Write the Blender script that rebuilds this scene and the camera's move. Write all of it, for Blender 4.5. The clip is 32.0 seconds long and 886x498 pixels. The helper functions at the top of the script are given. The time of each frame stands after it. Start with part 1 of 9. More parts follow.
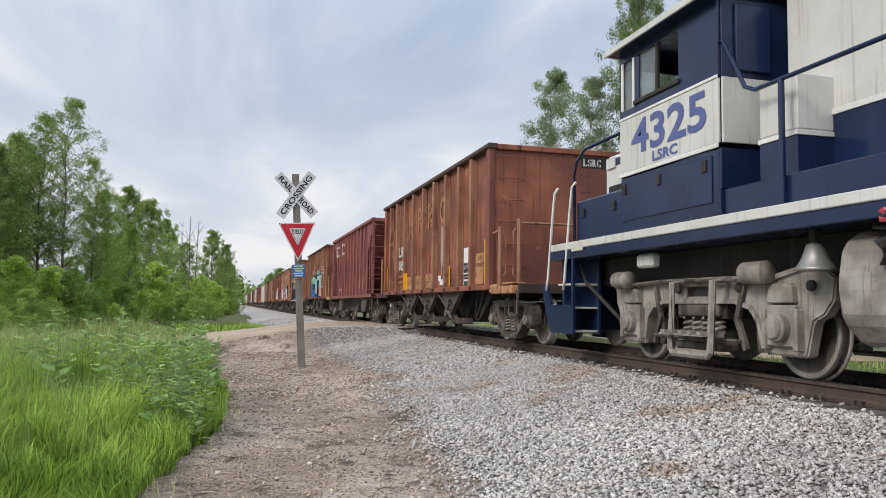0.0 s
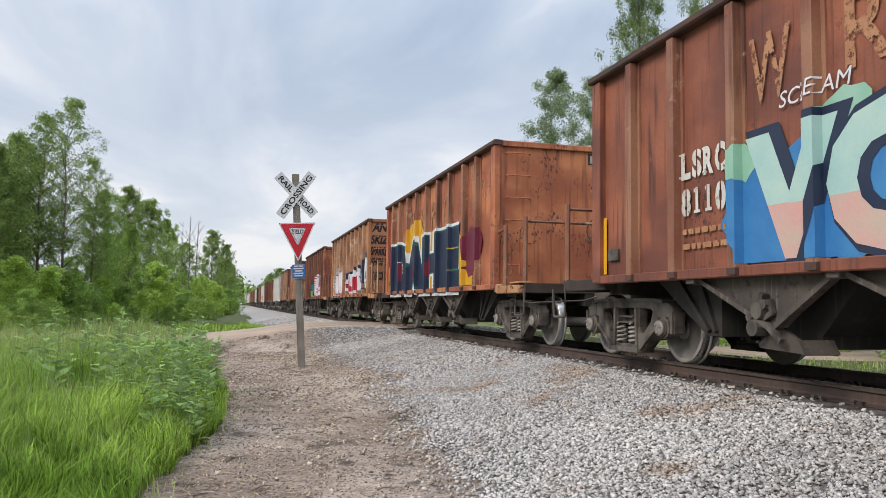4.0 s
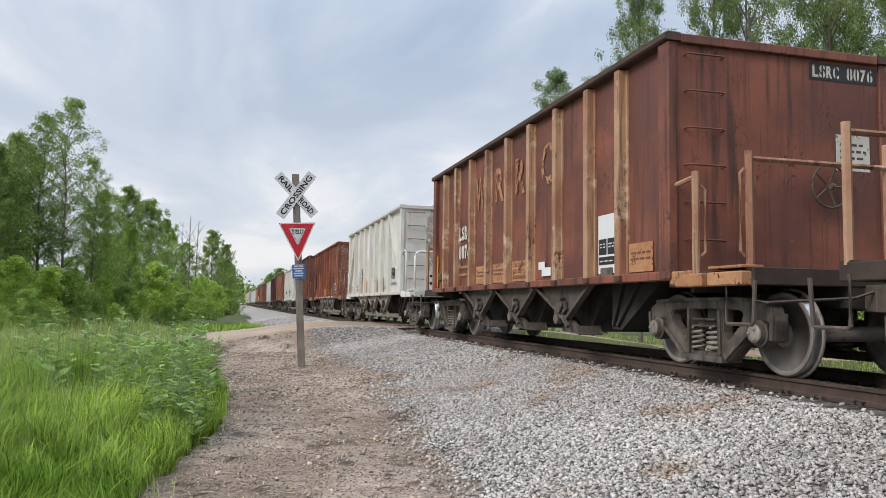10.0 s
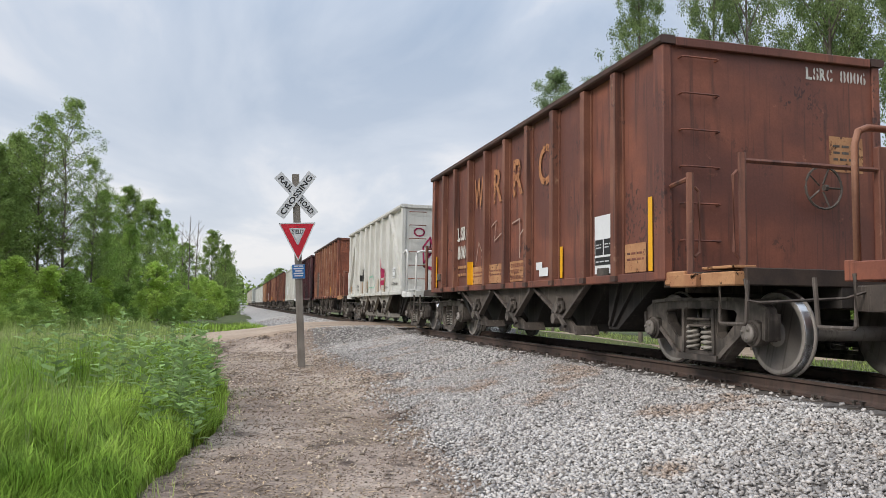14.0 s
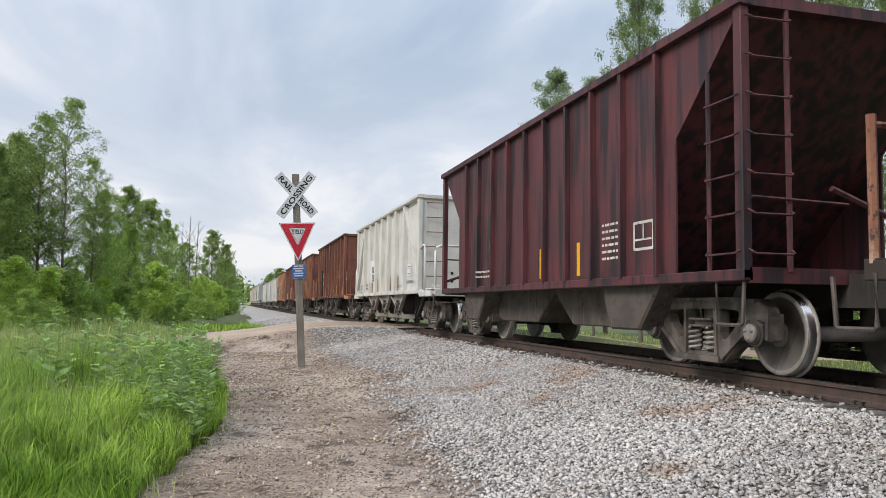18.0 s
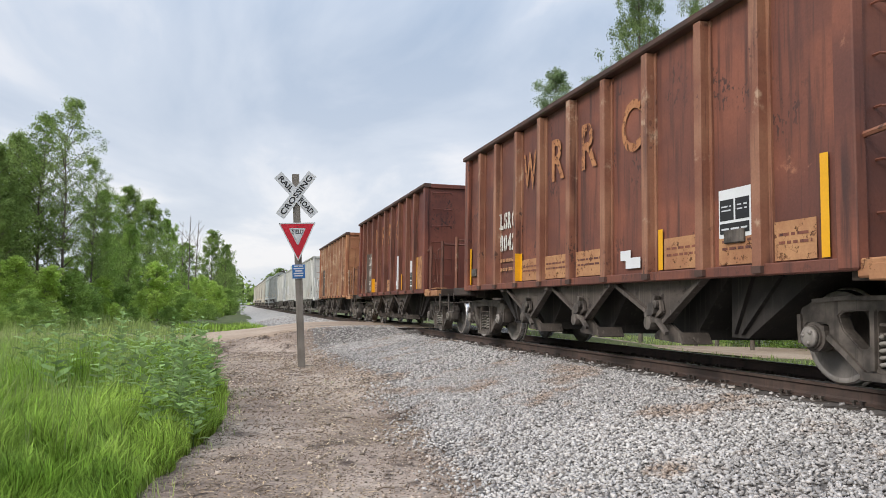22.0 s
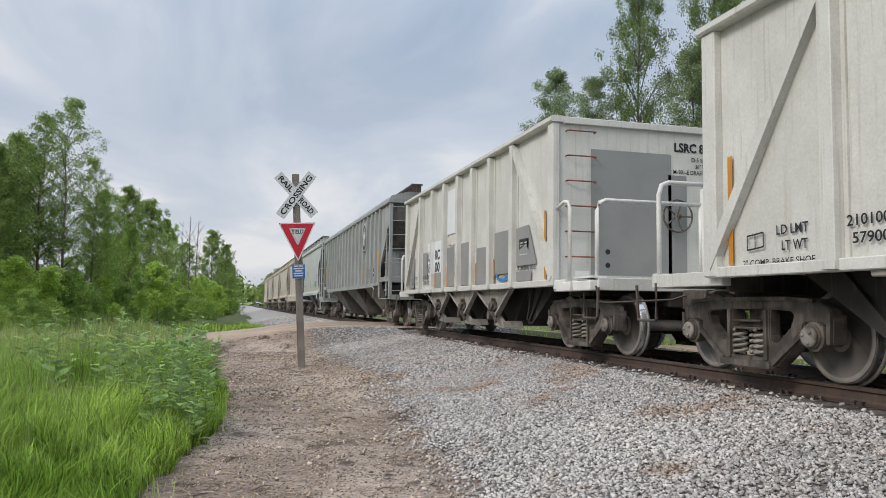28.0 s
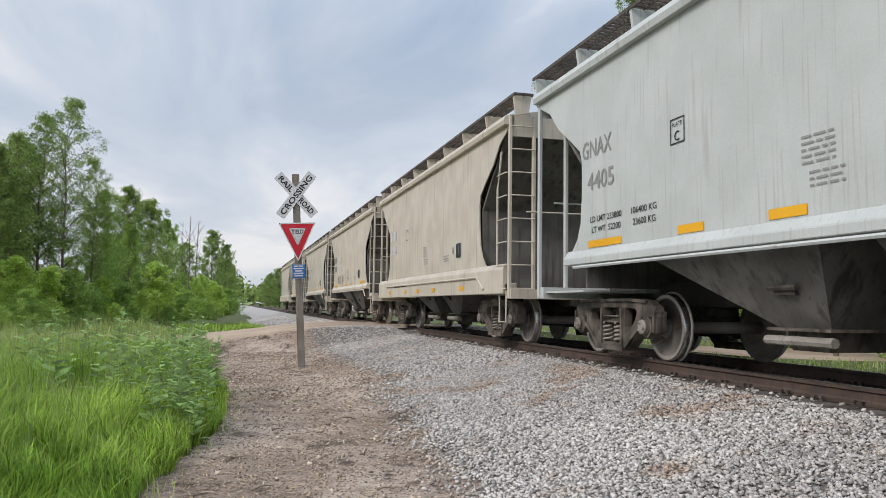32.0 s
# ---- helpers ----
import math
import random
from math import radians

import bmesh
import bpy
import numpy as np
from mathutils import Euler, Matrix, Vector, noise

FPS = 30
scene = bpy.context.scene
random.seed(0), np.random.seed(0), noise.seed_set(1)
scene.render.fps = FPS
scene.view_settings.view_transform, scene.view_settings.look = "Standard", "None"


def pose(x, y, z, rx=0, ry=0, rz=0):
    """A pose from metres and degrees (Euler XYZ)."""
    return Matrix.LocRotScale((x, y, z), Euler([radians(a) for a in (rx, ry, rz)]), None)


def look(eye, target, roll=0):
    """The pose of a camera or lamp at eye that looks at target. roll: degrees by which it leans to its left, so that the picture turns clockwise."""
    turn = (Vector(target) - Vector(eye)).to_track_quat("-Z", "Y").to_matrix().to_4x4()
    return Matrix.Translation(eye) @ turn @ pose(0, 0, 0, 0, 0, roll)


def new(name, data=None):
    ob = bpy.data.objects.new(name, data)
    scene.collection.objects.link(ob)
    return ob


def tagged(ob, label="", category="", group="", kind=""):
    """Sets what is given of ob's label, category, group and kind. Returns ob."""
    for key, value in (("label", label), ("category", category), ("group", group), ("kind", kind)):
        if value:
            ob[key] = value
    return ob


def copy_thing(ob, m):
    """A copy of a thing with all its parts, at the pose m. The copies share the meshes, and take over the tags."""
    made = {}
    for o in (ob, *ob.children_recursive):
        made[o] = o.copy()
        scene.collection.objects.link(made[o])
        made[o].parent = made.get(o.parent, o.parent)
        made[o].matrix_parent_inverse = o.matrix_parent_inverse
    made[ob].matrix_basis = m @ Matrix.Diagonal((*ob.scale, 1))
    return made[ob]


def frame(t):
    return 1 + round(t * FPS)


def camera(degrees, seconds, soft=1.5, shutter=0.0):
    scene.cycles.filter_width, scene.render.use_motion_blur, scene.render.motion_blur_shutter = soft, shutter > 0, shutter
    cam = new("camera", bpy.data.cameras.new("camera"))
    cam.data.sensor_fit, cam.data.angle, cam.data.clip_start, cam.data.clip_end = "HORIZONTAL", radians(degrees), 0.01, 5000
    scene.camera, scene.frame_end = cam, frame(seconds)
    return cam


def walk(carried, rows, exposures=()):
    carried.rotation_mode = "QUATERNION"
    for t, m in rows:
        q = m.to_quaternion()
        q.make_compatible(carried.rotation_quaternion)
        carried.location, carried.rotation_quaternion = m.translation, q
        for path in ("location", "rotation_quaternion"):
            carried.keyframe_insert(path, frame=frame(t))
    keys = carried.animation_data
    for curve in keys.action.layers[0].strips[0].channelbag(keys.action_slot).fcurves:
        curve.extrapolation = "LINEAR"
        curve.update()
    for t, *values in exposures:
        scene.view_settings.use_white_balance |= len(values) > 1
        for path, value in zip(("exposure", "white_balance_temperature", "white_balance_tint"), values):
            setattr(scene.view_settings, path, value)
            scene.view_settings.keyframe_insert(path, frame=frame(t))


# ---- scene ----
# The camera stands still beside the track. Track runs along +Y, z = 0 at the top of the rails.
cam = camera(59.93, 32.0, soft=0.5)
TRACK = 6.486          # track centre line, x
YAW, PITCH, ROLL = radians(15.192), radians(4.252), 0.79
EYE = Vector((0.0, 0.0, 0.7015))
AIM = EYE + Vector((math.sin(YAW) * math.cos(PITCH), math.cos(YAW) * math.cos(PITCH), math.sin(PITCH)))
walk(cam, [(0.0, look(EYE, AIM, ROLL)), (32.0, look(EYE, AIM, ROLL))], [(t, e, 6640, 12) for t, e in ((0, 0.08), (3, 0.13), (6, 0.08), (9, 0.05), (11, 0.10), (12, -0.04), (13, 0.05), (17, 0.03), (18, 0.13), (19, 0.13), (20, -0.01), (21, 0.08), (22, 0.14), (24, 0.09), (25, 0.04), (28, -0.09), (30, 0.0), (32, 0.0))])

# ---- light ----
SUN_ELEV, SUN_ROT = radians(36), radians(248)
world = bpy.data.worlds.new("sky")
scene.world = world
world.use_nodes = True
wn = world.node_tree.nodes
wl = world.node_tree.links
wn.clear()
w_out = wn.new("ShaderNodeOutputWorld")
w_bg = wn.new("ShaderNodeBackground")
w_sky = wn.new("ShaderNodeTexSky")
w_sky.sky_type = "NISHITA"
w_sky.sun_disc = False
w_sky.sun_elevation, w_sky.sun_rotation = SUN_ELEV, SUN_ROT
w_sky.air_density, w_sky.dust_density = 1.0, 2.0
# cloud sheet over the sky: soft banks, laid out on a plane high above so that they flatten towards the horizon
w_tc = wn.new("ShaderNodeTexCoord")
w_sep = wn.new("ShaderNodeSeparateXYZ")
wl.new(w_tc.outputs["Generated"], w_sep.inputs[0])
w_zmax = wn.new("ShaderNodeMath"); w_zmax.operation = "MAXIMUM"; w_zmax.inputs[1].default_value = 0.0
wl.new(w_sep.outputs["Z"], w_zmax.inputs[0])
w_zadd = wn.new("ShaderNodeMath"); w_zadd.operation = "ADD"; w_zadd.inputs[1].default_value = 0.16
wl.new(w_zmax.outputs[0], w_zadd.inputs[0])
w_div = wn.new("ShaderNodeVectorMath"); w_div.operation = "DIVIDE"
w_com = wn.new("ShaderNodeCombineXYZ")
for k in range(3):
    wl.new(w_zadd.outputs[0], w_com.inputs[k])
wl.new(w_tc.outputs["Generated"], w_div.inputs[0])
wl.new(w_com.outputs[0], w_div.inputs[1])
w_map = wn.new("ShaderNodeMapping")
w_map.inputs["Scale"].default_value = (0.8, 0.42, 0.0)
w_map.inputs["Rotation"].default_value = (0, 0, radians(-28))
w_map.inputs["Location"].default_value = (-0.08, 0.2, 0)
wl.new(w_div.outputs[0], w_map.inputs[0])
w_n = wn.new("ShaderNodeTexNoise")
w_n.inputs["Scale"].default_value = 1.7
w_n.inputs["Detail"].default_value = 7
w_n.inputs["Roughness"].default_value = 0.52
w_n.inputs["Distortion"].default_value = 0.5
wl.new(w_map.outputs[0], w_n.inputs["Vector"])
w_ramp = wn.new("ShaderNodeValToRGB")
e = w_ramp.color_ramp.elements
e[0].position, e[0].color = 0.36, (0.385, 0.485, 0.625, 1)
e[1].position, e[1].color = 0.63, (0.87, 0.88, 0.90, 1)
m_ = e.new(0.5); m_.color = (0.535, 0.62, 0.735, 1)
wl.new(w_n.outputs["Fac"], w_ramp.inputs[0])
# paler towards the horizon
w_hz = wn.new("ShaderNodeMapRange")
w_hz.inputs["From Min"].default_value, w_hz.inputs["From Max"].default_value = 0.0, 0.36
w_hz.inputs["To Min"].default_value, w_hz.inputs["To Max"].default_value = 0.65, 0.0
wl.new(w_sep.outputs["Z"], w_hz.inputs["Value"])
w_mixh = wn.new("ShaderNodeMix"); w_mixh.data_type = "RGBA"
wl.new(w_hz.outputs[0], w_mixh.inputs["Factor"])
wl.new(w_ramp.outputs[0], w_mixh.inputs["A"])
w_mixh.inputs["B"].default_value = (0.73, 0.755, 0.785, 1)
w_skym = wn.new("ShaderNodeMix"); w_skym.data_type = "RGBA"; w_skym.inputs["Factor"].default_value = 0.88
w_sksc = wn.new("ShaderNodeMix"); w_sksc.data_type = "RGBA"; w_sksc.blend_type = "MULTIPLY"
w_sksc.inputs["Factor"].default_value = 1.0
w_sksc.inputs["B"].default_value = (0.1, 0.1, 0.1, 1)
wl.new(w_sky.outputs[0], w_sksc.inputs["A"])
wl.new(w_sksc.outputs["Result"], w_skym.inputs["A"])
wl.new(w_mixh.outputs["Result"], w_skym.inputs["B"])
# an overcast sky grows brighter towards the zenith
w_zen = wn.new("ShaderNodeMapRange"); w_zen.interpolation_type = "SMOOTHSTEP"
w_zen.inputs["From Min"].default_value, w_zen.inputs["From Max"].default_value = 0.30, 0.95
w_zen.inputs["To Min"].default_value, w_zen.inputs["To Max"].default_value = 1.0, 1.9
wl.new(w_sep.outputs["Z"], w_zen.inputs["Value"])
w_gain = wn.new("ShaderNodeMix"); w_gain.data_type = "RGBA"; w_gain.blend_type = "MULTIPLY"
w_gain.inputs["Factor"].default_value = 1.0
wl.new(w_skym.outputs["Result"], w_gain.inputs["A"])
wl.new(w_zen.outputs[0], w_gain.inputs["B"])
wl.new(w_gain.outputs["Result"], w_bg.inputs["Color"])
w_bg.inputs["Strength"].default_value = 1.1
wl.new(w_bg.outputs[0], w_out.inputs["Surface"])
sun_data = bpy.data.lights.new("sun", "SUN")
sun_data.energy, sun_data.angle, sun_data.color = 2.0, radians(20), (1.0, 0.95, 0.88)
sun = new("sun", sun_data)
sun.matrix_basis = look((0, 0, 60), Vector((0, 0, 60)) - Vector((math.sin(SUN_ROT) * math.cos(SUN_ELEV), math.cos(SUN_ROT) * math.cos(SUN_ELEV), math.sin(SUN_ELEV))))

# ---- materials ----
def mat(name, a, b=None, rough=0.75, metal=0.0, scale=1.5, fine=40.0, bump=0.15, streak=None, streak_at=0.58, spots=None, spots_at=0.62, vary=0.12, island=0.0, spec=0.4, worn=None, pits=None, pits_at=0.60, wash=None, fade=1.0):
    """A surface of two colours in soft patches, with fine grain, and, where given, running streaks and blotches."""
    m = bpy.data.materials.new(name)
    m.use_nodes = True
    nt = m.node_tree
    N, L = nt.nodes, nt.links
    N.clear()
    out = N.new("ShaderNodeOutputMaterial")
    bs = N.new("ShaderNodeBsdfPrincipled")
    bs.inputs["Metallic"].default_value = metal
    bs.inputs["Specular IOR Level"].default_value = spec
    tc = N.new("ShaderNodeTexCoord")
    oi = N.new("ShaderNodeObjectInfo")
    w = N.new("ShaderNodeMath"); w.operation = "MULTIPLY"; w.inputs[1].default_value = 37.0
    L.new(oi.outputs["Random"], w.inputs[0])

    def nz(sc, detail, stretch=None):
        n = N.new("ShaderNodeTexNoise"); n.noise_dimensions = "4D"
        n.inputs["Scale"].default_value = sc; n.inputs["Detail"].default_value = detail
        L.new(w.outputs[0], n.inputs["W"])
        if stretch:
            mp = N.new("ShaderNodeMapping"); mp.inputs["Scale"].default_value = stretch
            L.new(tc.outputs["Object"], mp.inputs[0]); L.new(mp.outputs[0], n.inputs["Vector"])
        else:
            L.new(tc.outputs["Object"], n.inputs["Vector"])
        return n

    def ramp(src, lo, hi):
        r = N.new("ShaderNodeMapRange"); r.interpolation_type = "SMOOTHSTEP"
        r.inputs["From Min"].default_value, r.inputs["From Max"].default_value = lo, hi
        L.new(src, r.inputs["Value"])
        return r.outputs[0]

    def mix(fac, x, y, blend="MIX"):
        k = N.new("ShaderNodeMix"); k.data_type = "RGBA"; k.blend_type = blend
        for sock, v in ((k.inputs["Factor"], fac), (k.inputs["A"], x), (k.inputs["B"], y)):
            if isinstance(v, (tuple, list)):
                sock.default_value = (*v[:3], 1)
            elif isinstance(v, (int, float)):
                sock.default_value = v
            else:
                L.new(v, sock)
        return k.outputs["Result"]

    n1 = nz(scale, 6)
    n2 = nz(fine, 3)
    col = mix(ramp(n1.outputs["Fac"], 0.35, 0.65), a, b if b else a)
    if streak:
        n3 = nz(1.0, 5, (7.0, 7.0, 0.55))
        col = mix(ramp(n3.outputs["Fac"], streak_at - 0.07, streak_at + 0.12), col, streak)
    if wash:
        n6 = nz(0.55, 4, (1.0, 1.0, 1.6))
        col = mix(ramp(n6.outputs["Fac"], 0.42, 0.62), col, wash)
    if pits:
        # clusters of small pits where the skin has blistered
        n7 = nz(19.0, 4, (1.0, 1.0, 0.62))
        n7.inputs["Roughness"].default_value = 0.6
        n8 = nz(1.15, 3)
        k7 = N.new("ShaderNodeMath"); k7.operation = "MULTIPLY"
        L.new(ramp(n7.outputs["Fac"], 0.54, 0.60), k7.inputs[0])
        L.new(ramp(n8.outputs["Fac"], pits_at - 0.06, pits_at + 0.06), k7.inputs[1])
        col = mix(k7.outputs[0], col, pits)
    if streak:
        n9 = nz(1.0, 4, (26.0, 26.0, 0.8))
        k9 = N.new("ShaderNodeMath"); k9.operation = "MULTIPLY"; k9.inputs[1].default_value = 0.55
        L.new(ramp(n9.outputs["Fac"], 0.56, 0.68), k9.inputs[0])
        col = mix(k9.outputs[0], col, streak)
    if spots:
        n4 = nz(scale * 1.9, 10)
        n4.inputs["Roughness"].default_value = 0.68
        col = mix(ramp(n4.outputs["Fac"], spots_at - 0.05, spots_at + 0.06), col, spots)
    g = N.new("ShaderNodeMapRange")
    g.inputs["To Min"].default_value, g.inputs["To Max"].default_value = 1 - vary * 1.6, 1 + vary * 1.6
    L.new(n2.outputs["Fac"], g.inputs["Value"])
    col = mix(1.0, col, g.outputs[0], "MULTIPLY")
    if island:
        ge = N.new("ShaderNodeNewGeometry")
        g2 = N.new("ShaderNodeMapRange")
        g2.inputs["To Min"].default_value, g2.inputs["To Max"].default_value = 1 - island, 1 + island
        L.new(ge.outputs["Random Per Island"], g2.inputs["Value"])
        col = mix(1.0, col, g2.outputs[0], "MULTIPLY")
    L.new(col, bs.inputs["Base Color"])
    rr = N.new("ShaderNodeMapRange")
    rr.inputs["To Min"].default_value, rr.inputs["To Max"].default_value = max(0.05, rough - 0.12), min(1, rough + 0.12)
    L.new(n1.outputs["Fac"], rr.inputs["Value"])
    L.new(rr.outputs[0], bs.inputs["Roughness"])
    if bump:
        bp = N.new("ShaderNodeBump")
        bp.inputs["Strength"].default_value = bump
        bp.inputs["Distance"].default_value = 0.01
        L.new(n2.outputs["Fac"], bp.inputs["Height"])
        L.new(bp.outputs[0], bs.inputs["Normal"])
    if worn is not None:
        n5 = nz(9.0, 9)
        n5.inputs["Roughness"].default_value = 0.7
        L.new(ramp(n5.outputs["Fac"], worn - 0.04 * fade, worn + 0.06 * fade), bs.inputs["Alpha"])
    L.new(bs.outputs[0], out.inputs["Surface"])
    return m


def leaf_mat(name, a, b, island=0.35):
    m = mat(name, a, b, rough=0.6, scale=0.5, fine=3.0, bump=0, vary=0.1, island=island, spec=0.12)
    bs = next(n for n in m.node_tree.nodes if n.type == "BSDF_PRINCIPLED")
    N, L = m.node_tree.nodes, m.node_tree.links
    tr = N.new("ShaderNodeBsdfTranslucent")
    ms = N.new("ShaderNodeMixShader"); ms.inputs[0].default_value = 0.45
    src = bs.inputs["Base Color"].links[0].from_socket
    L.new(src, tr.inputs["Color"])
    out = next(n for n in N if n.type == "OUTPUT_MATERIAL")
    L.new(bs.outputs[0], ms.inputs[1]); L.new(tr.outputs[0], ms.inputs[2]); L.new(ms.outputs[0], out.inputs["Surface"])
    return m


RUST = mat("rust_brown", (0.215, 0.070, 0.041), (0.320, 0.110, 0.061), rough=0.62, streak=(0.075, 0.033, 0.026), streak_at=0.59, spots=(0.41, 0.20, 0.115), spots_at=0.67, wash=(0.150, 0.053, 0.037), pits=(0.066, 0.031, 0.025), pits_at=0.59)
RUST_ORANGE = mat("rust_orange", (0.520, 0.195, 0.086), (0.370, 0.120, 0.058), rough=0.62, streak=(0.150, 0.052, 0.036), streak_at=0.60, spots=(0.56, 0.27, 0.135), spots_at=0.68, wash=(0.290, 0.088, 0.045), pits=(0.085, 0.040, 0.032), pits_at=0.56)
RUST_TAN = mat("rust_tan", (0.440, 0.215, 0.105), (0.350, 0.150, 0.075), rough=0.65, streak=(0.165, 0.068, 0.040), streak_at=0.60, spots=(0.56, 0.36, 0.21), spots_at=0.66, wash=(0.310, 0.120, 0.060), pits=(0.110, 0.052, 0.036), pits_at=0.60)
RUST_DARK = mat("rust_dark", (0.170, 0.062, 0.041), (0.240, 0.085, 0.052), rough=0.62, streak=(0.068, 0.032, 0.027), streak_at=0.58, spots=(0.385, 0.170, 0.098), spots_at=0.68, wash=(0.125, 0.048, 0.036), pits=(0.062, 0.030, 0.026), pits_at=0.58)
RUST_RED = mat("rust_red", (0.150, 0.047, 0.034), (0.105, 0.034, 0.027), rough=0.58, streak=(0.052, 0.022, 0.020), streak_at=0.60, spots=(0.24, 0.105, 0.066), spots_at=0.68, wash=(0.185, 0.060, 0.040), pits=(0.050, 0.024, 0.021), pits_at=0.62)
RIB_RUST = mat("rust_post", (0.320, 0.160, 0.098), (0.215, 0.085, 0.053), scale=1.2, rough=0.62, streak=(0.095, 0.042, 0.032), streak_at=0.60, spots=(0.43, 0.29, 0.20), spots_at=0.62, pits=(0.070, 0.036, 0.029), pits_at=0.60)
RIB_DARK = mat("dark_rust_post", (0.215, 0.092, 0.058), (0.140, 0.055, 0.038), scale=1.2, rough=0.62, streak=(0.070, 0.033, 0.027), streak_at=0.60, spots=(0.36, 0.22, 0.145), spots_at=0.66, pits=(0.062, 0.032, 0.027), pits_at=0.60)
RIB_PALE = mat("pale_rust_post", (0.430, 0.275, 0.175), (0.285, 0.140, 0.085), scale=1.2, rough=0.62, streak=(0.115, 0.052, 0.038), streak_at=0.62, spots=(0.52, 0.39, 0.27), spots_at=0.58, pits=(0.078, 0.040, 0.031), pits_at=0.60)
CHORD = mat("dark_chord", (0.060, 0.036, 0.030), (0.095, 0.050, 0.038), rough=0.7, scale=2.5, spots=(0.17, 0.085, 0.055), spots_at=0.64)
DECK = mat("grimy_deck", (0.036, 0.027, 0.023), (0.062, 0.043, 0.034), rough=0.8, scale=3, spots=(0.21, 0.15, 0.11), spots_at=0.68)
RUST_MIX = mat("rust_mixed", (0.400, 0.148, 0.070), (0.255, 0.086, 0.047), rough=0.62, streak=(0.090, 0.040, 0.030), streak_at=0.58, spots=(0.52, 0.27, 0.15), spots_at=0.66, wash=(0.205, 0.066, 0.041), pits=(0.068, 0.033, 0.027), pits_at=0.57)
MAROON = mat("maroon_paint", (0.269, 0.089, 0.077), (0.197, 0.067, 0.061), rough=0.6, streak=(0.078, 0.033, 0.033), spots=(0.264, 0.115, 0.084), spots_at=0.7)
MAROON_DARK = mat("dark_maroon_paint", (0.075, 0.026, 0.030), (0.115, 0.031, 0.035), rough=0.6, streak=(0.025, 0.016, 0.020), streak_at=0.5, spots=(0.12, 0.05, 0.04), spots_at=0.7)
WHITE_CAR = mat("white_car_paint", (0.61, 0.61, 0.578), (0.525, 0.525, 0.492), rough=0.5, streak=(0.43, 0.405, 0.35), streak_at=0.66, spots=(0.36, 0.26, 0.18), spots_at=0.74)
GREY_CAR = mat("grey_car_paint", (0.315, 0.335, 0.330), (0.262, 0.280, 0.276), rough=0.5, streak=(0.19, 0.188, 0.18), streak_at=0.62, vary=0.06)
PALE_CAR = mat("pale_grey_paint", (0.50, 0.532, 0.528), (0.45, 0.480, 0.474), rough=0.42, streak=(0.36, 0.352, 0.33), streak_at=0.64, vary=0.05)
CREAM_CAR = mat("cream_paint", (0.55, 0.505, 0.43), (0.475, 0.43, 0.365), rough=0.5, streak=(0.35, 0.30, 0.245), streak_at=0.62, vary=0.05)
GRIME = mat("grimy_steel", (0.066, 0.055, 0.048), (0.100, 0.083, 0.071), rough=0.8, scale=3, streak=(0.185, 0.16, 0.138), streak_at=0.66, spots=(0.036, 0.028, 0.025), spots_at=0.60)
# grimy grey, darkened with the shade on slope sheets and hoppers
SHADED_GREY = mat("grimy_grey_steel", (0.145, 0.140, 0.130), (0.090, 0.086, 0.080), rough=0.75, scale=2, streak=(0.055, 0.050, 0.047), streak_at=0.58)
CHUTE_PALE = mat("dusty_pale_steel", (0.33, 0.315, 0.285), (0.24, 0.228, 0.205), rough=0.75, scale=2, streak=(0.155, 0.14, 0.12), streak_at=0.6)
# near-black: puts shade under the cars into end slopes and chutes
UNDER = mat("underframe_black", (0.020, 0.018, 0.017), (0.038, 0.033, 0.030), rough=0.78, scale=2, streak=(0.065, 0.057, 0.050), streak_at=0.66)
CAST = mat("dusty_cast_steel", (0.150, 0.128, 0.110), (0.048, 0.041, 0.036), rough=0.72, scale=4, bump=0.2, streak=(0.034, 0.029, 0.026), streak_at=0.60)
CAST_LIGHT = mat("pale_dusty_cast_steel", (0.34, 0.318, 0.285), (0.185, 0.168, 0.146), rough=0.7, scale=4, bump=0.2, streak=(0.10, 0.088, 0.077), streak_at=0.62)
WHEEL = mat("wheel_steel", (0.310, 0.285, 0.262), (0.205, 0.185, 0.168), rough=0.55, metal=0.15, scale=2, streak=(0.10, 0.087, 0.076), streak_at=0.64, vary=0.08)
TREAD = mat("polished_tread", (0.62, 0.62, 0.62), (0.5, 0.5, 0.5), rough=0.28, metal=1.0, bump=0.02)
RAIL_MAT = mat("rail_rust", (0.062, 0.043, 0.036), (0.092, 0.061, 0.049), rough=0.7, scale=4, streak=(0.05, 0.036, 0.030))
RAIL_TOP = mat("rail_head", (0.33, 0.32, 0.31), (0.22, 0.21, 0.2), rough=0.35, metal=0.9, scale=4)
TIE_MAT = mat("tie_wood", (0.070, 0.058, 0.050), (0.135, 0.118, 0.102), rough=0.9, scale=3, bump=0.5, streak=(0.034, 0.029, 0.026))
STONE = mat("ballast_stone", (0.400, 0.380, 0.362), (0.490, 0.468, 0.446), rough=0.9, scale=0.45, fine=60, vary=0.2, island=0.42, spots=(0.36, 0.285, 0.230), spots_at=0.575)
# bed under the near stones, darkened to hold the shade of their gaps
SHADED_BALLAST = mat("ballast_bed", (0.115, 0.104, 0.096), (0.165, 0.152, 0.141), rough=0.95, scale=0.7, fine=28, vary=0.45, bump=1.0)
# farther bed in the stone's own paler tone, without the gap shade
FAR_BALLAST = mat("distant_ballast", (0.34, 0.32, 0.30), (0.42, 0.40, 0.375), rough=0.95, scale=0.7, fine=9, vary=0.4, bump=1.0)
STRAW = mat("straw_litter", (0.55, 0.45, 0.30), (0.36, 0.27, 0.17), rough=0.9, scale=0.6, island=0.7)
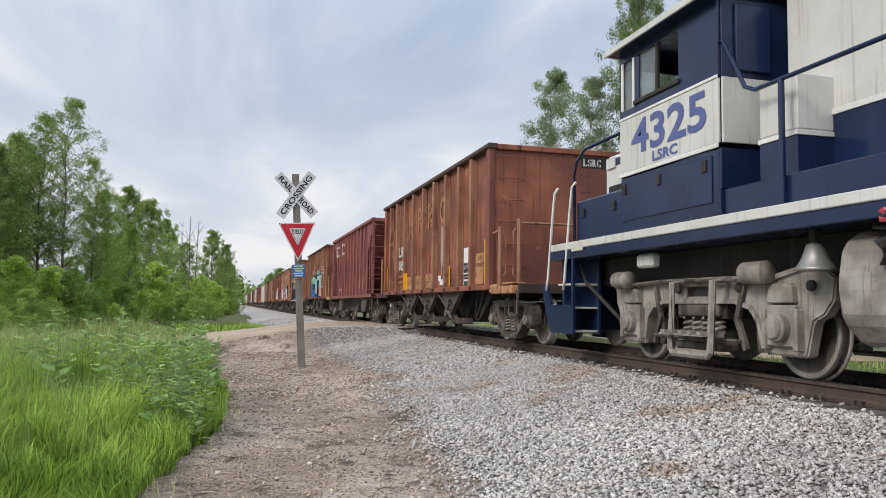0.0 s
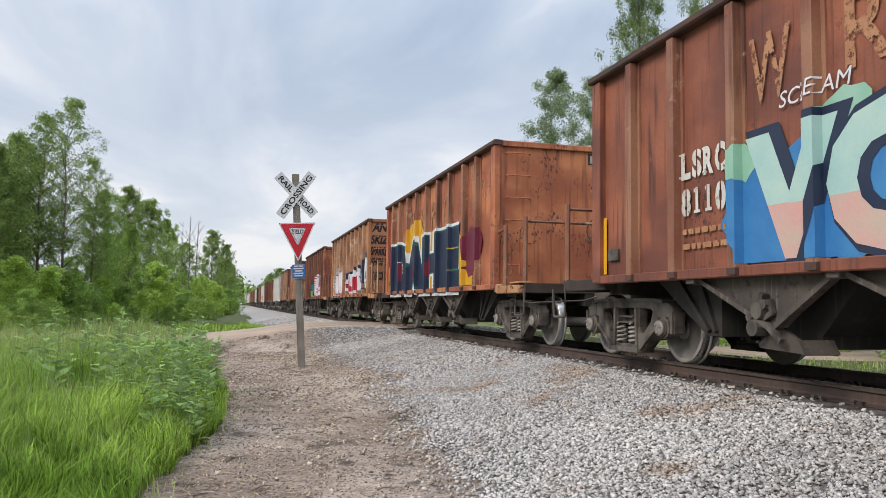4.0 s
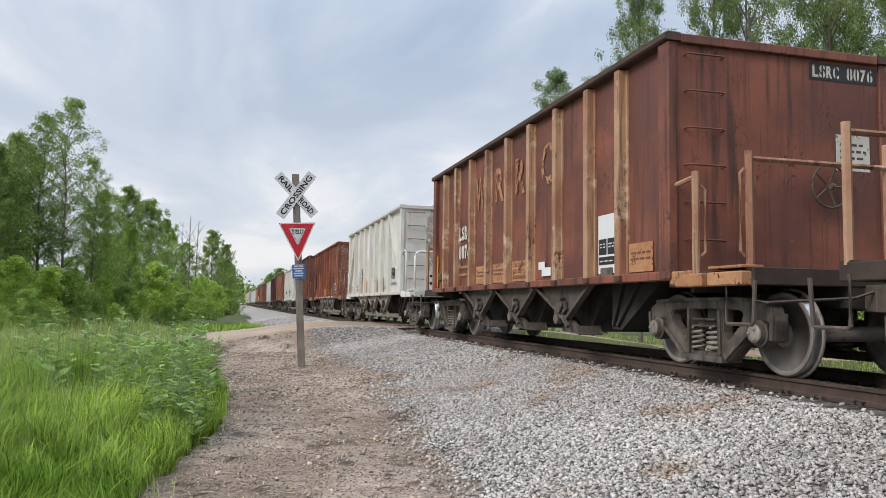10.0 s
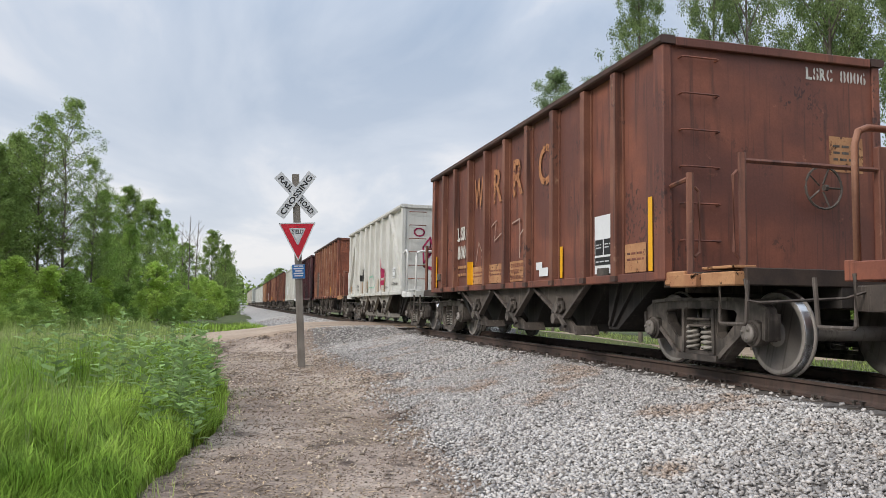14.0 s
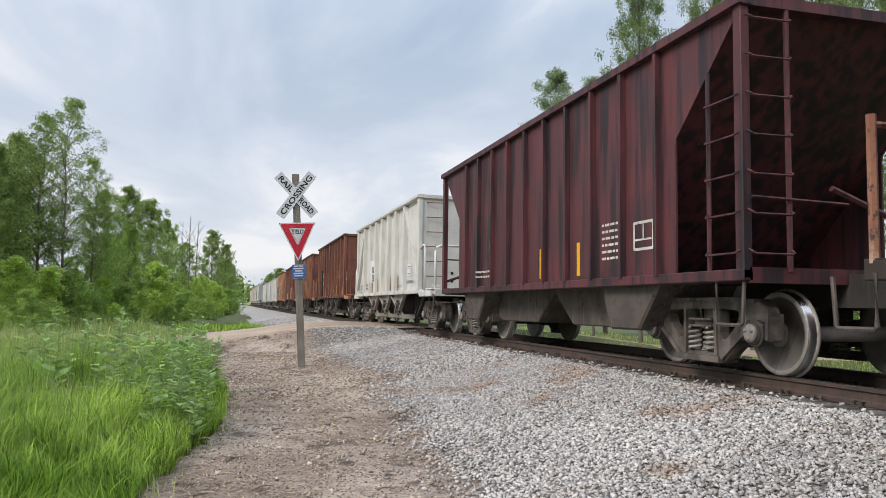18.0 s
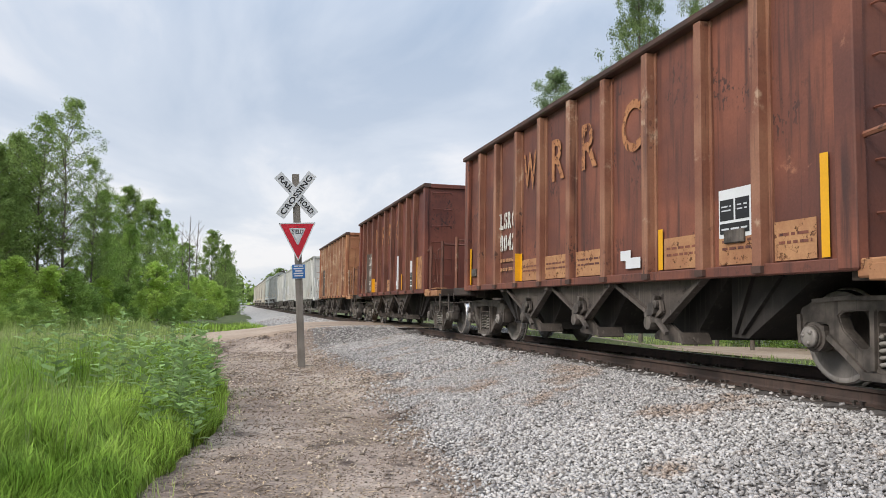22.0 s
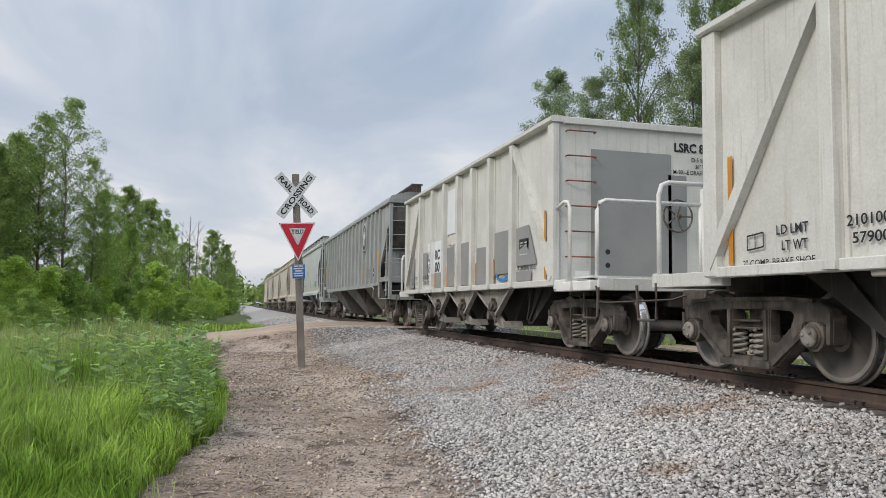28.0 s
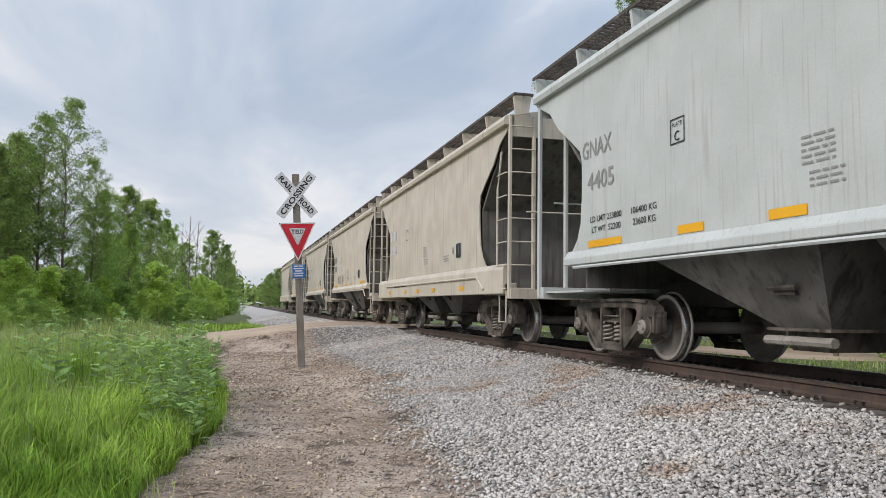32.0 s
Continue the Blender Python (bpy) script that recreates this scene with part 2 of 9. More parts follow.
CLOD = mat("dirt_clods", (0.15, 0.105, 0.075), (0.24, 0.175, 0.125), rough=0.95, scale=0.6, fine=60, island=0.6)
DIRT = mat("packed_dirt", (0.235, 0.182, 0.145), (0.425, 0.350, 0.290), rough=0.95, scale=0.8, fine=30, vary=0.5, bump=1.0, spots=(0.080, 0.058, 0.046), spots_at=0.57)
PEBBLE = mat("pebbles", (0.46, 0.385, 0.31), (0.30, 0.235, 0.18), rough=0.9, scale=0.6, fine=60, vary=0.12, island=0.6)
ROAD_MAT = mat("gravel_road", (0.41, 0.32, 0.24), (0.30, 0.225, 0.165), rough=0.95, scale=0.35, fine=14, vary=0.28, bump=0.5)
SOIL = mat("grassy_soil", (0.075, 0.10, 0.030), (0.11, 0.12, 0.045), rough=0.95, scale=0.3, fine=9, vary=0.35, bump=0.6)
GRASS = leaf_mat("grass_blades", (0.205, 0.345, 0.050), (0.375, 0.520, 0.110), 0.65)
GRASS_DRY = leaf_mat("dry_grass", (0.40, 0.46, 0.18), (0.28, 0.38, 0.12), 0.4)
WEED = leaf_mat("weed_leaves", (0.215, 0.345, 0.120), (0.360, 0.495, 0.205), 0.5)
LEAF_DARK = leaf_mat("dark_leaves", (0.172, 0.258, 0.078), (0.295, 0.395, 0.122), 0.55)
LEAF_MID = leaf_mat("green_leaves", (0.212, 0.335, 0.082), (0.350, 0.490, 0.132), 0.55)
LEAF_DEEP = leaf_mat("deep_green_leaves", (0.155, 0.225, 0.085), (0.250, 0.330, 0.132), 0.5)
LEAF_SILVER = leaf_mat("silvery_green_leaves", (0.215, 0.290, 0.145), (0.330, 0.410, 0.235), 0.5)
LEAF_LIGHT = leaf_mat("light_green_leaves", (0.365, 0.520, 0.100), (0.500, 0.650, 0.172), 0.5)
BARK = mat("bark", (0.11, 0.09, 0.072), (0.17, 0.15, 0.125), rough=0.9, scale=2, bump=0.6)
TWIG = mat("dry_twig", (0.16, 0.12, 0.09), (0.22, 0.17, 0.13), rough=0.9)
POST_WOOD = mat("weathered_post", (0.165, 0.145, 0.125), (0.235, 0.215, 0.19), rough=0.9, scale=2, bump=0.5, streak=(0.09, 0.078, 0.066))
SIGN_WHITE = mat("sign_white", (0.60, 0.62, 0.635), (0.52, 0.54, 0.56), rough=0.4, vary=0.04, bump=0.02, spots=(0.40, 0.40, 0.40), spots_at=0.68)
SIGN_RED = mat("sign_red", (0.52, 0.018, 0.035), (0.46, 0.015, 0.03), rough=0.4, vary=0.03, bump=0.02)
SIGN_BLUE = mat("sign_blue", (0.020, 0.14, 0.40), (0.02, 0.12, 0.35), rough=0.4, vary=0.03, bump=0.02)
BLACK = mat("black_paint", (0.015, 0.015, 0.017), (0.025, 0.025, 0.026), rough=0.5, bump=0.05)
PAINT_WHITE = mat("stencil_white", (0.62, 0.61, 0.57), (0.50, 0.47, 0.42), rough=0.7, scale=5, worn=0.38)
PAINT_GHOST = mat("faded_lettering", (0.42, 0.215, 0.115), (0.34, 0.155, 0.082), rough=0.8, scale=4, worn=0.455)
DULL_ORANGE = mat("dull_orange_reflector", (0.52, 0.235, 0.025), (0.44, 0.19, 0.022), rough=0.5, scale=4, vary=0.08)
PAINT_TAN = mat("tan_patch", (0.44, 0.235, 0.115), (0.33, 0.155, 0.078), rough=0.8, scale=3, worn=0.40)
LETTER_ORANGE = mat("orange_letter", (0.42, 0.19, 0.085), (0.33, 0.14, 0.065), rough=0.8, scale=4, worn=0.43)
YELLOW = mat("reflective_yellow", (0.78, 0.40, 0.015), (0.72, 0.36, 0.012), rough=0.4, vary=0.05)
GREY_PATCH = mat("grey_patch", (0.26, 0.265, 0.26), (0.23, 0.235, 0.23), rough=0.6, vary=0.05)
LOCO_BLUE = mat("loco_blue", (0.010, 0.023, 0.068), (0.008, 0.017, 0.053), rough=0.24, vary=0.06, bump=0.03, spec=0.4)
LOCO_WHITE = mat("loco_white", (0.59, 0.59, 0.565), (0.52, 0.52, 0.49), rough=0.36, vary=0.05, streak=(0.33, 0.31, 0.275), streak_at=0.66)
NUMBER_BLUE = mat("number_blue", (0.085, 0.11, 0.29), (0.07, 0.095, 0.25), rough=0.4, vary=0.05)
PIPE_WHITE = mat("white_handrail", (0.72, 0.72, 0.70), (0.6, 0.6, 0.58), rough=0.4)
BELL = mat("dull_bronze", (0.34, 0.335, 0.32), (0.26, 0.255, 0.245), rough=0.45, metal=0.6)
INSIDE = mat("dim_interior", (0.05, 0.05, 0.055), (0.08, 0.08, 0.085), rough=0.7)
GLASS = bpy.data.materials.new("window_glass")
GLASS.use_nodes = True
gb = next(n for n in GLASS.node_tree.nodes if n.type == "BSDF_PRINCIPLED")
gb.inputs["Base Color"].default_value = (0.55, 0.6, 0.6, 1)
gb.inputs["Roughness"].default_value = 0.03
gb.inputs["Transmission Weight"].default_value = 0.9


# ---- mesh tools ----
def box(bm, x0, x1, y0, y1, z0, z1):
    v = [bm.verts.new((x, y, z)) for x in (x0, x1) for y in (y0, y1) for z in (z0, z1)]
    for f in ((0, 1, 3, 2), (4, 6, 7, 5), (0, 4, 5, 1), (2, 3, 7, 6), (0, 2, 6, 4), (1, 5, 7, 3)):
        bm.faces.new([v[i] for i in f])
    return v


def prism(bm, pts, axis, a, b):
    """A flat outline pushed along an axis from a to b; pts hold the other two coordinates in order."""
    def place(p, s):
        q = list(p)
        q.insert(axis, s)
        return bm.verts.new(q)
    lo, hi = [place(p, a) for p in pts], [place(p, b) for p in pts]
    n = len(pts)
    bm.faces.new(lo[::-1])
    bm.faces.new(hi)
    for i in range(n):
        bm.faces.new((lo[i], lo[(i + 1) % n], hi[(i + 1) % n], hi[i]))


def tube(bm, path, r, n=6, taper=None):
    """A round bar along a line of points."""
    path = [Vector(p) for p in path]
    rings = []
    for i, p in enumerate(path):
        d = (path[min(i + 1, len(path) - 1)] - path[max(i - 1, 0)]).normalized()
        side = d.cross(Vector((0, 0, 1)))
        if side.length < 0.05:
            side = d.cross(Vector((1, 0, 0)))
        side.normalize()
        up = side.cross(d)
        rr = r if taper is None else r + (taper - r) * i / (len(path) - 1)
        rings.append([bm.verts.new(p + side * (rr * math.cos(2 * math.pi * k / n)) + up * (rr * math.sin(2 * math.pi * k / n))) for k in range(n)])
    for a, b in zip(rings, rings[1:]):
        for k in range(n):
            bm.faces.new((a[k], a[(k + 1) % n], b[(k + 1) % n], b[k]))
    bm.faces.new(rings[0][::-1])
    bm.faces.new(rings[-1])


def lathe(bm, profile, n=24, origin=(0, 0, 0)):
    """A profile of (along x, radius) turned about the x axis."""
    rings = []
    for x, r in profile:
        rings.append([bm.verts.new((origin[0] + x, origin[1] + r * math.cos(2 * math.pi * k / n), origin[2] + r * math.sin(2 * math.pi * k / n))) for k in range(n)])
    for a, b in zip(rings, rings[1:]):
        for k in range(n):
            bm.faces.new((a[k], b[k], b[(k + 1) % n], a[(k + 1) % n]))
    bm.faces.new(rings[0])
    bm.faces.new(rings[-1][::-1])


def mesh_from(name, bm, materials, smooth=False, bevel=0.0):
    if bevel:
        bmesh.ops.bevel(bm, geom=bm.edges[:], offset=bevel, segments=1, affect="EDGES", clamp_overlap=True)
    bmesh.ops.recalc_face_normals(bm, faces=bm.faces)
    me = bpy.data.meshes.new(name)
    bm.to_mesh(me)
    bm.free()
    for m in materials if isinstance(materials, (list, tuple)) else [materials]:
        me.materials.append(m)
    if smooth:
        me.polygons.foreach_set("use_smooth", [True] * len(me.polygons))
    return me


def part(name, bm, material, parent=None, label="", smooth=False, bevel=0.0, at=None):
    me = bm if isinstance(bm, bpy.types.Mesh) else mesh_from(name, bm, material, smooth, bevel)
    ob = new(name, me)
    ob.parent = parent
    if at:
        ob.location = at
    if label:
        ob["label"] = label
    return ob


def stuff(name, verts, faces, material, label, category, smooth=False, kind="stuff"):
    me = bpy.data.meshes.new(name)
    me.from_pydata(verts, [], faces)
    me.materials.append(material)
    return tagged(new(name, me), label, category, kind=kind)


def fast_mesh(name, co, tri, material):
    """A mesh straight from arrays: co (n, 3), tri (m, k)."""
    me = bpy.data.meshes.new(name)
    k = tri.shape[1]
    me.vertices.add(len(co)); me.vertices.foreach_set("co", np.ascontiguousarray(co, dtype=np.float32).ravel())
    me.loops.add(tri.size); me.loops.foreach_set("vertex_index", np.ascontiguousarray(tri, dtype=np.int32).ravel())
    me.polygons.add(len(tri)); me.polygons.foreach_set("loop_start", np.arange(0, tri.size, k, dtype=np.int32))
    me.polygons.foreach_set("loop_total", np.full(len(tri), k, dtype=np.int32))
    me.materials.append(material)
    me.update(calc_edges=True)
    return me


TEXTS = {}


def text_tris(s, size, bold=0.0, shear=0.0):
    """Triangles of a line of text in the built-in font, from (0, 0) rightwards, and its width."""
    key = (s, size, bold, shear)
    if key not in TEXTS:
        cu = bpy.data.curves.new("txt", "FONT")
        cu.body, cu.size, cu.offset, cu.shear, cu.resolution_u = s, size, bold, shear, 3
        ob = bpy.data.objects.new("txt", cu)
        me = bpy.data.meshes.new_from_object(ob)
        me.calc_loop_triangles()
        co = [tuple(v.co[:2]) for v in me.vertices]
        tris = [[co[i] for i in t.vertices] for t in me.loop_triangles]
        bpy.data.objects.remove(ob)
        bpy.data.meshes.remove(me)
        bpy.data.curves.remove(cu)
        xs = [p[0] for t in tris for p in t] or [0, 1]
        TEXTS[key] = ([[(p[0] - min(xs), p[1]) for p in t] for t in tris], max(xs) - min(xs))
    return TEXTS[key]


def place_text(s, u, v, size, width=None, bold=0.0, shear=0.0, turn=0.0):
    """Text with its lower left at (u, v), squeezed or stretched to a width."""
    tris, w = text_tris(s, size, bold, shear)
    k = width / w if width else 1.0
    c, sn = math.cos(radians(turn)), math.sin(radians(turn))
    return [[(u + p[0] * k * c - p[1] * sn, v + p[0] * k * sn + p[1] * c) for p in t] for t in tris]


def quad(u0, u1, v0, v1):
    return [[(u0, v0), (u1, v0), (u1, v1)], [(u0, v0), (u1, v1), (u0, v1)]]


def disc(u, v, ru, rv, n=28, turn=0.0):
    c, s = math.cos(turn), math.sin(turn)
    p = [(u + ru * math.cos(a) * c - rv * math.sin(a) * s, v + ru * math.cos(a) * s + rv * math.sin(a) * c) for a in (2 * math.pi * k / n for k in range(n))]
    return [[(u, v), p[k], p[(k + 1) % n]] for k in range(n)]


def stroke(pts, w):
    """A painted line of width w through points."""
    out = []
    for (a, b), (c, d) in zip(pts, pts[1:]):
        l = math.hypot(c - a, d - b) or 1e-6
        nx, ny = -(d - b) / l * w / 2, (c - a) / l * w / 2
        out += [[(a + nx, b + ny), (a - nx, b - ny), (c - nx, d - ny)], [(a + nx, b + ny), (c - nx, d - ny), (c + nx, d + ny)]]
    for a, b in pts:
        out += disc(a, b, w / 2, w / 2, 8)
    return out


def polygon(pts):
    from mathutils.geometry import tessellate_polygon
    return [[pts[i] for i in t] for t in tessellate_polygon([[Vector((p[0], p[1], 0)) for p in pts]])]



def rounded(pts, times=2):
    """A closed outline with its corners cut off again and again."""
    for _ in range(times):
        pts = [(a + (c - a) * k, b + (d - b) * k) for (a, b), (c, d) in zip(pts, pts[1:] + pts[:1]) for k in (0.25, 0.75)]
    return pts


# ---- ground, track, road ----
def smooth(a, b, x):
    """Soft step from 0 at a to 1 at b, in either direction."""
    t = max(0.0, min(1.0, (x - a) / (b - a)))
    return t * t * (3 - 2 * t)


def bed_height(x):
    """Cross profile of the track bed: flat ground, sloping ballast shoulder, level top."""
    d = abs(x - TRACK)
    if d < 1.40:
        return -0.20
    if d < 4.5:
        return -0.20 - 0.62 * (d - 1.40) / 3.1
    return -0.82


def road_mid(x):
    return 30.6 - 0.42 * x


def ground_height(x, y):
    z = bed_height(x)
    d = abs(y - road_mid(x))
    k = 1 - smooth(3.6, 5.2, d)
    if k > 0:
        a = abs(x - TRACK)
        r = -0.03 if a < 2.2 else -0.03 - 0.72 * smooth(2.2, 9.5, a)
        z = z + (max(r, z) - z) * k
    if -6 < x < 2.2 and y < 60:
        z += smooth(2.1, 1.2, x) * (0.05 * noise.noise((x * 0.7, y * 0.5, 3.1)) + 0.02 * noise.noise((x * 2.6, y * 2.2, 1.0)))
    if y > 36 and x < 2.3:
        z += 0.25 * smooth(36, 44, y) * smooth(2.3, 0.8, x) * (0.5 + noise.noise((x * 0.4, y * 0.2, 0)))
    return z


def grass_edge(y):
    """x of the border between the dirt verge and the grass."""
    if y < 10.5:
        e = -1.75 + 0.163 * y
    elif y < 13.5:
        e = -0.04
    elif y < 19:
        e = -0.04 - 0.085 * (y - 13.5)
    elif y < 27:
        e = -0.50 + 0.03 * (y - 19)
    else:
        e = -0.26 - 0.2 * (y - 27)
    return e + 0.10 * noise.noise((y * 0.9, 4.0, 0)) + 0.10 * noise.noise((y * 3.1, 9.0, 0))


def ballast_edge(y):
    return -1.5 * smooth(36, 41, y) + 2.05 + 0.85 * smooth(5, 17, y) - 0.3 * smooth(19, 26, y) + 0.22 * noise.noise((y * 0.45, 2.0, 0)) + 0.1 * noise.noise((y * 1.7, 7.0, 0))


def steps(*runs):
    out = []
    for a, b, d in runs:
        n = max(1, round((b - a) / d))
        out += [a + (b - a) * i / n for i in range(n)]
    return out + [runs[-1][1]]


def sheet(name, xs, ys, height, pick, materials, lift=0.0, keep=None):
    bm = bmesh.new()
    grid = [[bm.verts.new((x, y, height(x, y) + lift)) for y in ys] for x in xs]
    for i in range(len(xs) - 1):
        for j in range(len(ys) - 1):
            cx, cy = (xs[i] + xs[i + 1]) / 2, (ys[j] + ys[j + 1]) / 2
            if keep and not keep(cx, cy):
                continue
            f = bm.faces.new((grid[i][j], grid[i + 1][j], grid[i + 1][j + 1], grid[i][j + 1]))
            f.material_index = pick(cx, cy) if pick else 0
            f.smooth = True
    for v in [v for v in bm.verts if not v.link_faces]:
        bm.verts.remove(v)
    me = bpy.data.meshes.new(name)
    bm.to_mesh(me)
    bm.free()
    for m in materials:
        me.materials.append(m)
    return new(name, me)


def ground_pick(x, y):
    if -30 < y < 36 and grass_edge(max(y, 0)) < x < 3.3:
        return 1
    return 0


tagged(sheet("ground", steps((-2500, -200, 600), (-200, -20, 30), (-20, -4, 1.6), (-4, 3.0, 0.14), (3.0, 12, 0.5), (12, 40, 4), (40, 200, 40), (200, 2500, 600)),
             steps((-2000, -60, 500), (-60, 2, 6), (2, 26, 0.2), (26, 60, 0.8), (60, 200, 10), (200, 3500, 500)),
             ground_height, ground_pick, [SOIL, DIRT]),
       "grassy ground with a bare dirt and gravel verge beside the track", "ground", kind="structure")
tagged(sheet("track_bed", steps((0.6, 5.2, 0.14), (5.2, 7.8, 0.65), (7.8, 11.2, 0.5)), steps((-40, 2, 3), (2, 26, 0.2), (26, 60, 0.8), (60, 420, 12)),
             ground_height, lambda x, y: 1 if y > 34 else 0, [SHADED_BALLAST, FAR_BALLAST], 0.018,
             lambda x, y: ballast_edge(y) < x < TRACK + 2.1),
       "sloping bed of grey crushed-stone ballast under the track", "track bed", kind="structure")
bm = bmesh.new()
prev = None
for x in steps((-60, -8, 4), (-8, 5.55, 0.3), (5.55, 7.45, 0.95), (7.45, 40, 3)):
    row = []
    for j in range(25):
        v = -1 + j / 12
        half = 3.75 + 0.5 * noise.noise((x * 0.5, 5.0 if v < 0 else 15.0, 5)) + 0.25 * noise.noise((x * 1.9, 2.0 if v < 0 else 12.0, 5))
        y = road_mid(x) + v * half
        rut = 0.02 * noise.noise((x * 0.12, v * 5.0, 0)) - 0.025 * math.exp(-((abs(v) - 0.34) / 0.09) ** 2)
        row.append(bm.verts.new((x, y, ground_height(x, y) + (0.035 + rut if abs(v) < 0.97 else -0.03))))
    if prev:
        for j in range(24):
            f = bm.faces.new((prev[j], row[j], row[j + 1], prev[j + 1]))
            f.smooth = True
    prev = row
tagged(new("road", mesh_from("road", bm, ROAD_MAT)), "beige dirt and gravel road crossing the track at grade", "road", kind="structure")

# rails
track = tagged(new("track"), "single railway track of rusty rails on weathered wooden ties", "railway track", kind="structure")
RAIL_PROFILE = [(-0.07, -0.172), (0.07, -0.172), (0.07, -0.160), (0.018, -0.145), (0.009, -0.12), (0.009, -0.05), (0.034, -0.038), (0.036, -0.006), (0.028, 0.0), (-0.028, 0.0), (-0.036, -0.006), (-0.034, -0.038), (-0.009, -0.05), (-0.009, -0.12), (-0.018, -0.145), (-0.07, -0.160)]
for sx in (-0.755, 0.755):
    bm = bmesh.new()
    prism(bm, [(TRACK + sx + x, z) for x, z in RAIL_PROFILE], 1, -60, 330)
    bm.faces.ensure_lookup_table()
    for f in bm.faces:
        if f.calc_center_median().z > -0.004:
            f.material_index = 1
    part("rail", bm, [RAIL_MAT, RAIL_TOP], track, "rusty steel rail with a worn bright head")
# farther on the track bends gently out of sight
bm = bmesh.new()
for sx in (-0.755, 0.755):
    prev = None
    for k in range(16):
        y = 330 + 12 * k
        x = TRACK + sx - 0.0012 * (y - 330) ** 2
        ring = [bm.verts.new((x + px, y, pz)) for px, pz in ((-0.07, -0.17), (-0.035, 0), (0.035, 0), (0.07, -0.17))]
        if prev:
            for i in range(3):
                bm.faces.new((prev[i], prev[i + 1], ring[i + 1], ring[i]))
        prev = ring
part("far_rail", bm, RAIL_MAT, track)

# ties: each a rough sawn beam, ends uneven
rng = random.Random(4)
TIE_MESHES = []
for k in range(5):
    bm = bmesh.new()
    vs = box(bm, -1.32, 1.30, -0.115, 0.115, -0.36, -0.172)
    bmesh.ops.bevel(bm, geom=bm.edges[:], offset=0.012, segments=1, affect="EDGES")
    bmesh.ops.subdivide_edges(bm, edges=[e for e in bm.edges if abs(e.verts[0].co.x - e.verts[1].co.x) > 1], cuts=4)
    for v in bm.verts:
        v.co += Vector((rng.uniform(-0.02, 0.02), rng.uniform(-0.008, 0.008), rng.uniform(-0.006, 0.004)))
    TIE_MESHES.append(mesh_from("tie", bm, TIE_MAT))
bm = bmesh.new()
for sx in (-0.755, 0.755):
    box(bm, sx - 0.19, sx + 0.17, -0.09, 0.09, -0.180, -0.164)
    for px in (-0.10, 0.10):
        for py in (-0.05, 0.05):
            box(bm, sx + px - 0.012, sx + px + 0.012, py - 0.012, py + 0.012, -0.165, -0.125)
            box(bm, sx + px - 0.022, sx + px + 0.022, py - 0.02, py + 0.02, -0.135, -0.118)
PLATE_MESH = mesh_from("tie_plate", bm, GRIME)
y = -6.0
tie_n = 0
while y < 25.4:
    t_ = part("tie", TIE_MESHES[tie_n % 5], None, track)
    t_.matrix_basis = pose(TRACK + rng.uniform(-0.07, 0.05), y, rng.uniform(-0.01, 0.004), 0, 0, rng.uniform(-1.2, 1.2))
    p_ = part("tie_plate", PLATE_MESH, None, t_)
    y += 0.54 + rng.uniform(-0.02, 0.02)
    tie_n += 1
bm = bmesh.new()
y = 36.5
while y < 200:
    box(bm, TRACK - 1.3, TRACK + 1.3, y - 0.115, y + 0.115, -0.3, -0.178)
    y += 0.54
tagged(part("far_ties", bm, TIE_MAT, track), kind="stuff")
# crossing panels either side of each rail
for x0, x1 in ((TRACK - 1.35, TRACK - 0.83), (TRACK - 0.62, TRACK + 0.62), (TRACK + 0.83, TRACK + 1.35)):
    for k in range(3):
        bm = bmesh.new()
        ya = 24.1 + k * 2.9
        box(bm, x0, x1, ya, ya + 2.86, -0.17, -0.012)
        part("crossing_panel", bm, UNDER, track, "blackened timber crossing panel", bevel=0.012)

# ---- crossing sign ----
sign = tagged(new("railroad_crossing_sign"), "leaning wooden post with white crossbuck, red yield sign and blue plate", "crossing sign")
sign.matrix_basis = pose(1.63, 18.9, -0.62, 0, -3.3, -3)
bm = bmesh.new()
box(bm, -0.085, 0.085, -0.085, 0.085, -0.8, 4.49)
part("post", bm, POST_WOOD, sign, "weathered square wooden post", bevel=0.012)


def flat(name, tris, material, parent, y, label="", to=None):
    """A thin painted layer facing the -y side of its thing."""
    bm = bmesh.new()
    for t in tris:
        q = [to(p) if to else (p[0], y, p[1]) for p in t]
        try:
            bm.faces.new([bm.verts.new(v) for v in q])
        except ValueError:
            pass
    me = bpy.data.meshes.new(name)
    bm.to_mesh(me)
    bm.free()
    me.materials.append(material)
    return part(name, me, None, parent, label)


CB = (0.0, 3.97)
for ang, words, yy in ((-49.5, "RAIL ROAD", -0.105), (51.5, "CROSSING", -0.118)):
    bm = bmesh.new()
    box(bm, -0.655, 0.655, -0.004, 0.004, -0.122, 0.122)
    b_ = part("blade", bm, SIGN_WHITE, sign, "white crossbuck blade with black letters")
    b_.matrix_basis = Matrix.Translation((CB[0], yy, CB[1])) @ Matrix.Rotation(radians(-ang), 4, "Y")
    for word, x0, wd in ((("CROSSING", -0.58, 1.16),) if words == "CROSSING" else (("RAIL", -0.58, 0.44), ("ROAD", 0.14, 0.44))):
        flat("lettering", place_text(word, x0, -0.062, 0.18, wd, 0.004), BLACK, b_, -0.006)
bm = bmesh.new()
prism(bm, [(-0.385, 3.30), (0.385, 3.30), (0.012, 2.53), (-0.012, 2.53)], 1, -0.105, -0.098)
yld = part("yield_plate", bm, SIGN_RED, sign, "red and white triangular yield sign")
